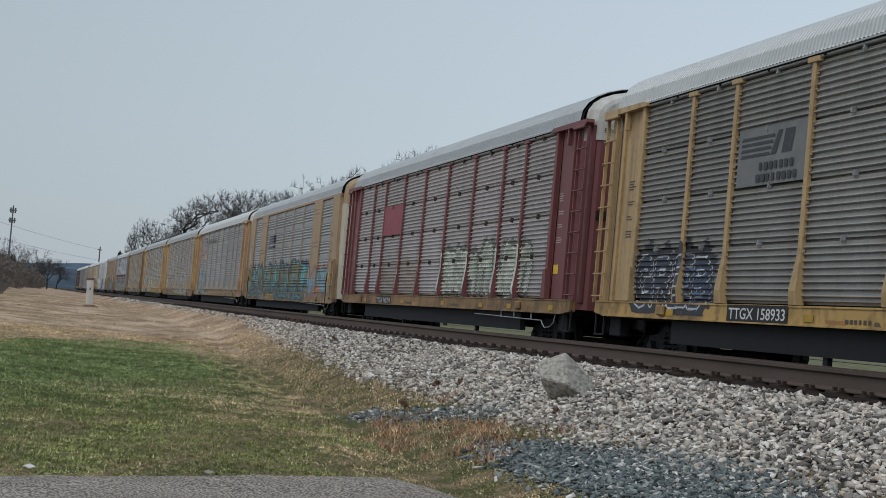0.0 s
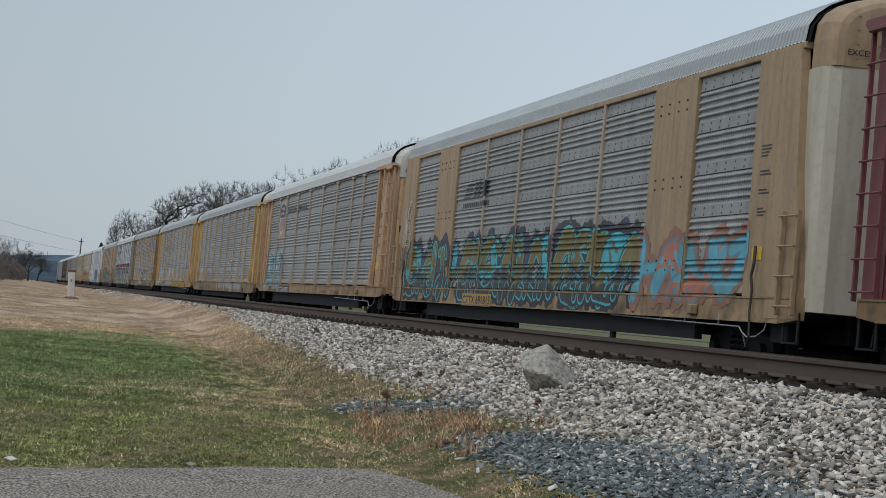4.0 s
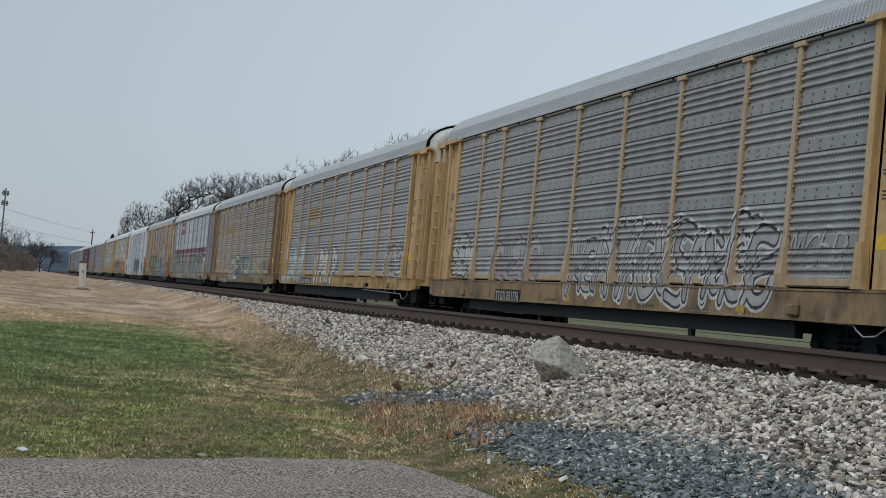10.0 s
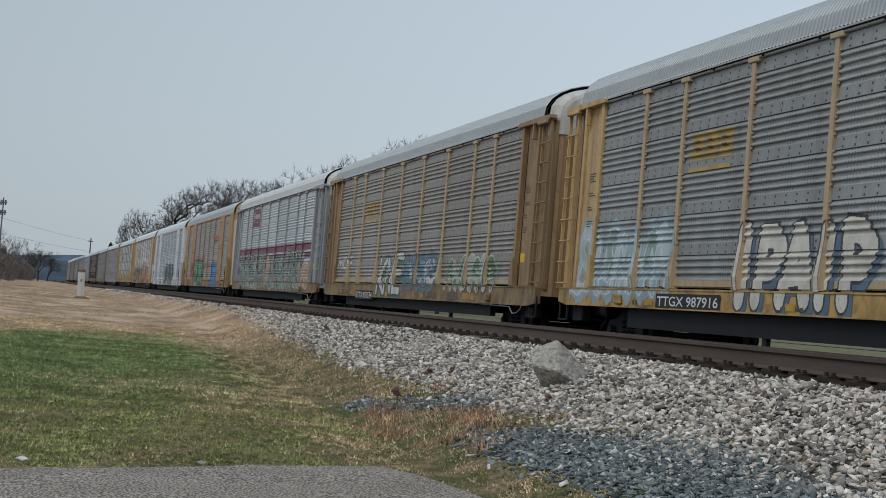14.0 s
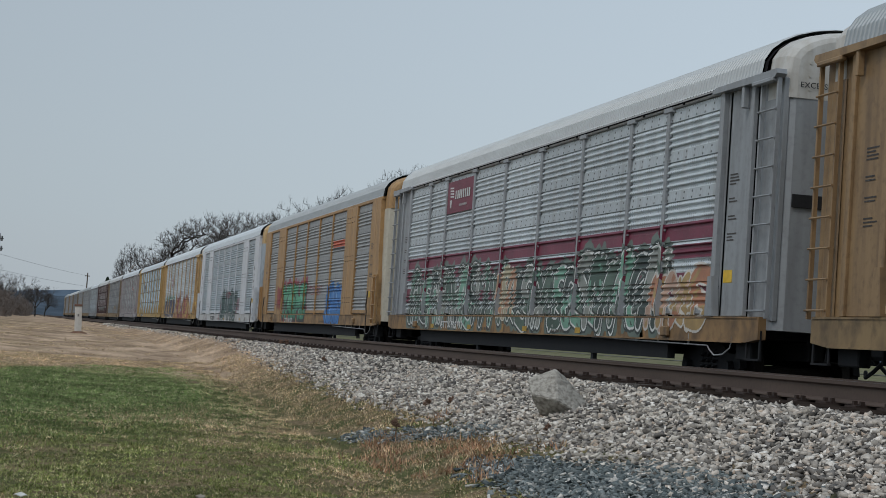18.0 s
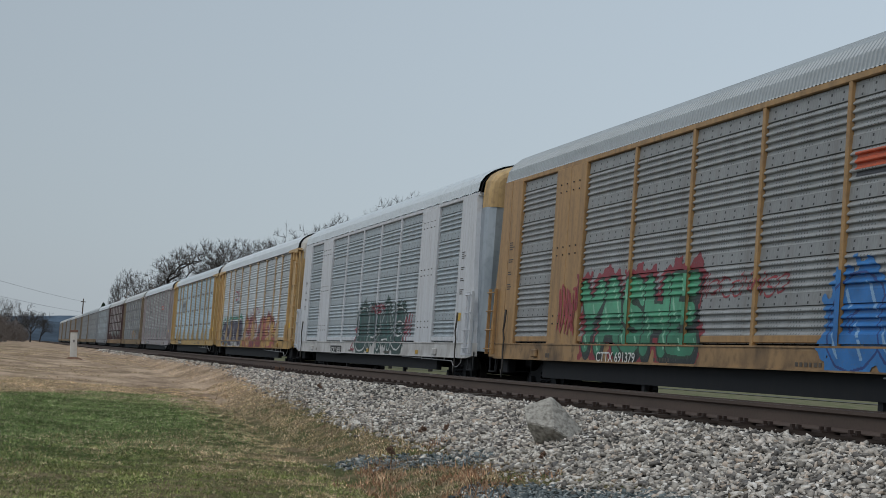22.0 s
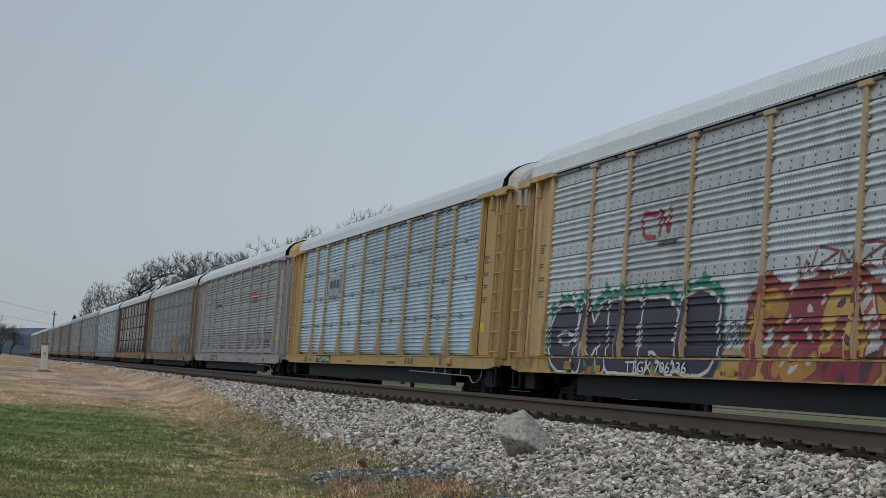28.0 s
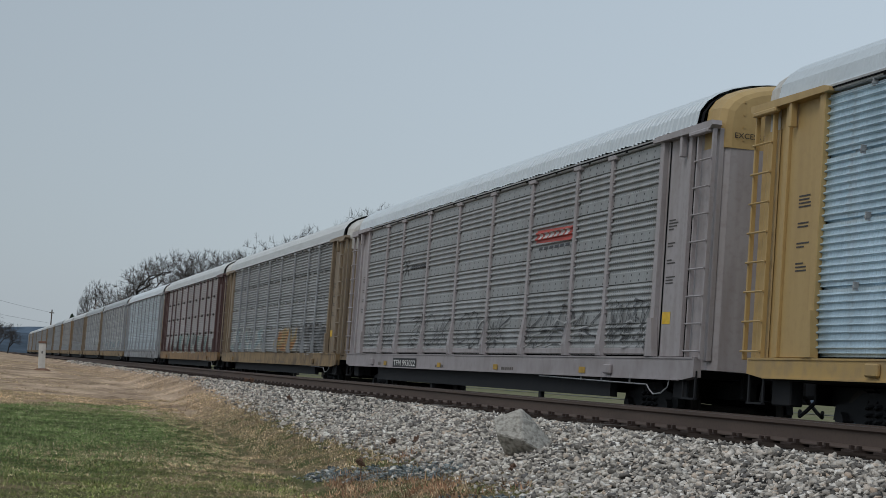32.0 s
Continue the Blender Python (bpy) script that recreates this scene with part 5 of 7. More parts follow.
def wild(car, style, y0, y1, z0, z1, colours, seed, count=None, outline=(0.75, 0.75, 0.73), base=None, line=0.035, rim2=None, low=None, fat=1.0, flecks=True):
    """Interlocking bent letter forms with barbs, in several colours, too tangled to read."""
    rng = random.Random(seed)
    count = count or max(3, int(abs(y1 - y0) * 0.9))
    m = 0.35
    cv = Canvas(car, style, y0 + m, y1 - m, z0 - 0.1, z1 + 0.35, 0.015)
    thick = min(0.42, 0.27 * abs(y1 - y0) / count + 0.06) * fat
    word = bent_word(abs(y1 - y0), z0 + thick / 2, z1 - thick / 2, count, rng, m)
    dist = []
    for i, lines in enumerate(word):
        d = cv.far(lines[:1], 0.014, seed + i) - thick * rng.uniform(0.44, 0.62) * (0.75 + 0.4 * (cv.Z - z0) / (z1 - z0))
        if len(lines) > 1:
            d = np.minimum(d, cv.far(lines[1:], 0.014, seed + i) - thick * rng.uniform(0.22, 0.34))
        dist.append(d)
    if base:
        cv.cloud(np.minimum.reduce(dist), 0.17, base, seed, 0.7)
    for i, d in enumerate(dist):
        cv.paint(d < line * 2.0, rim2 or outline) if rim2 else None
        cv.paint(d < line * 0.9, outline)
        cv.paint(d < -0.005, colours[i % len(colours)])
        if len(colours) > 1:
            other = colours[(i + 1 + rng.randrange(len(colours) - 1)) % len(colours)]
            cv.paint((d < -0.005) & (cv.Z < z0 + (z1 - z0) * rng.uniform(0.25, 0.5) + 0.06 * np.sin(cv.S * 5)), other)
            third = colours[(i + 2) % len(colours)]
            spots = np.sin(cv.S * 9 + 1.7 * np.sin(cv.Z * 7 + i)) * np.sin(cv.Z * 11 + 1.4 * np.sin(cv.S * 6 + seed))
            cv.paint((d < -thick * 0.14) & (spots > 0.55) & flecks, third)
        if low:
            cv.paint((d < -0.005) & (cv.Z < z0 + (z1 - z0) * (0.42 + 0.1 * np.sin(cv.S * 2.3 + seed) + 0.05 * np.sin(cv.S * 9))), low)
    return cv.put("graffiti", "sprayed many-coloured graffiti")


def scrawl(car, style, y0, y1, z0, z1, colour, seed, w=0.03, n=None):
    """A thin sprayed hand: loops and zigzags."""
    rng = random.Random(seed)
    cv = Canvas(car, style, y0 + 0.1, y1 - 0.1, z0 - 0.1, z1 + 0.1, 0.016)
    n = n or max(3, int(abs(y1 - y0) * 3))
    text = "".join(rng.choice("AEKMNRSWZCO") for _ in range(n))
    word = pen_lines(text, abs(y1 - y0), z0, z1, rng, 0.3, 0.2, 0.1)
    lines = [[(p + 0.1, q) for p, q in st] for ls in word for st in ls]
    cv.paint(cv.far(lines, 0.04, seed) < w / 2, colour)
    ob = cv.put("graffiti_tag", "thin sprayed scrawl")
    return ob


def reflectors(car, style, places):
    """Short yellow reflector strips on the sill, one by one."""
    z = car["sill_low"] + 0.05
    for y in places:
        q = Paint()
        q.rect(y, y - 0.34, z, z + 0.11)
        q.put("reflector", car, style, spray((0.55, 0.33, 0.03)), 0.043, "yellow reflector strip", True)


def stencil(car, style, text, y0, y1, z0, z1, ink=(0.7, 0.7, 0.68), plate=(0.02, 0.02, 0.022)):
    if plate:
        q = Paint()
        q.rect(y0 + 0.08, y1 - 0.08, z0 - 0.05, z1 + 0.05)
        q.put("stencil_patch", car, style, BLACK if max(plate) < 0.12 else spray(plate), 0.046, "", True)
    t = Paint()
    t.text(text, y0, y1, z0, z1, 0.012)
    t.put("stencilled_mark", car, style, WHITE if min(ink) > 0.55 else spray(ink), 0.05, "stencilled car lettering", True)


def lettering_bars(car, style, y0, y1, z, h, colour, n, name="emblem_lettering", seed=1, flat=False):
    """Lettering too small or too worn to read, as short bars."""
    rng = random.Random(seed)
    p = Paint()
    w = (y1 - y0) / n
    for i in range(n):
        p.rect(y0 + w * (i + 0.12), y0 + w * (i + 0.12 + rng.uniform(0.5, 0.76)), z, z + h)
    p.put(name, car, style, spray(colour), (0.038 if name == "sill_stencil" else 0.015) if flat else 0.009, "", flat)


GREY_PATCH = (0.19, 0.195, 0.195)
INK = (0.025, 0.025, 0.032)


def mark_cars():
    c = [ob for ob, _ in CARS]
    st = ["broad" if TRAIN[k][0] == "broad" else TRAIN[k][0] for k in range(len(TRAIN))]
    # grey emblem with slanting black bars
    q = Paint()
    q.rect(6.85, 4.35, 3.05, 3.95)
    q.put("emblem_patch", c[0], st[0], spray(GREY_PATCH), 0.0, "", True)
    q = Paint()
    for i in range(4):
        q.poly([(6.75, 3.50 + i * 0.09), (5.6 - i * 0.05, 3.50 + i * 0.09), (5.65 - i * 0.05, 3.55 + i * 0.09), (6.7, 3.55 + i * 0.09)])
    q.poly([(5.6, 3.5), (5.35, 3.86), (5.2, 3.86), (5.4, 3.5)])
    q.poly([(5.2, 3.5), (5.1, 3.86), (4.75, 3.86), (4.85, 3.5)])
    q.put("emblem", c[0], st[0], spray(INK), 0.005, "dark slanted emblem bars", True)
    lettering_bars(c[0], st[0], 6.0, 4.7, 3.28, 0.12, INK, 7, flat=True)
    lettering_bars(c[0], st[0], 6.1, 4.55, 3.1, 0.12, INK, 8, seed=2, flat=True)
    letters(c[0], st[0], "GREB", 11.3, 7.6, 1.1, 2.05, (0.035, 0.045, 0.08), (0.68, 0.7, 0.72), 41, (0.03, 0.032, 0.045), None, 0.2, 0.035)
    scrawl(c[0], st[0], 9.2, 7.6, 1.1, 1.9, (0.1, 0.2, 0.4), 42)
    stencil(c[0], st[0], "TTGX 158933", 6.6, 4.5, 0.98, 1.15)
    reflectors(c[0], st[0], (9.4, 3.9, -3.5))
    # dark red car
    q = Paint()
    q.rect(7.02, 4.33, 3.06, 3.98)
    q.put("emblem_patch", c[1], st[1], spray((0.3, 0.03, 0.055)), 0.002, "plain red square", True)
    wild(c[1], st[1], -1.4, -9.9, 1.26, 2.5, [(0.52, 0.56, 0.46), (0.64, 0.67, 0.58), (0.44, 0.48, 0.4)], 51, 12, (0.76, 0.78, 0.72), (0.16, 0.17, 0.14), 0.06)
    scrawl(c[1], st[1], 7.0, 1.3, 1.3, 2.4, (0.52, 0.42, 0.33), 52, 0.07)
    stencil(c[1], st[1], "TTGX 940794", 6.9, 4.8, 0.96, 1.12, (0.6, 0.56, 0.5), (0.05, 0.04, 0.035))
    reflectors(c[1], st[1], (9.0, 3.2, -2.0, -6.0, -8.6, -11.9))
    # tan car with broad columns
    cloud = Canvas(c[2], st[2], 11.9, -7.2, 1.4, 2.75, 0.03)
    cloud.paint((cloud.Z < 2.35 + 0.22 * np.sin(cloud.S * 1.9) + 0.1 * np.sin(cloud.S * 6.1)) & (cloud.S > 0.5) & (cloud.Z > 1.5 + 0.3 * np.abs(np.sin(cloud.S * 0.9))), (0.07, 0.05, 0.11))
    cloud.put("graffiti_halo", "purple sprayed cloud", 0.0015)
    wild(c[2], st[2], 11.6, -6.8, 0.86, 2.5, [(0.2, 0.15, 0.03), (0.06, 0.46, 0.56), (0.22, 0.17, 0.04), (0.19, 0.15, 0.035)], 61, 19, (0.07, 0.5, 0.58), (0.03, 0.03, 0.045), 0.045, (0.03, 0.03, 0.04), (0.055, 0.05, 0.05), 1.15)
    wild(c[2], st[2], -6.9, -11.2, 1.0, 2.3, [(0.12, 0.45, 0.6), (0.5, 0.2, 0.13), (0.14, 0.4, 0.5)], 63, 4, (0.1, 0.3, 0.4), (0.35, 0.17, 0.12), 0.04)
    q = Paint()
    for i in range(5):
        q.poly([(6.2 - i * 0.05, 3.45 + i * 0.075), (5.5 - i * 0.05, 3.45 + i * 0.075), (5.55 - i * 0.05, 3.49 + i * 0.075), (6.15 - i * 0.05, 3.49 + i * 0.075)])
    q.poly([(5.3, 3.45), (5.15, 3.82), (4.95, 3.82), (5.05, 3.45)])
    q.poly([(4.95, 3.45), (4.85, 3.82), (4.6, 3.82), (4.7, 3.45)])
    q.poly([(4.5, 3.45), (4.4, 3.82), (3.85, 3.82), (3.95, 3.45)])
    q.put("emblem", c[2], st[2], spray((0.05, 0.06, 0.075)), 0.006, "worn slanted emblem bars")
    lettering_bars(c[2], st[2], 6.3, 3.8, 3.22, 0.11, (0.05, 0.06, 0.075), 14)
    stencil(c[2], st[2], "CTTX 691815", 5.2, 2.75, 0.86, 1.05, INK, (0.55, 0.34, 0.1))
    scrawl(c[2], st[2], 12.4, 11.6, 2.3, 3.7, (0.7, 0.7, 0.68), 64, 0.035, 3)
    scrawl(c[2], st[2], 12.7, 11.7, 1.5, 2.4, INK, 65, 0.03, 4)
    # shield emblem on a tan panel
    q = Paint()
    q.rect(8.85, 7.2, 3.1, 4.68)
    q.put("emblem_patch", c[3], st[3], spray((0.47, 0.33, 0.22)), 0.0, "tan emblem panel", True)
    top = [(8.62, 4.45), (8.4, 4.5), (8.02, 4.6), (7.64, 4.5), (7.42, 4.45), (7.5, 4.2), (7.48, 3.98), (8.56, 3.98), (8.54, 4.2)]
    q = Paint()
    q.poly([(y + (0.07 if y > 8.02 else -0.07 if y < 8.02 else 0), z + (0.05 if z > 4.1 else 0)) for y, z in top[:7]] + [(7.36, 3.7), (7.5, 3.4), (8.02, 3.22), (8.54, 3.4), (8.68, 3.7), (8.63, 3.98), (8.61, 4.2)])
    q.put("emblem", c[3], st[3], spray((0.72, 0.71, 0.7)), 0.005, "white shield outline", True)
    q = Paint()
    q.poly(top)
    q.put("emblem", c[3], st[3], spray((0.03, 0.05, 0.16)), 0.01, "dark blue shield field", True)
    q = Paint()
    for i in range(6):
        y = 8.5 - i * 0.192
        q.poly([(y, 3.94), (y - 0.09, 3.94), (y - 0.09, 3.36 + abs(y - 8.06) * 0.22), (y, 3.36 + abs(y - 8.02) * 0.22)])
    q.put("emblem", c[3], st[3], spray((0.36, 0.05, 0.06)), 0.01, "red shield stripes", True)
    lettering_bars(c[3], st[3], 8.38, 7.66, 4.28, 0.12, (0.7, 0.7, 0.7), 5, "shield_lettering", 1, True)
    lettering_bars(c[3], st[3], 8.46, 7.58, 4.08, 0.12, (0.7, 0.7, 0.7), 7, "shield_lettering", 3, True)
    q = Paint()
    q.text("BUILDING", 6.75, 4.4, 4.12, 4.38, 0.01)
    q.text("AMERICA", 4.1, 2.0, 4.1, 4.36, 0.01)
    q.put("slogan", c[3], st[3], spray((0.05, 0.055, 0.06)), 0.01, "dark slogan lettering", True)
    wild(c[3], st[3], 11.45, 7.3, 0.92, 2.65, [(0.08, 0.4, 0.48), (0.66, 0.74, 0.78), (0.12, 0.48, 0.52), (0.05, 0.14, 0.26)], 71, 8, (0.03, 0.07, 0.12), None, 0.04, (0.62, 0.7, 0.74), None, 1.0)
    scrawl(c[3], st[3], 7.7, 6.6, 1.5, 2.1, INK, 72, 0.025, 5)
    scrawl(c[3], st[3], 12.3, 11.5, 1.6, 2.6, INK, 73, 0.03, 3)
    stencil(c[3], st[3], "TTGX 993253", 7.0, 4.5, 0.92, 1.09)
    q = Paint()
    q.rect(-5.5, -5.7, 0.9, 1.04), q.rect(-5.85, -6.05, 0.9, 1.04), q.rect(-6.2, -6.4, 0.9, 1.04)
    q.put("sill_emblem", c[3], st[3], spray((0.2, 0.05, 0.03)), 0.036, "", True)
    # black-and-white graffiti
    wild(c[4], st[4], 1.1, -8.6, 0.84, 2.4, [(0.5, 0.5, 0.5), (0.4, 0.4, 0.41)], 81, 12, (0.02, 0.02, 0.024), None, 0.05, (0.66, 0.67, 0.66), None, 0.75)
    letters(c[4], st[4], "SEN", 11.3, 9.3, 1.3, 2.35, (0.56, 0.56, 0.55), INK, 83, None, None, 0.3, 0.045)
    wild(c[4], st[4], 6.9, 3.5, 1.26, 2.25, [(0.48, 0.45, 0.46), (0.4, 0.36, 0.38)], 84, 5, (0.1, 0.1, 0.11), (0.4, 0.37, 0.38), 0.04)
    scrawl(c[4], st[4], -9.2, -11.0, 1.4, 2.2, (0.5, 0.5, 0.48), 85, 0.05, 4)
    stencil(c[4], st[4], "TTGX 851776", 6.5, 4.6, 0.78, 0.97, (0.5, 0.5, 0.48), (0.1, 0.1, 0.1))
    reflectors(c[4], st[4], (11.9, 1.2, -7.5))
    # yellow block emblem, white block graffiti
    for k in (5, 6):
        q = Paint()
        for a, b in ((6.75, 6.2), (6.12, 5.62), (5.54, 5.0)):
            q.poly([(a, 3.36), (b, 3.36), (b - 0.08, 3.82), (a - 0.08, 3.82)])
        q.rect(6.8, 5.0, 3.16, 3.25)
        q.put("emblem", c[k], st[k], spray((0.5, 0.34, 0.1)), 0.006, "worn yellow block emblem")
        q = Paint()
        for a, b in ((6.55, 6.3), (5.98, 5.78), (5.38, 5.16)):
            q.rect(a, b, 3.52, 3.58), q.rect(a, b, 3.66, 3.70)
        q.put("emblem", c[k], st[k], spray((0.12, 0.1, 0.08)), 0.008)
    wild(c[5], st[5], 12.3, 7.4, 0.98, 2.45, [(0.5, 0.6, 0.64), (0.36, 0.5, 0.56), (0.6, 0.66, 0.68), (0.3, 0.4, 0.36)], 91, 9, (0.66, 0.72, 0.74), (0.36, 0.46, 0.5), 0.04)
    letters(c[5], st[5], "IPAIP", 4.6, -0.1, 0.9, 2.3, (0.72, 0.69, 0.62), (0.04, 0.035, 0.04), 92, None, None, 0.34, 0.045, None, (0.1, 0.17, 0.26))
    wild(c[5], st[5], -8.8, -11.1, 1.26, 2.2, [(0.55, 0.55, 0.53), (0.48, 0.48, 0.47)], 93, 4, (0.06, 0.06, 0.06), (0.5, 0.5, 0.48), 0.05)
    scrawl(c[5], st[5], -4.2, -6.9, 1.6, 2.3, (0.55, 0.56, 0.54), 94, 0.03, 3)
    stencil(c[5], st[5], "TTGX 987916", 7.6, 4.9, 0.92, 1.08)
    letters(c[6], st[6], "MOF", 11.2, 8.4, 1.62, 2.2, (0.68, 0.68, 0.66), (0.04, 0.04, 0.04), 95, None, None, 0.14, 0.02)
    letters(c[6], st[6], "KNE", 3.9, 0.4, 0.86, 2.15, (0.66, 0.66, 0.66), (0.03, 0.03, 0.03), 96, None, None, 0.22, 0.05, None, (0.06, 0.16, 0.09), 0.15)
    wild(c[6], st[6], 0.0, -3.7, 1.1, 1.95, [(0.16, 0.34, 0.45), (0.6, 0.62, 0.62), (0.1, 0.22, 0.3)], 97, 6, (0.05, 0.07, 0.09), (0.12, 0.2, 0.25), 0.04)
    wild(c[6], st[6], -5.2, -9.8, 1.0, 2.0, [(0.12, 0.22, 0.12), (0.4, 0.45, 0.38)], 98, 7, (0.6, 0.62, 0.58), None, 0.04)
    stencil(c[6], st[6], "ETTX 852534", 7.0, 4.4, 0.76, 0.94)
    # silver car: maroon sign and stripes, green graffiti
    q = Paint()
    for a, b in ((2.5, 2.8), (2.18, 2.42), (1.55, 1.95)):
        for e0, e1 in zip(EDGES_A[:-1], EDGES_A[1:]):
            q.rect(e1 - 0.07, e0 + 0.07, a, b)
    q.put("stripe", c[7], st[7], spray((0.2, 0.028, 0.06)), 0.0035, "maroon painted stripes")
    q = Paint()
    q.rect(7.0, 4.36, 3.85, 4.68)
    q.put("emblem_patch", c[7], st[7], spray((0.2, 0.022, 0.05)), 0.002, "maroon sign", True)
    sign = Paint()
    for i in range(4):
        sign.bar((6.75 - i * 0.02, 4.52 - i * 0.075), (6.35 - i * 0.02, 4.5 - i * 0.075), 0.04)
    sign.poly([(6.7, 4.2), (6.5, 4.2), (6.55, 3.98), (6.68, 4.02)])
    sign.put("emblem", c[7], st[7], spray((0.7, 0.69, 0.69)), 0.007, "white emblem", True)
    lettering_bars(c[7], st[7], 6.15, 4.6, 4.2, 0.22, (0.7, 0.69, 0.69), 8, flat=True)
    lettering_bars(c[7], st[7], 5.7, 4.9, 4.0, 0.06, (0.6, 0.58, 0.58), 10, seed=4, flat=True)
    wild(c[7], st[7], 10.6, -9.2, 0.84, 2.5, [(0.06, 0.11, 0.08), (0.1, 0.16, 0.12), (0.2, 0.42, 0.31), (0.05, 0.075, 0.065), (0.3, 0.32, 0.29)], 101, 25, (0.78, 0.8, 0.77), (0.15, 0.2, 0.17), 0.045, (0.03, 0.045, 0.04), None, 1.0)
    wild(c[7], st[7], -8.6, -11.2, 0.9, 2.1, [(0.5, 0.22, 0.12), (0.6, 0.4, 0.3), (0.45, 0.3, 0.12)], 102, 4, (0.7, 0.66, 0.6), None, 0.04)
    wild(c[7], st[7], 1.6, 0.1, 1.0, 2.35, [(0.55, 0.3, 0.18), (0.5, 0.45, 0.3)], 103, 3, (0.75, 0.72, 0.6), None, 0.03)
    stencil(c[7], st[7], "ETTX 705793", 6.6, 4.4, 0.87, 1.05, (0.6, 0.6, 0.58), None)
    reflectors(c[7], st[7], (7.8, 3.9, -0.9, -4.6))
    # tan car: green letters on red, blue letter, orange bar
    letters(c[8], st[8], "YASHE", 6.9, 0.9, 1.0, 2.45, (0.1, 0.42, 0.24), (0.02, 0.05, 0.03), 111, (0.3, 0.03, 0.045), (0.3, 0.6, 0.42), 0.4, 0.055, (0.05, 0.26, 0.15), (0.02, 0.03, 0.03))
    scrawl(c[8], st[8], 0.9, -2.5, 1.95, 2.35, (0.38, 0.05, 0.06), 112, 0.035, 8)
    scrawl(c[8], st[8], 8.2, 7.1, 1.4, 2.4, (0.38, 0.05, 0.06), 113, 0.06, 6)
    letters(c[8], st[8], "GO", -4.0, -6.8, 0.9, 2.15, (0.03, 0.2, 0.55), (0.02, 0.06, 0.25), 114, (0.035, 0.22, 0.58), (0.3, 0.5, 0.75), 0.4, 0.04)
    q = Paint()
    q.rect(-4.4, -6.95, 3.58, 3.82)
    q.put("emblem", c[8], st[8], spray((0.6, 0.12, 0.05)), 0.005, "orange emblem bar")
    q = Paint()
    q.rect(-4.4, -6.95, 3.48, 3.55)
    q.put("emblem", c[8], st[8], spray((0.06, 0.06, 0.07)), 0.005)
    stencil(c[8], st[8], "CTTX 691379", 5.6, 3.5, 0.88, 1.06, (0.68, 0.68, 0.66), None)
    # white car
    letters(c[9], st[9], "SPAC", 1.5, -5.5, 0.95, 2.3, (0.015, 0.065, 0.06), (0.66, 0.68, 0.68), 121, (0.02, 0.07, 0.06), (0.05, 0.2, 0.17), 0.42, 0.045, None, (0.02, 0.06, 0.05))
    scrawl(c[9], st[9], 2.1, 1.4, 0.95, 1.9, (0.34, 0.03, 0.06), 122, 0.07, 1)
    scrawl(c[9], st[9], -5.4, -6.3, 1.2, 2.0, (0.34, 0.03, 0.06), 123, 0.07, 2)
    scrawl(c[9], st[9], -0.6, -2.6, 2.1, 2.35, (0.34, 0.03, 0.06), 124, 0.06, 3)
    stencil(c[9], st[9], "UCRY 1850", 5.8, 3.9, 0.84, 1.02, (0.72, 0.72, 0.7), (0.07, 0.07, 0.075))
    reflectors(c[9], st[9], (-0.5, -7.3))
    for k in (5, 6, 10, 12):
        reflectors(c[k], st[k], (8.2, 2.4, -2.4, -8.0))
    # purple letters and fiery piece
    q = Paint()
    pts = [(5.72, 3.62), (6.25, 3.68), (6.4, 3.6), (6.36, 3.34), (6.2, 3.26), (5.75, 3.24)]
    q.stroke(pts, 0.09)
    q.stroke([(5.6, 3.24), (5.56, 3.7), (5.2, 3.28), (5.12, 3.74)], 0.09)
    q.put("emblem", c[10], st[10], spray((0.42, 0.03, 0.05)), 0.006, "red tube-shaped emblem")
    lettering_bars(c[10], st[10], 5.6, 4.75, 3.08, 0.08, INK, 8)
    letters(c[10], st[10], "CMERS", 11.0, 2.9, 0.9, 2.3, (0.035, 0.027, 0.07), (0.72, 0.72, 0.72), 131, (0.03, 0.26, 0.18), None, 0.52, 0.065, None, (0.035, 0.025, 0.075))
    wild(c[10], st[10], 1.6, -8.6, 0.74, 2.3, [(0.5, 0.25, 0.05), (0.28, 0.03, 0.05), (0.6, 0.38, 0.1), (0.62, 0.6, 0.58), (0.1, 0.03, 0.05), (0.45, 0.1, 0.06)], 132, 9, (0.3, 0.04, 0.07), (0.3, 0.08, 0.05), 0.05)
    scrawl(c[10], st[10], 2.9, 1.6, 1.3, 1.9, INK, 133, 0.03, 4)
    scrawl(c[10], st[10], 0.4, -3.2, 2.35, 2.75, (0.3, 0.05, 0.07), 134, 0.03, 6)
    stencil(c[10], st[10], "TTGX 706236", 6.6, 3.9, 0.96, 1.14, (0.6, 0.6, 0.58), None)
    # clean car
    q = Paint()
    q.rect(6.95, 4.35, 3.02, 3.75)
    q.put("emblem_patch", c[11], st[11], spray((0.33, 0.4, 0.44)), 0.0, "", True)
    q = Paint()
    q.stroke([(6.5, 3.72), (6.75, 3.72), (6.75, 3.2), (6.5, 3.2)], 0.05)
    q.stroke([(4.8, 3.72), (4.55, 3.72), (4.55, 3.2), (4.8, 3.2)], 0.05)
    for a in (6.35, 5.8, 5.25):
        q.poly([(a, 3.34), (a - 0.42, 3.34), (a - 0.46, 3.6), (a - 0.04, 3.6)])
    for a in (6.4, 5.5):
        q.rect(a, a - 0.18, 3.04, 3.1), q.rect(a - 0.26, a - 0.44, 3.04, 3.1)
    q.put("emblem", c[11], st[11], spray((0.05, 0.06, 0.075)), 0.005, "dark bracketed emblem", True)
    stencil(c[11], st[11], "TTGX990646", 7.5, 5.25, 0.98, 1.14, (0.62, 0.62, 0.6), (0.04, 0.035, 0.03))
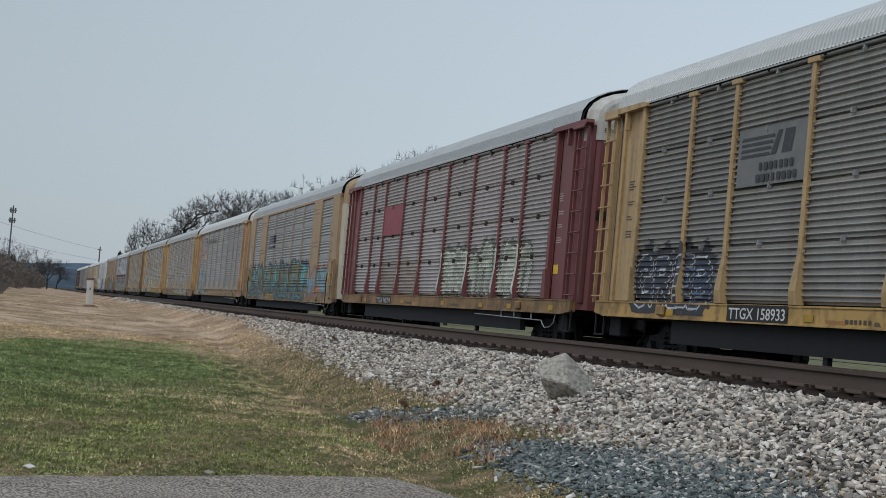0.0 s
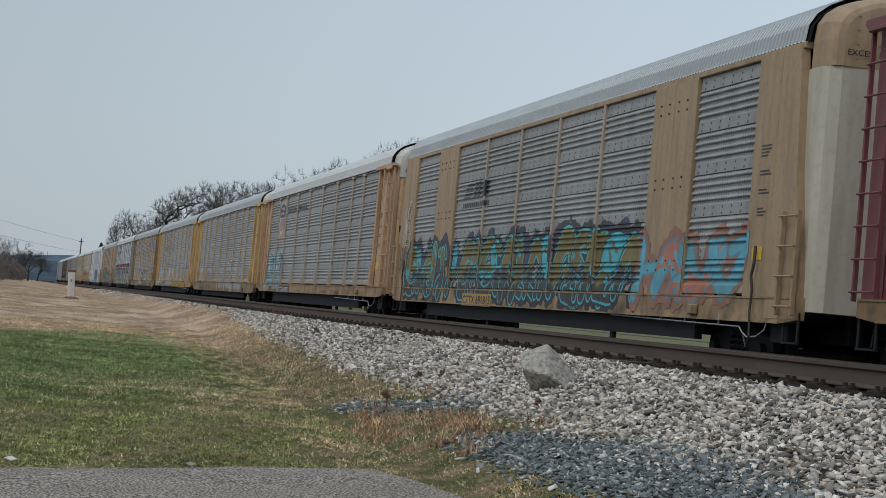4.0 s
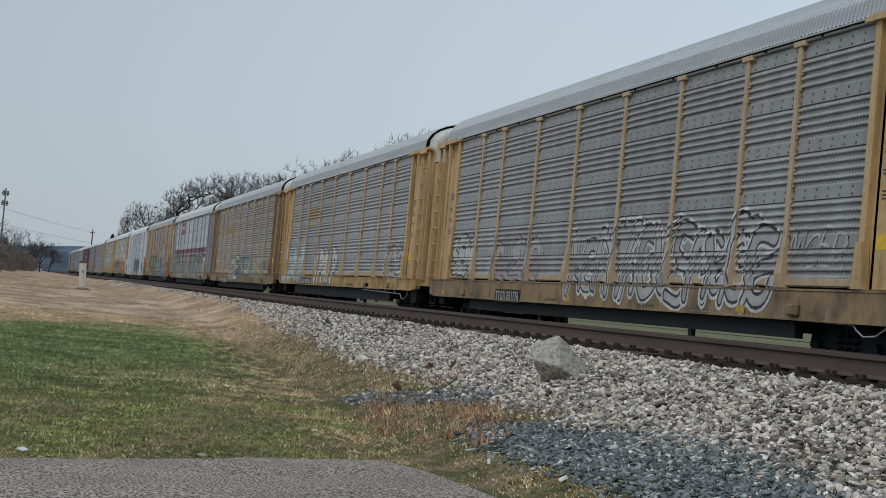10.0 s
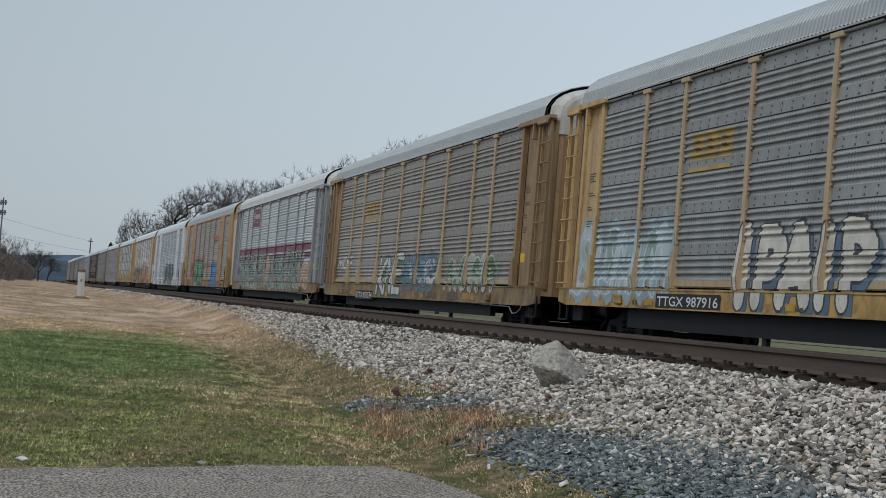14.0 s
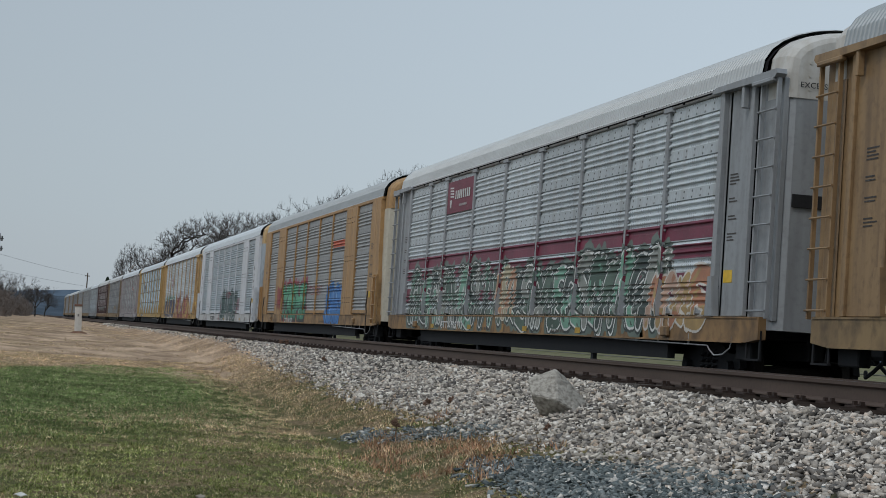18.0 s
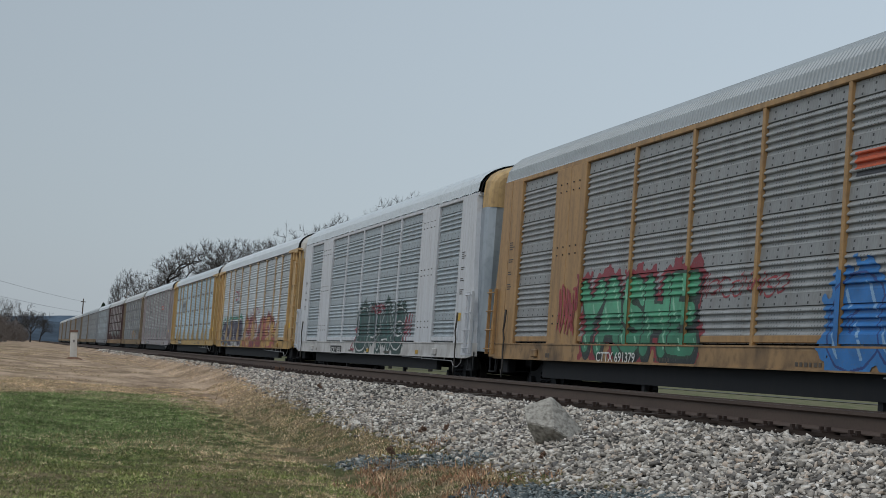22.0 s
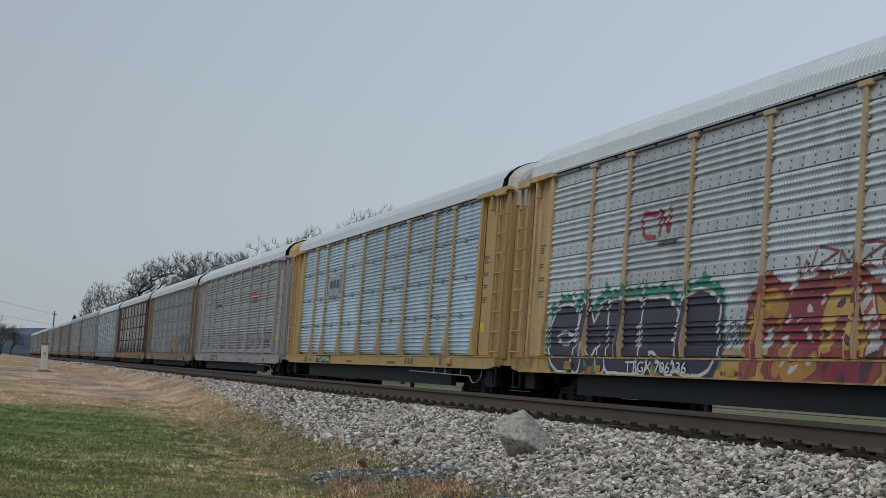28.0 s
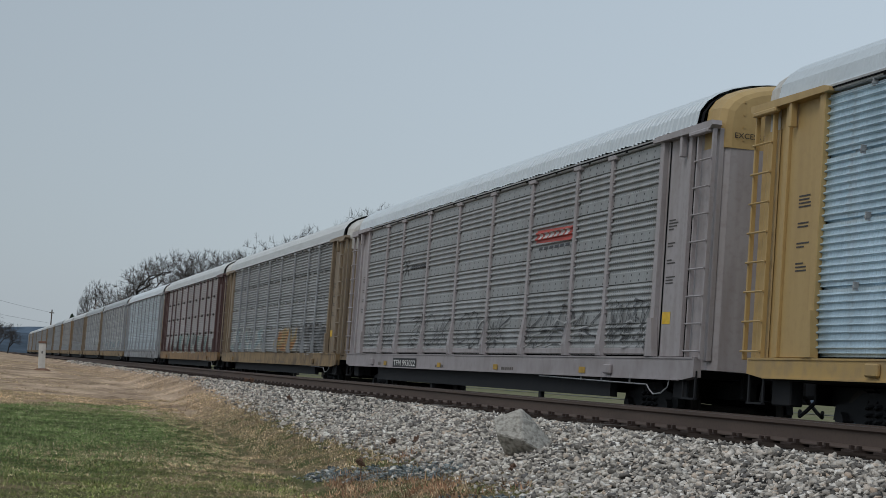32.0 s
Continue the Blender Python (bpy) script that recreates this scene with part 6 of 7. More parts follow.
    q = Paint()
    q.rect(-8.6, -8.8, 0.98, 1.15), q.rect(-5.0, -5.2, 0.98, 1.13), q.rect(-5.35, -5.55, 0.98, 1.13), q.rect(-5.7, -5.9, 0.98, 1.13)
    q.put("sill_emblem", c[11], st[11], spray((0.16, 0.09, 0.04)), 0.036, "", True)
    # grey-lilac car
    q = Paint()
    q.poly([(-4.6, 3.5), (-6.9, 3.44), (-6.95, 3.72), (-4.65, 3.76)])
    q.put("emblem", c[12], st[12], spray((0.5, 0.06, 0.04)), 0.005, "red emblem patch")
    lettering_bars(c[12], st[12], -4.8, -6.8, 3.56, 0.12, (0.65, 0.62, 0.6), 6)
    lettering_bars(c[12], st[12], -4.8, -6.8, 3.34, 0.06, INK, 6, seed=5)
    q = Paint()
    q.bar((6.8, 3.28), (6.3, 3.72), 0.07), q.bar((6.3, 3.28), (6.8, 3.72), 0.07)
    q.put("emblem", c[12], st[12], spray(INK), 0.006, "dark crossed emblem")
    lettering_bars(c[12], st[12], 6.1, 4.3, 3.42, 0.12, INK, 9, seed=6)
    for i, (a, b) in enumerate(((10.8, 7.2), (5.8, 1.6), (0.9, -3.2), (-4.4, -8.8), (-9.3, -11.2))):
        scrawl(c[12], st[12], a, b, 1.35, 2.25, (0.06, 0.06, 0.065), 140 + i, 0.035, 5)
        scrawl(c[12], st[12], a, b, 1.35, 2.0, (0.45, 0.45, 0.45), 150 + i, 0.03, 3)
    stencil(c[12], st[12], "TFM 993022", 7.0, 4.6, 0.9, 1.05, (0.6, 0.6, 0.58), (0.08, 0.07, 0.07))
    wild(c[13], st[13], -1.7, -5.3, 1.2, 2.1, [(0.45, 0.2, 0.05), (0.4, 0.28, 0.1)], 161, 4, (0.5, 0.4, 0.25), None)
    wild(c[13], st[13], 10.5, 1.2, 1.2, 2.2, [(0.5, 0.5, 0.48), (0.3, 0.4, 0.42), (0.2, 0.2, 0.2)], 162, 9, (0.6, 0.62, 0.6), None)
    wild(c[13], st[13], -6.0, -11.0, 1.1, 2.3, [(0.1, 0.1, 0.1), (0.2, 0.2, 0.2)], 163, 5, (0.4, 0.4, 0.4), None)
    wild(c[14], st[14], 8.0, -10.5, 1.1, 2.1, [(0.2, 0.32, 0.3), (0.5, 0.5, 0.48), (0.12, 0.12, 0.12)], 164, 14, (0.55, 0.58, 0.56), None)
    for k in (16, 18, 19, 21, 24):
        stk = "broad" if c[k].get("broad") else "louvre"
        wild(c[k], stk, 9.0, -9.0, 1.26, 2.0, [(0.45, 0.46, 0.45), (0.2, 0.28, 0.3)], 170 + k, 8, (0.5, 0.5, 0.5), None)
    # old paint showing on the sills
    for k in (0, 1, 5, 6, 7, 10):
        rng = random.Random(300 + k)
        for _ in range(9):
            y, z, w = rng.uniform(-9, 9), c[k]["sill_low"] + rng.uniform(0.01, 0.08), rng.uniform(0.2, 0.8)
            q = Paint()
            q.poly([(y, z), (y - w, z + rng.uniform(-0.02, 0.02)), (y - w + rng.uniform(-0.1, 0.1), 1.02), (y + rng.uniform(-0.1, 0.1), 1.02)])
            q.put("paint_patch", c[k], st[k], spray(((0.46, 0.25, 0.07), (0.4, 0.2, 0.06), (0.14, 0.09, 0.065))[rng.randrange(3)]), 0.0325, "", True)
    # capacity stencils, labels and warning boards at the ends of each of the nearer cars
    for k in range(14):
        ink = (0.05, 0.04, 0.035) if TRAIN[k][1] != "red" else (0.5, 0.42, 0.42)
        rng = random.Random(200 + k)
        for s in (-1, 1):
            base = s * 11.95
            p = Paint()
            z = 3.45
            for rows in (4, 2, 2, 3):
                for i in range(rows):
                    p.rect(base + 0.2, base + 0.2 - rng.uniform(0.2, 0.4), z, z + 0.022)
                    z -= 0.05
                z -= 0.18
            p.put("stencil_block", c[k], st[k], spray(ink), 0.006, "small stencilled data rows")
        q = Paint()
        q.rect(-11.7, -12.05, 1.75, 1.95)
        q.put("warning_label", c[k], st[k], SAFETY, 0.006, "yellow warning label")
        low = c[k]["sill_low"] + 0.05
        lettering_bars(c[k], st[k], 2.6, 1.8, low, 0.06, (0.1, 0.08, 0.06), 6, "sill_stencil", k, True)
        lettering_bars(c[k], st[k], -3.0, -3.9, low, 0.06, (0.1, 0.08, 0.06), 6, "sill_stencil", k + 30, True)
        lettering_bars(c[k], st[k], 8.9, 8.6, low, 0.09, (0.1, 0.08, 0.06), 2, "sill_stencil", k + 60, True)


def end_boards():
    """White boards with lettering high on the end doors that face the camera."""
    for k in range(1, 13):
        car = c_of(k)
        if TRAIN[k][0] == "broad" and k != 2:
            continue
        if k in (1, 2, 3, 7, 12):
            cu = glyph("EXCESS HEIGHT", 0.006)
            xs = [p[0] for p in cu[0]]
            a, b = min(xs), max(xs)
            sh = Shape().add([((p[0] - a) / (b - a) * 0.95 - 1.2, -13.592, 4.66 + p[1] * 0.12) for p in cu[0]], cu[1])
            part("lettering", sh, BLACK, car, "black warning lettering")
        if k in (1, 3, 7):
            part("seal_board", Shape().box((-1.24, -13.6, 2.86), (-0.72, -13.575, 3.06), 0.006), BLACK, car, "dark brown sealing board")


def c_of(k):
    return CARS[k][0]


# ---- trees, bushes and the distance ----
BARK = plain("bare_bark", (0.05, 0.046, 0.043), 0.95, 0, 0.35)
TWIG = plain("bare_twigs", (0.085, 0.078, 0.074), 0.95, 0, 0.3)
BUSH = plain("brown_brush", (0.2, 0.175, 0.16), 0.95, 0, 0.35)


def bare_tree_meshes(seed, height, spread, depth=6, twig=0.012, stem=0.26):
    """Trunk and limbs, and the finer twigs, of a leafless tree."""
    rng = random.Random(seed)
    limbs, twigs = Shape(), Shape()

    def grow(p, d, length, r, level):
        pts = [p]
        q, dd = p.copy(), d.copy()
        steps = 3 if level < 5 else 2 if level < 7 else 1
        for _ in range(steps):
            dd = (dd + Vector((rng.uniform(-1, 1), rng.uniform(-1, 1), rng.uniform(-0.4, 0.7))) * 0.16).normalized()
            q = q + dd * length / steps
            pts.append(q.copy())
        (limbs if level < 3 else twigs).tube(pts, r, 5 if level < 2 else 3, max(twig, r * 0.5))
        if level >= depth:
            return
        for i in range(3 if level < 4 else 3):
            a = rng.uniform(0, 2 * math.pi)
            tilt = rng.uniform(0.35, 0.85) * spread
            side = dd.orthogonal().normalized()
            side.rotate(Matrix.Rotation(a, 3, dd))
            nd = (dd * math.cos(tilt) + side * math.sin(tilt))
            nd.z += 0.06
            start = pts[min(steps, rng.choice((1, 2, 3, 3)) if level else rng.choice((2, 3)))]
            grow(start, nd.normalized(), length * rng.uniform(0.6, 0.84), max(twig, r * 0.58), level + 1)
    grow(Vector((0, 0, -0.3)), Vector((0, 0, 1)), height * stem, height * 0.02, 0)
    tall = max(v[2] for v in limbs.v + twigs.v)
    wide = max(abs(c) for v in twigs.v for c in v[:2])
    k, kw = height / tall, min(1.0, height * 0.55 / (wide * height / tall))
    for sh in (limbs, twigs):
        sh.v = [(v[0] * k * kw, v[1] * k * kw, v[2] * k) for v in sh.v]
    return limbs.mesh("trunk"), twigs.mesh("crown")


def crown_tree_meshes(seed, height, wide=0.42, tips=650, twig=0.022):
    """A broad leafless tree: limbs that spread from a short trunk to fill a rounded crown, and a fan of twigs at each tip."""
    rng = np.random.RandomState(seed)
    h = height
    lump = rng.uniform(-1, 1, (6, 3))
    pts = []
    while len(pts) < tips:
        d = rng.normal(size=3)
        d /= np.linalg.norm(d)
        if d[2] < -0.45:
            continue
        edge = 1.0 + 0.16 * sum(math.sin(3.0 * float(d @ q) + i * 1.3) for i, q in enumerate(lump)) / 2
        r = edge * rng.uniform(0.25, 1.0) ** 0.45
        pts.append((d[0] * r * wide * h, d[1] * r * wide * h, 0.57 * h + d[2] * r * 0.41 * h))
    pts = np.array(pts)
    stem = [(0, 0, -0.3), (0.1, 0.05, 0.12 * h), (0.0, -0.1, 0.24 * h)]
    nodes = [np.array(p, float) for p in stem]
    up = [-1, 0, 1]
    order = np.argsort(np.linalg.norm(pts - nodes[2], axis=1))
    arr = np.zeros((tips * 4 + 8, 3))
    arr[:3] = nodes
    count = 3
    leaves = []
    for i in order:
        p = pts[i]
        q = arr[2:count]
        away = np.linalg.norm(q - p, axis=1) + 0.5 * np.maximum(0, q[:, 2] - p[2] + 0.02 * h)
        k = int(np.argmin(away)) + 2
        a = arr[k]
        far = np.linalg.norm(p - a)
        last = k
        steps = 3 if far > 0.12 * h else 2 if far > 0.05 * h else 1
        for j in range(1, steps + 1):
            u = j / steps
            c = a + (p - a) * u + rng.normal(0, 0.03 * far, 3) * (j < steps)
            c[2] += 0.07 * far * math.sin(math.pi * u)
            arr[count] = c
            up.append(last)
            last = count
            count += 1
        leaves.append(last)
    load = np.zeros(count)
    for k in leaves:
        load[k] += 1
    for k in range(count - 1, 0, -1):
        load[up[k]] += load[k]
    thick = np.maximum(twig, 0.021 * h * (load / load[0]) ** 0.44)
    limbs, twigs = Shape(), Shape()
    for k in range(1, count):
        big = load[k] > tips * 0.02
        (limbs if big else twigs).tube([arr[up[k]], arr[k]], float(thick[up[k]]) if load[up[k]] < 3 * load[k] else float(thick[k]), 5 if big else 3, float(thick[k]))
    for k in leaves:
        out = arr[k] - np.array([0, 0, 0.4 * h])
        out /= np.linalg.norm(out)
        for _ in range(6):
            d = out + rng.normal(0, 0.85, 3)
            twigs.tube([arr[k], arr[k] + d / np.linalg.norm(d) * h * rng.uniform(0.025, 0.06)], twig * 0.8, 3, twig * 0.4)
    return limbs.mesh("trunk"), twigs.mesh("crown")


def bare_tree(meshes, m, label, group="bare trees behind the train"):
    root = tagged(new("tree"), label, "tree", group)
    root.matrix_basis = m
    piece("trunk", meshes[0], BARK, root)
    piece("crown", meshes[1], TWIG, root, "leafless twigs")
    return root


def build_distance():
    kinds = [crown_tree_meshes(1, 17, 0.4), crown_tree_meshes(2, 17, 0.36), crown_tree_meshes(3, 17, 0.44, 760), crown_tree_meshes(4, 17, 0.38)]
    rng = random.Random(8)
    # the row behind the train: distance along the track, heading in degrees, height of the top in degrees, breadth
    row = [(400, 3.5, 2.65, 0.62), (330, 4.6, 2.8, 0.62), (300, 5.5, 3.88, 0.92), (310, 6.3, 3.45, 0.6), (290, 6.95, 3.92, 0.85), (285, 7.65, 3.75, 0.75), (255, 8.25, 4.12, 0.7), (240, 8.85, 4.28, 0.7),
           (215, 9.45, 4.6, 0.65), (200, 10.05, 4.85, 0.6), (185, 10.9, 4.85, 0.6), (180, 11.4, 5.35, 0.5), (165, 12.1, 5.82, 0.5), (160, 12.6, 5.78, 0.5), (150, 13.4, 5.0, 0.7)]
    for i, (y, az, el, wd) in enumerate(row):
        x = y * math.tan(radians(az))
        k = (2, 0, 2, 1)[i % 4] if i < 3 else i % 4
        s = (y * math.tan(radians(el)) + 1.2) / 17.3
        bare_tree(kinds[k], pose(x, y, -1.1, 0, 0, 47 * i) @ Matrix.Diagonal((s * wd, s * wd, s, 1)), "large leafless tree with dark spreading branches behind the train")
    # the leafless tree whose branch tips reach into view
    near = bare_tree_meshes(12, 9.5, 1.1, 6, 0.013)
    bare_tree(near, pose(-4.9, 60, -0.6) @ Matrix.Diagonal((0.8, 0.8, 0.55, 1)), "leafless tree with thin drooping branches beside the lawn", "trees by the lawn")
    # conifer
    con = tagged(new("conifer"), "small dark green conifer behind the train", "tree", "bare trees behind the train")
    con.matrix_basis = pose(370 * math.tan(radians(2.72)), 370, -1.0)
    part("trunk", Shape().tube([(0, 0, 0), (0, 0, 10)], 0.25, 6, 0.05), BARK, con)
    needles = Shape()
    for k in range(14):
        z = 1.5 + k * 0.62
        for j in range(9):
            a = j * 2 * math.pi / 9 + k * 0.7 + rng.uniform(-0.2, 0.2)
            r = (11 - z) * 0.3 * rng.uniform(0.7, 1.1)
            c, s = math.cos(a), math.sin(a)
            needles.add([(0, 0, z + 0.3), (c * r - s * r * 0.28, s * r + c * r * 0.28, z - 0.35), (c * r * 1.15, s * r * 1.15, z - 0.5), (c * r + s * r * 0.28, s * r - c * r * 0.28, z - 0.35), (c * r * 0.6, s * r * 0.6, z + 0.15)],
                        [(0, 1, 4), (4, 1, 2), (4, 2, 3), (0, 4, 3), (0, 3, 1), (1, 3, 2)])
    part("crown", needles, plain("conifer_needles", (0.03, 0.045, 0.03), 0.9), con)
    # brush along the far left
    bush_kinds = []
    for i in range(3):
        a, b = bare_tree_meshes(30 + i, 5, 1.3, 6, 0.007, 0.1)
        sh = Shape()
        for me in (a, b):
            sh.add([v.co for v in me.vertices], [tuple(p.vertices) for p in me.polygons])
            bpy.data.meshes.remove(me)
        bush_kinds.append(sh.mesh("bush", BUSH))
    for i in range(14):
        y = 170 + 16 * i
        az = -2.9 + 0.3 * i * (0.98 if i < 8 else 0.92) + rng.uniform(-0.15, 0.15)
        h = y * math.tan(radians(max(0.7, 1.75 - 0.055 * i + rng.uniform(-0.3, 0.15)))) + 0.5
        t = bare_tree(near, pose(y * math.tan(radians(az)), y, -0.5, 0, 0, rng.uniform(0, 360)) @ Matrix.Diagonal((h / 9.5, h / 9.5, h / 9.5, 1)), "thin leafless grey sapling above the brush", "saplings beside the track")
    for i in range(12):
        y, az = 345 - 6 * i, 3.0 + 0.3 * i
        b = tagged(new("bush", bush_kinds[i % 3]), "dark leafless undergrowth below the bare trees", "bush", "undergrowth behind the train")
        h = y * math.tan(radians(1.45 + 0.1 * i)) + 0.8
        b.matrix_basis = pose(y * math.tan(radians(az)), y, -0.9, 0, 0, i * 77) @ Matrix.Diagonal((h / 5.0 * 1.5, h / 5.0 * 1.5, h / 5.0, 1))
    for i in range(32):
        u = i / 31
        y = 85 + 330 * u ** 1.2
        az = -1.6 + 2.15 * u ** 0.8 + rng.uniform(-0.55, 0.25)
        h = y * math.tan(radians(max(0.3, 0.95 - 0.75 * u + rng.uniform(-0.2, 0.2)))) + 0.6
        b = tagged(new("bush", bush_kinds[i % 3]), "dense brown leafless brush at the lawn's far edge", "bush", "brush beside the track")
        b.matrix_basis = pose(y * math.tan(radians(az)), y, float(ground_z(-5, y)), 0, 0, rng.uniform(0, 360)) @ Matrix.Diagonal((h / 5.0 * 1.3, h / 5.0 * 1.3, h / 5.0, 1))
    # wooded hills on the horizon, the haze of distance mixed into their colours
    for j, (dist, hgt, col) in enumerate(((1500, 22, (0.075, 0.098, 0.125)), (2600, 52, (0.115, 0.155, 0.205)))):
        v, f = [], []
        n = 260
        for i in range(n):
            a = radians(-40 + 90 * i / (n - 1))
            h = hgt * (0.75 + 0.35 * noise.noise(Vector((i * 0.05, j * 7, 0))) + 0.05 * noise.noise(Vector((i * 1.7, j, 3))))
            x, y = dist * math.sin(a), dist * math.cos(a)
            v += [(x * 0.9, y * 0.9, -3), (x, y, h), (x * 1.1, y * 1.1, -3)]
        for i in range(n - 1):
            f += [(3 * i, 3 * i + 3, 3 * i + 4, 3 * i + 1), (3 * i + 1, 3 * i + 4, 3 * i + 5, 3 * i + 2)]
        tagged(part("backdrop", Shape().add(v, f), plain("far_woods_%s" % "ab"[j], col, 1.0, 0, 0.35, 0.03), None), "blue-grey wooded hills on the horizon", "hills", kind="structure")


def build_poles():
    wood = worn("pole_wood", (0.16, 0.13, 0.11), (0.07, 0.06, 0.05), 0.9)
    x, y = 420 * math.tan(radians(2.08)), 420
    pole = tagged(new("utility_pole"), "wooden utility pole with a crossarm behind the train", "utility pole")
    pole.matrix_basis = pose(x, y, -1)
    part("shaft", Shape().tube([(0, 0, 0), (0, 0, 11.6)], 0.19, 8, 0.13), wood, pole)
    part("crossarm", Shape().box((-0.55, -0.1, 10.75), (0.55, 0.1, 10.95), 0.02), wood, pole)
    wire = plain("cable_black", (0.03, 0.03, 0.032), 0.6)
    for z0, az, el in ((10.9, -2.4, 2.2), (8.4, -2.4, 1.62)):
        far = Vector((x, y, z0 - 1))
        y2 = 260
        near = Vector((y2 * math.tan(radians(az)), y2, 0.09 + y2 * math.tan(radians(el))))
        pts = []
        for i in range(13):
            u = i / 12
            p = far.lerp(near, u)
            p.z -= 4 * u * (1 - u) * 0.35
            pts.append(p)
        tagged(part("cable", Shape().tube(pts, 0.02, 4), wire, None), "thin black overhead cable strung from a utility pole", "cable", "overhead cables")
    steel = plain("tower_steel", (0.14, 0.145, 0.15), 0.6, 0.3)
    tw = tagged(new("cell_tower"), "distant slim grey cell tower with antennas", "tower")
    ty = 900
    tw.matrix_basis = pose(ty * math.tan(radians(-0.74)), ty, -1)
    part("mast", Shape().tube([(0, 0, 0), (0, 0, 40)], 0.5, 8, 0.3), steel, tw)
    for z in (32.5, 37.5):
        sh = Shape()
        for k in range(9):
            a = k * 2 * math.pi / 9
            sh.box((1.3 * math.cos(a) - 0.25, 1.3 * math.sin(a) - 0.25, z - 1.2), (1.3 * math.cos(a) + 0.25, 1.3 * math.sin(a) + 0.25, z + 1.3), 0.05)
        sh.box((-2.0, -0.15, z - 0.2), (2.0, 0.15, z + 0.2)).box((-0.15, -2.0, z - 0.2), (0.15, 2.0, z + 0.2))
        part("antenna_ring", sh, steel, tw)


# ---- path, rock, marker post, grass ----
def path_edge(x):
    """The asphalt's far edge."""
    return np.interp(x, [-14, 0, 1.2, 2.1, 2.6, 2.85, 2.98, 3.05, 3.12, 3.2, 3.26], [8.9, 12.06, 12.46, 13.0, 13.4, 13.55, 13.42, 13.2, 12.8, 12.4, 11.5])


def build_path():
    m, n, l, b = nodes_of("path_asphalt", 0.95)
    t = noise_node(n, l, 60, 3, None, "Position")
    t2 = noise_node(n, l, 1.5, 8, None, "Position")
    c = ramp_node(n, l, t.outputs[0], 0.42, 0.6, (0.08, 0.072, 0.065), (0.56, 0.5, 0.44))
    c2 = mix_node(n, l, 0.5, c.outputs[0], (1, 1, 1), "MULTIPLY")
    l.new(ramp_node(n, l, t2.outputs[0], 0.3, 0.7, (0.7, 0.68, 0.66), (1.1, 1.1, 1.1)).outputs[0], c2.inputs[2])
    l.new(c2.outputs[0], b.inputs["Base Color"])
    bump_node(n, l, b, t.outputs[0], 0.3, 0.01)
    rng = random.Random(4)
    edge = []
    for i in range(64):
        u = i / 63
        x = -14 + 17.25 * u ** 0.6
        y = float(path_edge(x)) + rng.uniform(-0.05, 0.05)
        edge.append((x, y))
    sh = Shape()
    k = len(edge)
    back = (0.0, 0.5, 1.2, 2.0, 3.0, 4.5, 7.0, 20.0)
    v = [(x, y + 0.02, float(ground_z(x, y)) - 0.06) for x, y in edge]
    v += [(x, y - d, float(ground_z(x, y - d)) + (0.012 if d == 0 else 0.03)) for d in back for x, y in edge]
    f = [(j * k + k + i, j * k + k + i + 1, j * k + i + 1, j * k + i) for j in range(len(back)) for i in range(k - 1)]
    sh.add(v, f)
    tagged(part("pavement", sh, m, None), "grey worn asphalt path with a ragged edge", "path", kind="structure")


def build_road():
    """A pale lane across the field behind the train."""
    sh = Shape()
    ys = list(range(-20, 420, 20))
    for a, b in zip(ys[:-1], ys[1:]):
        sh.add([(37.0, a, float(ground_z(37, a)) + 0.03), (37.5, a, float(ground_z(37.5, a)) + 0.03), (37.5, b, float(ground_z(37.5, b)) + 0.03), (37.0, b, float(ground_z(37, b)) + 0.03)], [(0, 1, 2, 3)])
    tagged(part("road", sh, plain("lane_gravel", (0.16, 0.16, 0.15), 0.95, 0, 0.2, 3.0), None), "pale gravel lane across the field behind the train", "road", kind="structure")


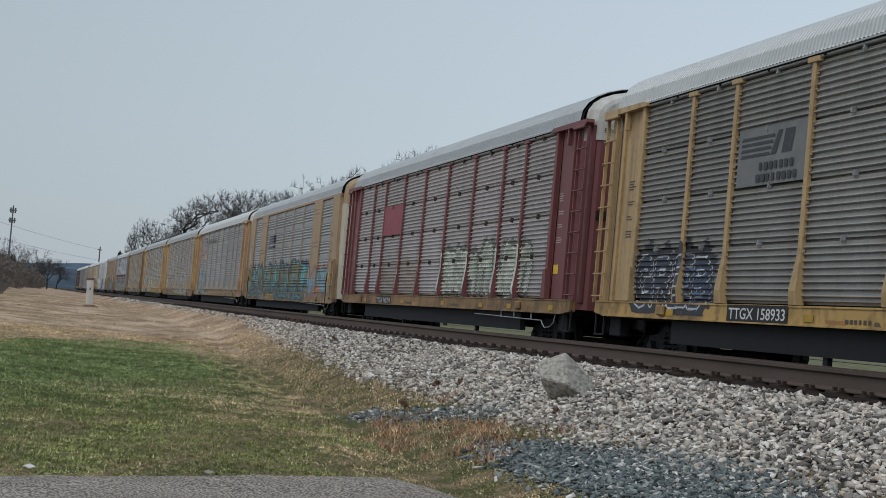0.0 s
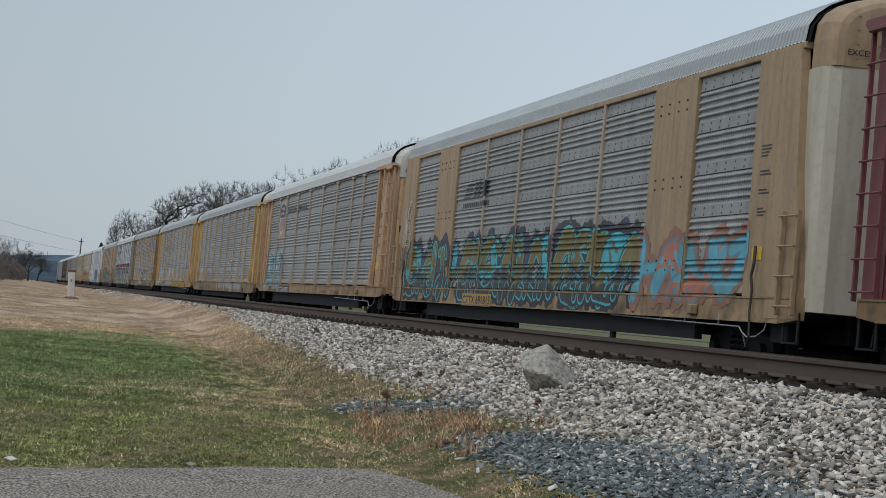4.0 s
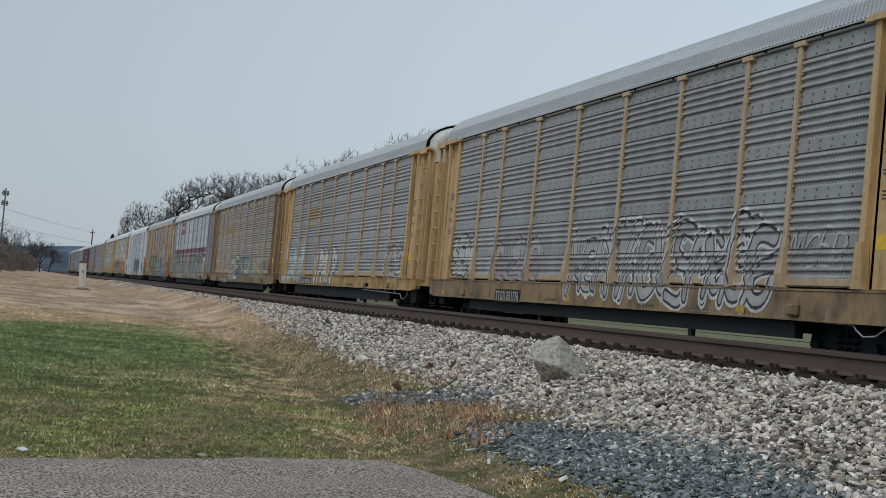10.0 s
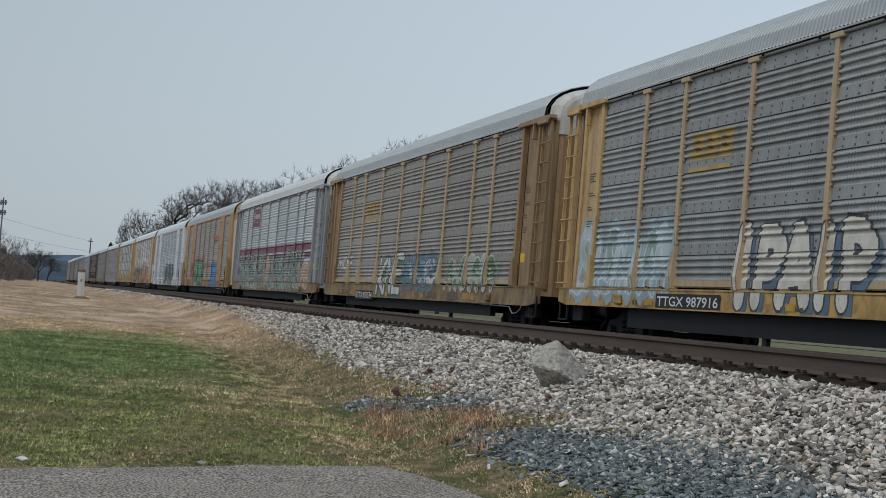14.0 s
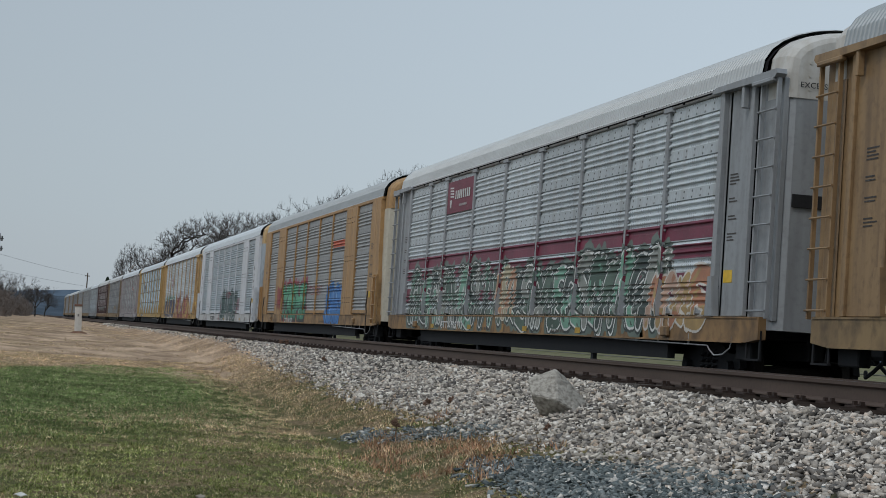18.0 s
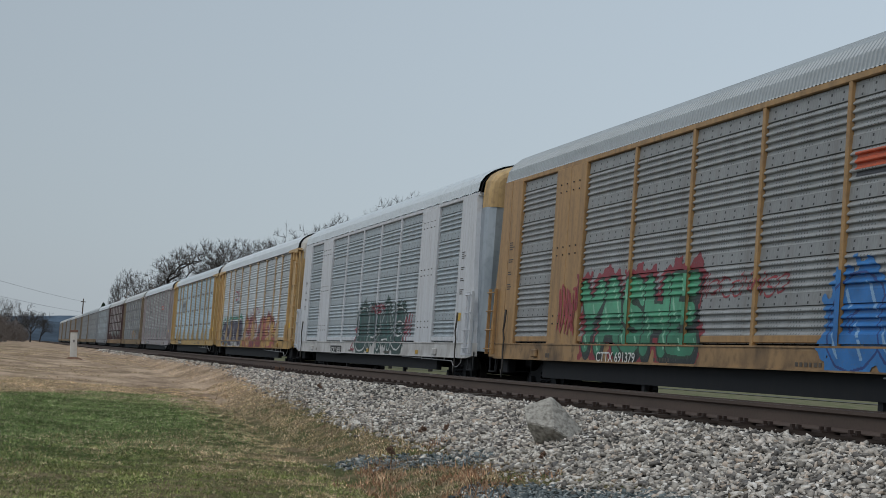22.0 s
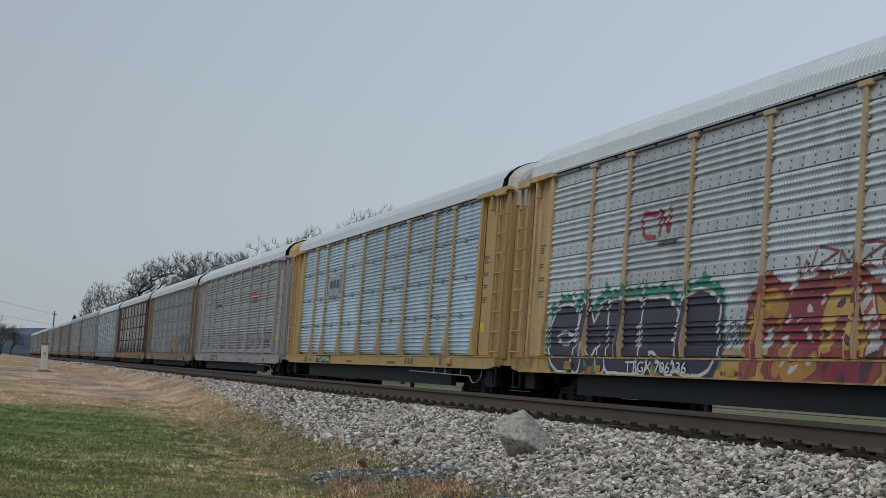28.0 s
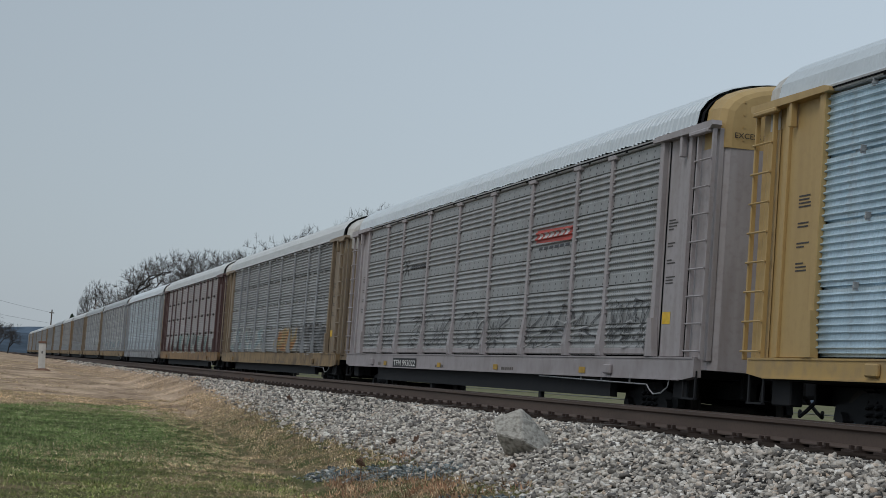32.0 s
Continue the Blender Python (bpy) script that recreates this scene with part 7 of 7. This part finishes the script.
def build_rock():
    """A broken block: a short pale end, a ridge and a long sloping side."""
    right, away = Vector((0.956, -0.292, 0)), Vector((0.292, 0.956, 0))
    corners = [(-0.02, 0.05, 0.21), (0.06, 0.28, 0.14), (-0.25, 0.1, 0.05), (-0.19, -0.05, -0.1), (0.045, -0.15, -0.12), (0.3, 0.15, -0.1),
               (0.28, -0.02, -0.24), (-0.2, 0.35, -0.05), (0.25, 0.35, -0.15), (-0.1, 0.1, -0.3), (0.2, 0.2, -0.35)]
    bm = bmesh.new()
    for u, d, h in corners:
        bm.verts.new(right * u + away * d + Vector((0, 0, h)))
    bmesh.ops.convex_hull(bm, input=bm.verts[:])
    bmesh.ops.bevel(bm, geom=bm.edges[:], offset=0.012, segments=1, affect="EDGES")
    bmesh.ops.triangulate(bm, faces=bm.faces[:])
    for _ in range(3):
        bmesh.ops.subdivide_edges(bm, edges=[e for e in bm.edges if e.calc_length() > 0.04], cuts=1)
        bmesh.ops.triangulate(bm, faces=bm.faces[:])
    for p in bm.verts:
        c = p.co
        p.co = c + c.normalized() * (noise.noise(c * 7) * 0.006 + noise.noise(c * 22) * 0.005 + noise.noise(c * 55) * 0.003)
    bmesh.ops.recalc_face_normals(bm, faces=bm.faces[:])
    sh = Shape()
    bm.verts.index_update()
    sh.add([p.co for p in bm.verts], [[p.index for p in f.verts] for f in bm.faces])
    bm.free()
    m, n, l, b = nodes_of("pale_rock", 0.9)
    t = noise_node(n, l, 26, 10)
    r = ramp_node(n, l, t.outputs[0], 0.32, 0.58, (0.24, 0.225, 0.2), (0.48, 0.455, 0.41))
    l.new(r.outputs[0], b.inputs["Base Color"])
    bump_node(n, l, b, t.outputs[0], 0.7, 0.03)
    ob = part("rock", sh, m, None, m=pose(4.97, 15.85, -0.27) @ Matrix.Rotation(radians(5), 4, Vector((0.292, 0.956, 0))) @ Matrix.Diagonal((1.1, 1.0, 0.9, 1)))
    tagged(ob, "large pale grey angular stone block tilted on the ballast", "rock")


def build_post():
    root = tagged(new("marker_post"), "white square concrete marker post with a brown cap", "post")
    y = 70
    x = y * math.tan(radians(1.92))
    root.matrix_basis = pose(x, y, float(ground_z(x, y)), 0, -3.0, 0)
    part("shaft", Shape().box((-0.13, -0.13, -0.2), (0.13, 0.13, 1.06), 0.015), worn("post_white", (0.68, 0.66, 0.62), (0.35, 0.3, 0.25), 0.8, 0, 0.4), root)
    part("cap", Shape().box((-0.15, -0.15, 1.06), (0.15, 0.15, 1.14), 0.01), plain("post_cap", (0.2, 0.11, 0.08), 0.8), root, "rust-brown cap")
    part("base", Shape().tube([(0, 0, -0.2), (0, 0, 0.02), (0, 0, 0.09)], 0.5, 12, 0.16), plain("post_soil", (0.2, 0.12, 0.085), 0.95), root, "brown heaped soil")
    part("marking", Shape().box((-0.03, -0.138, 0.66), (0.03, -0.131, 0.76)), plain("post_mark", (0.2, 0.19, 0.18)), root)


def blades(name, label, pts, lengths, width, colours, seed, lean=0.5, category="grass"):
    rng = np.random.RandomState(seed)
    n = len(pts)
    a = rng.uniform(0, 2 * math.pi, n)
    d = np.stack([np.cos(a), np.sin(a), np.zeros(n)], 1)
    b = rng.uniform(0, 2 * math.pi, n)
    tip = np.stack([np.cos(b) * lean * rng.rand(n), np.sin(b) * lean * rng.rand(n), np.ones(n)], 1)
    tip /= np.linalg.norm(tip, axis=1)[:, None]
    w = (width * rng.uniform(0.6, 1.4, n))[:, None]
    L = lengths[:, None]
    v = np.stack([pts - d * w, pts + d * w, pts + tip * L], 1)
    m, nn, l, bs = nodes_of(name + "_blade", 0.85)
    gi = nn.new("ShaderNodeNewGeometry")
    r = nn.new("ShaderNodeValToRGB")
    r.color_ramp.elements[0].color, r.color_ramp.elements[1].color = rgba(colours[0]), rgba(colours[-1])
    for i, c in enumerate(colours[1:-1]):
        e = r.color_ramp.elements.new((i + 1) / (len(colours) - 1))
        e.color = rgba(c)
    l.new(gi.outputs["Random Per Island"], r.inputs[0])
    big = noise_node(nn, l, 1.1, 5, None, "Position")
    mm = mix_node(nn, l, 1.0, r.outputs[0], (1, 1, 1), "MULTIPLY")
    l.new(ramp_node(nn, l, big.outputs[0], 0.32, 0.68, (0.84, 0.84, 0.81), (1.6, 1.58, 1.52)).outputs[0], mm.inputs[2])
    clump = noise_node(nn, l, 9.0, 4, None, "Position")
    m3 = mix_node(nn, l, 1.0, mm.outputs[0], (1, 1, 1), "MULTIPLY")
    l.new(ramp_node(nn, l, clump.outputs[0], 0.36, 0.64, (0.68, 0.68, 0.68), (1.65, 1.63, 1.6)).outputs[0], m3.inputs[2])
    l.new(m3.outputs[0], bs.inputs["Base Color"])
    f = np.arange(3 * n).reshape(n, 3)
    return tagged(new(name, raw_mesh(name, v.reshape(-1, 3), f, m)), label, category, kind="stuff")


def build_grass():
    rng = np.random.RandomState(31)
    n = 760000
    x, y = rng.uniform(-3.5, 5.0, n), 9.2 + 32 * rng.rand(n) ** 1.5
    edge = bank_edge(y)
    wob = np.sin(x * 2.1 + y * 0.8) * 0.18 + np.sin(y * 2.7 - x * 1.1) * 0.14 + rng.normal(0, 0.22, n)
    close = np.interp(x, [-3.5, 0, 0.74, 1.7, 2.57, 3.56, 4.0], [14.2, 16.2, 18.0, 19.2, 20.4, 22.5, 28.0])
    back = np.interp(x, [-3.5, -0.2, 0.8, 2, 3.2, 4.0], [29.0, 32.4, 35.0, 36.8, 38.0, 33.5])
    inside = (y > close + 3.2 * wob) & (y < back + 1.1 * wob) & (x < 3.85 + 0.7 * wob)
    thin = np.clip((y - close) / 6.0, 0.35, 1.0) * np.clip((3.9 - x) / 1.2, 0.3, 1.0)
    patch = np.sin(x * 3.1 + 1.7 * np.sin(y * 1.3)) * np.sin(y * 2.2 + 1.3 * np.sin(x * 1.9)) + rng.normal(0, 0.5, n)
    slate = np.abs(x - np.interp(y, [8, 10, 10.8, 12, 13.2, 14.2, 14.8], [4.18, 4.22, 4.23, 4.17, 4.05, 3.98, 3.97])) < np.interp(y, [8, 10, 10.8, 12, 13.2, 14.2, 14.8], [0.24, 0.29, 0.35, 0.34, 0.24, 0.12, 0.0])
    ok = (x < edge + rng.normal(-0.05, 0.1, n)) & (y > np.where(x < 3.28, path_edge(x) + 0.02, 9)) & ~slate & ((x < 3.3) | (y > 9))
    lawn = ok & inside & (rng.rand(n) < thin)
    mixed = ok & ~lawn & (y < 21 - 0.5 * np.maximum(0, x - 1)) & (patch > -0.9 + 0.55 * np.clip(x - 1.6, 0, 2.5) + 0.12 * np.clip(y - 17, 0, 4))
    dead = ok & ~lawn & ~mixed
    g = np.stack([x, y, ground_z(x, y) - 0.005], 1)
    near = np.interp(y, [12, 20, 40], [0.85, 1.0, 1.15])
    # tufts: thick in some hand-wide spots, thin or bare in others
    table = rng.rand(64, 64)

    def spots(a, b):
        return table[np.floor(x / a + 0.3 * np.sin(y * 5)).astype(int) % 64, np.floor(y / b + 0.3 * np.sin(x * 6)).astype(int) % 64]
    tuft = 0.6 * spots(0.11, 0.16) + 0.4 * spots(0.31, 0.4)
    keep = tuft + rng.rand(n) * 0.75 > 0.62
    near = near * (0.7 + 0.9 * tuft)
    lawn, mixed, dead = lawn & (keep | (rng.rand(n) < 0.5)), mixed & keep, dead & keep
    blades("lawn_grass", "short green winter lawn grass", g[lawn], (rng.uniform(0.015, 0.045, n) * near)[lawn], 0.0065,
           [(0.06, 0.095, 0.04), (0.14, 0.2, 0.075), (0.2, 0.28, 0.11), (0.1, 0.15, 0.058), (0.26, 0.34, 0.15), (0.16, 0.23, 0.09), (0.48, 0.44, 0.3), (0.08, 0.115, 0.048)], 5, 4.0)
    blades("mixed_turf", "olive turf mixed with dry straw along the path", g[mixed], (rng.uniform(0.012, 0.045, n) * near)[mixed], 0.006,
           [(0.06, 0.072, 0.03), (0.14, 0.175, 0.06), (0.22, 0.265, 0.09), (0.28, 0.32, 0.12), (0.36, 0.33, 0.19), (0.11, 0.125, 0.05), (0.2, 0.235, 0.085), (0.17, 0.2, 0.07), (0.48, 0.42, 0.28), (0.2, 0.235, 0.085)], 15, 3.6)
    blades("dead_grass", "dry tan dead grass and straw", g[dead], (rng.uniform(0.012, 0.04, n) * near)[dead], 0.006,
           [(0.14, 0.1, 0.065), (0.42, 0.31, 0.2), (0.66, 0.52, 0.36), (0.54, 0.41, 0.28), (0.2, 0.2, 0.085), (0.34, 0.245, 0.16), (0.8, 0.67, 0.5)], 6, 3.6)
    # taller straw along the foot of the bank
    n = 14000
    y = 15 + 75 * rng.rand(n) ** 1.4
    x = bank_edge(y) + rng.normal(-0.5, 0.45, n)
    g = np.stack([x, y, ground_z(x, y) - 0.01], 1)[x < bank_edge(y) + 0.25]
    blades("tall_straw", "taller brown straw along the ballast's foot", g, rng.uniform(0.03, 0.09, len(g)), 0.006, [(0.3, 0.22, 0.15), (0.5, 0.38, 0.27), (0.66, 0.52, 0.38), (0.4, 0.29, 0.2), (0.56, 0.44, 0.31)], 7, 2.6)
    # thin turf and clods on the far dirt strip
    n = 90000
    x, y = rng.uniform(-10, 5.3, n), 33 + 75 * rng.rand(n) ** 1.4
    tuft = (np.sin(x * 1.7 + np.sin(y * 0.6) * 2) * np.sin(y * 0.5 + x * 0.4) + rng.normal(0, 0.5, n) > 0.0) & (x < bank_edge(y))
    g = np.stack([x, y, ground_z(x, y) - 0.006], 1)[tuft]
    blades("far_turf", "thin dry turf on the far dirt strip", g, rng.uniform(0.012, 0.04, len(g)), 0.02, [(0.26, 0.235, 0.13), (0.4, 0.305, 0.205), (0.56, 0.45, 0.32), (0.3, 0.225, 0.15), (0.46, 0.36, 0.25), (0.34, 0.26, 0.175)], 8, 2.2)
    # red-brown dead weeds between the slate and the path
    n = 9000
    x, y = rng.uniform(3.2, 4.7, n), rng.uniform(13.8, 18.6, n)
    lump = np.sin(x * 6.1 + y * 2.3) * np.sin(y * 3.7 - x * 2.2) + rng.normal(0, 0.3, n)
    k = (lump > 0.2) & (np.abs(x - np.interp(y, [14, 17.5, 18.6], [4.1, 3.6, 4.3])) < 0.45)
    g = np.stack([x, y, ground_z(x, y) - 0.01], 1)[k]
    blades("dead_weeds", "red-brown dead weeds and leaf litter", g, rng.uniform(0.03, 0.12, len(g)), 0.009, [(0.16, 0.09, 0.06), (0.32, 0.19, 0.125), (0.46, 0.3, 0.2), (0.24, 0.14, 0.1), (0.52, 0.4, 0.27)], 9, 1.6)
    # bare stalks
    n = 160
    y = 14 + 22 * rng.rand(n) ** 1.4
    x = bank_edge(y) - np.abs(rng.normal(0.3, 0.5, n))
    g = np.stack([x, y, ground_z(x, y) - 0.01], 1)
    blades("stalks", "thin dark bare stalks", g, rng.uniform(0.12, 0.3, n), 0.005, [(0.13, 0.085, 0.06), (0.22, 0.15, 0.1)], 10, 0.7, "weeds")


def build_weeds():
    """Low dark brush clumps on the ballast's edge."""
    a, b = bare_tree_meshes(61, 0.5, 1.5, 5, 0.004, 0.06)
    sh = Shape()
    for me in (a, b):
        sh.add([v.co for v in me.vertices], [tuple(p.vertices) for p in me.polygons])
        bpy.data.meshes.remove(me)
    me = sh.mesh("weed_clump", plain("weed_brown", (0.22, 0.14, 0.105), 0.95))
    for x, y, s in ((5.2, 34.6, 0.6), (5.3, 36.0, 0.5), (4.9, 28.2, 0.45), (4.3, 18.2, 0.45), (4.5, 17.9, 0.4), (3.75, 17.2, 0.5), (4.42, 14.2, 0.35)):
        w = tagged(new("weed_clump", me), "small dry brown weed clump on the ballast's edge", "weeds", "weeds by the track")
        w.matrix_basis = pose(x, y, float(ground_z(x, y)), 0, 0, x * 300) @ Matrix.Diagonal((s * 0.55, s * 0.55, s * 0.9, 1))


def build_litter():
    white = plain("paper_white", (0.75, 0.75, 0.73), 0.8, 0, 0.1)
    rng = random.Random(9)
    for x, y, s, m, lab in ((0.12, 12.33, 0.06, white, "crumpled white paper scrap at the path's edge"), (1.35, 12.45, 0.045, plain("leaf_pale", (0.42, 0.38, 0.33), 0.9), "pale dry leaf curled on the asphalt path")):
        sh = Shape()
        pts = [(math.cos(k * 0.9) * s * rng.uniform(0.6, 1.1), math.sin(k * 0.9) * s * 0.6 * rng.uniform(0.6, 1.1), rng.uniform(0.005, 0.03)) for k in range(7)]
        sh.add(pts + [(0, 0, 0.035)] + [(p[0] * 0.95, p[1] * 0.95, p[2] - 0.006) for p in pts], [(i, (i + 1) % 7, 7) for i in range(7)] + [(8 + i, i, (i + 1) % 7, 8 + (i + 1) % 7) for i in range(7)])
        ob = part("litter", sh, m, None, m=pose(x, y, float(ground_z(x, y)) + 0.03, 0, 0, 20))
        tagged(ob, lab, "litter")


def build_far_car():
    """The white car that crosses the track far away."""
    root = tagged(new("car"), "white car crossing the track far down the line", "car")
    paint = plain("car_white", (0.75, 0.76, 0.77), 0.35, 0, 0.05)
    glass = plain("car_glass", (0.03, 0.035, 0.04), 0.15)
    low = [(-2.2, 0.3), (2.2, 0.3), (2.25, 0.6), (2.1, 0.82), (1.1, 0.95), (-2.1, 0.98), (-2.25, 0.7)]
    part("body", Shape().prism(low, "y", -0.88, 0.88), paint, root)
    top = [(-2.0, 0.97), (1.1, 0.94), (0.35, 1.45), (-1.5, 1.47)]
    part("cabin", Shape().prism(top, "y", -0.76, 0.76), paint, root)
    for s in (-1, 1):
        part("window", Shape().prism([(-1.8, 1.0), (-0.45, 1.0), (-0.45, 1.38), (-1.45, 1.38)], "y", s * 0.765, s * 0.775), glass, root)
        part("window", Shape().prism([(-0.35, 1.0), (0.85, 1.0), (0.3, 1.38), (-0.35, 1.38)], "y", s * 0.765, s * 0.775), glass, root)
    tyre = plain("car_tyre", (0.02, 0.02, 0.02), 0.9)
    for x in (-1.35, 1.4):
        for y in (-0.8, 0.8):
            part("wheel", Shape().tube([(x, y - 0.1, 0.32), (x, y + 0.1, 0.32)], 0.32, 14), tyre, root)
    return root


def far_car_pose(x):
    return pose(x, 720, float(ground_z(x, 720)))


FAR_CAR = build_far_car()
FAR_CAR.matrix_basis = far_car_pose(14.3)
build_ground()
build_path()
build_train()
mark_cars()
end_boards()
build_distance()
build_poles()
build_rock()
build_road()
build_post()
build_grass()
build_weeds()
build_litter()
build_ballast()
build_track("track_empty", TRACK_A, 0.0, "rusty empty railway track on wooden ties", 8, 400, 900)
build_track("track_train", TRACK_B, HEAD_B, "railway track that carries the train", 18, 200, 900)


def motions():
    """The train rolls by at a steady pace, its wheels turn, and a car crosses far off."""
    for car, y0 in CARS:
        walk(car, [(t, car_pose(y0 - travelled(t))) for t in range(0, 33, 2)])
    walk(FAR_CAR, [(t, far_car_pose(x)) for t, x in ((0, -39.7), (4, -21.7), (8, -3.7), (10, 5.3), (12, 14.3), (14, 23.3), (16, 31.5), (18, 37), (20, 39), (32, 39))])
    first = {}
    for w, y in WHEELS:
        if y not in first:
            walk(w, [(i / 30, pose(0, y, 0.42, math.degrees(SPEED * i / 30 / 0.42), 0, 0)) for i in range(961)])
            first[y] = w.animation_data
        else:
            w.rotation_mode = "QUATERNION"
            keys = w.animation_data_create()
            keys.action = first[y].action
            keys.action_slot = first[y].action_slot


motions()
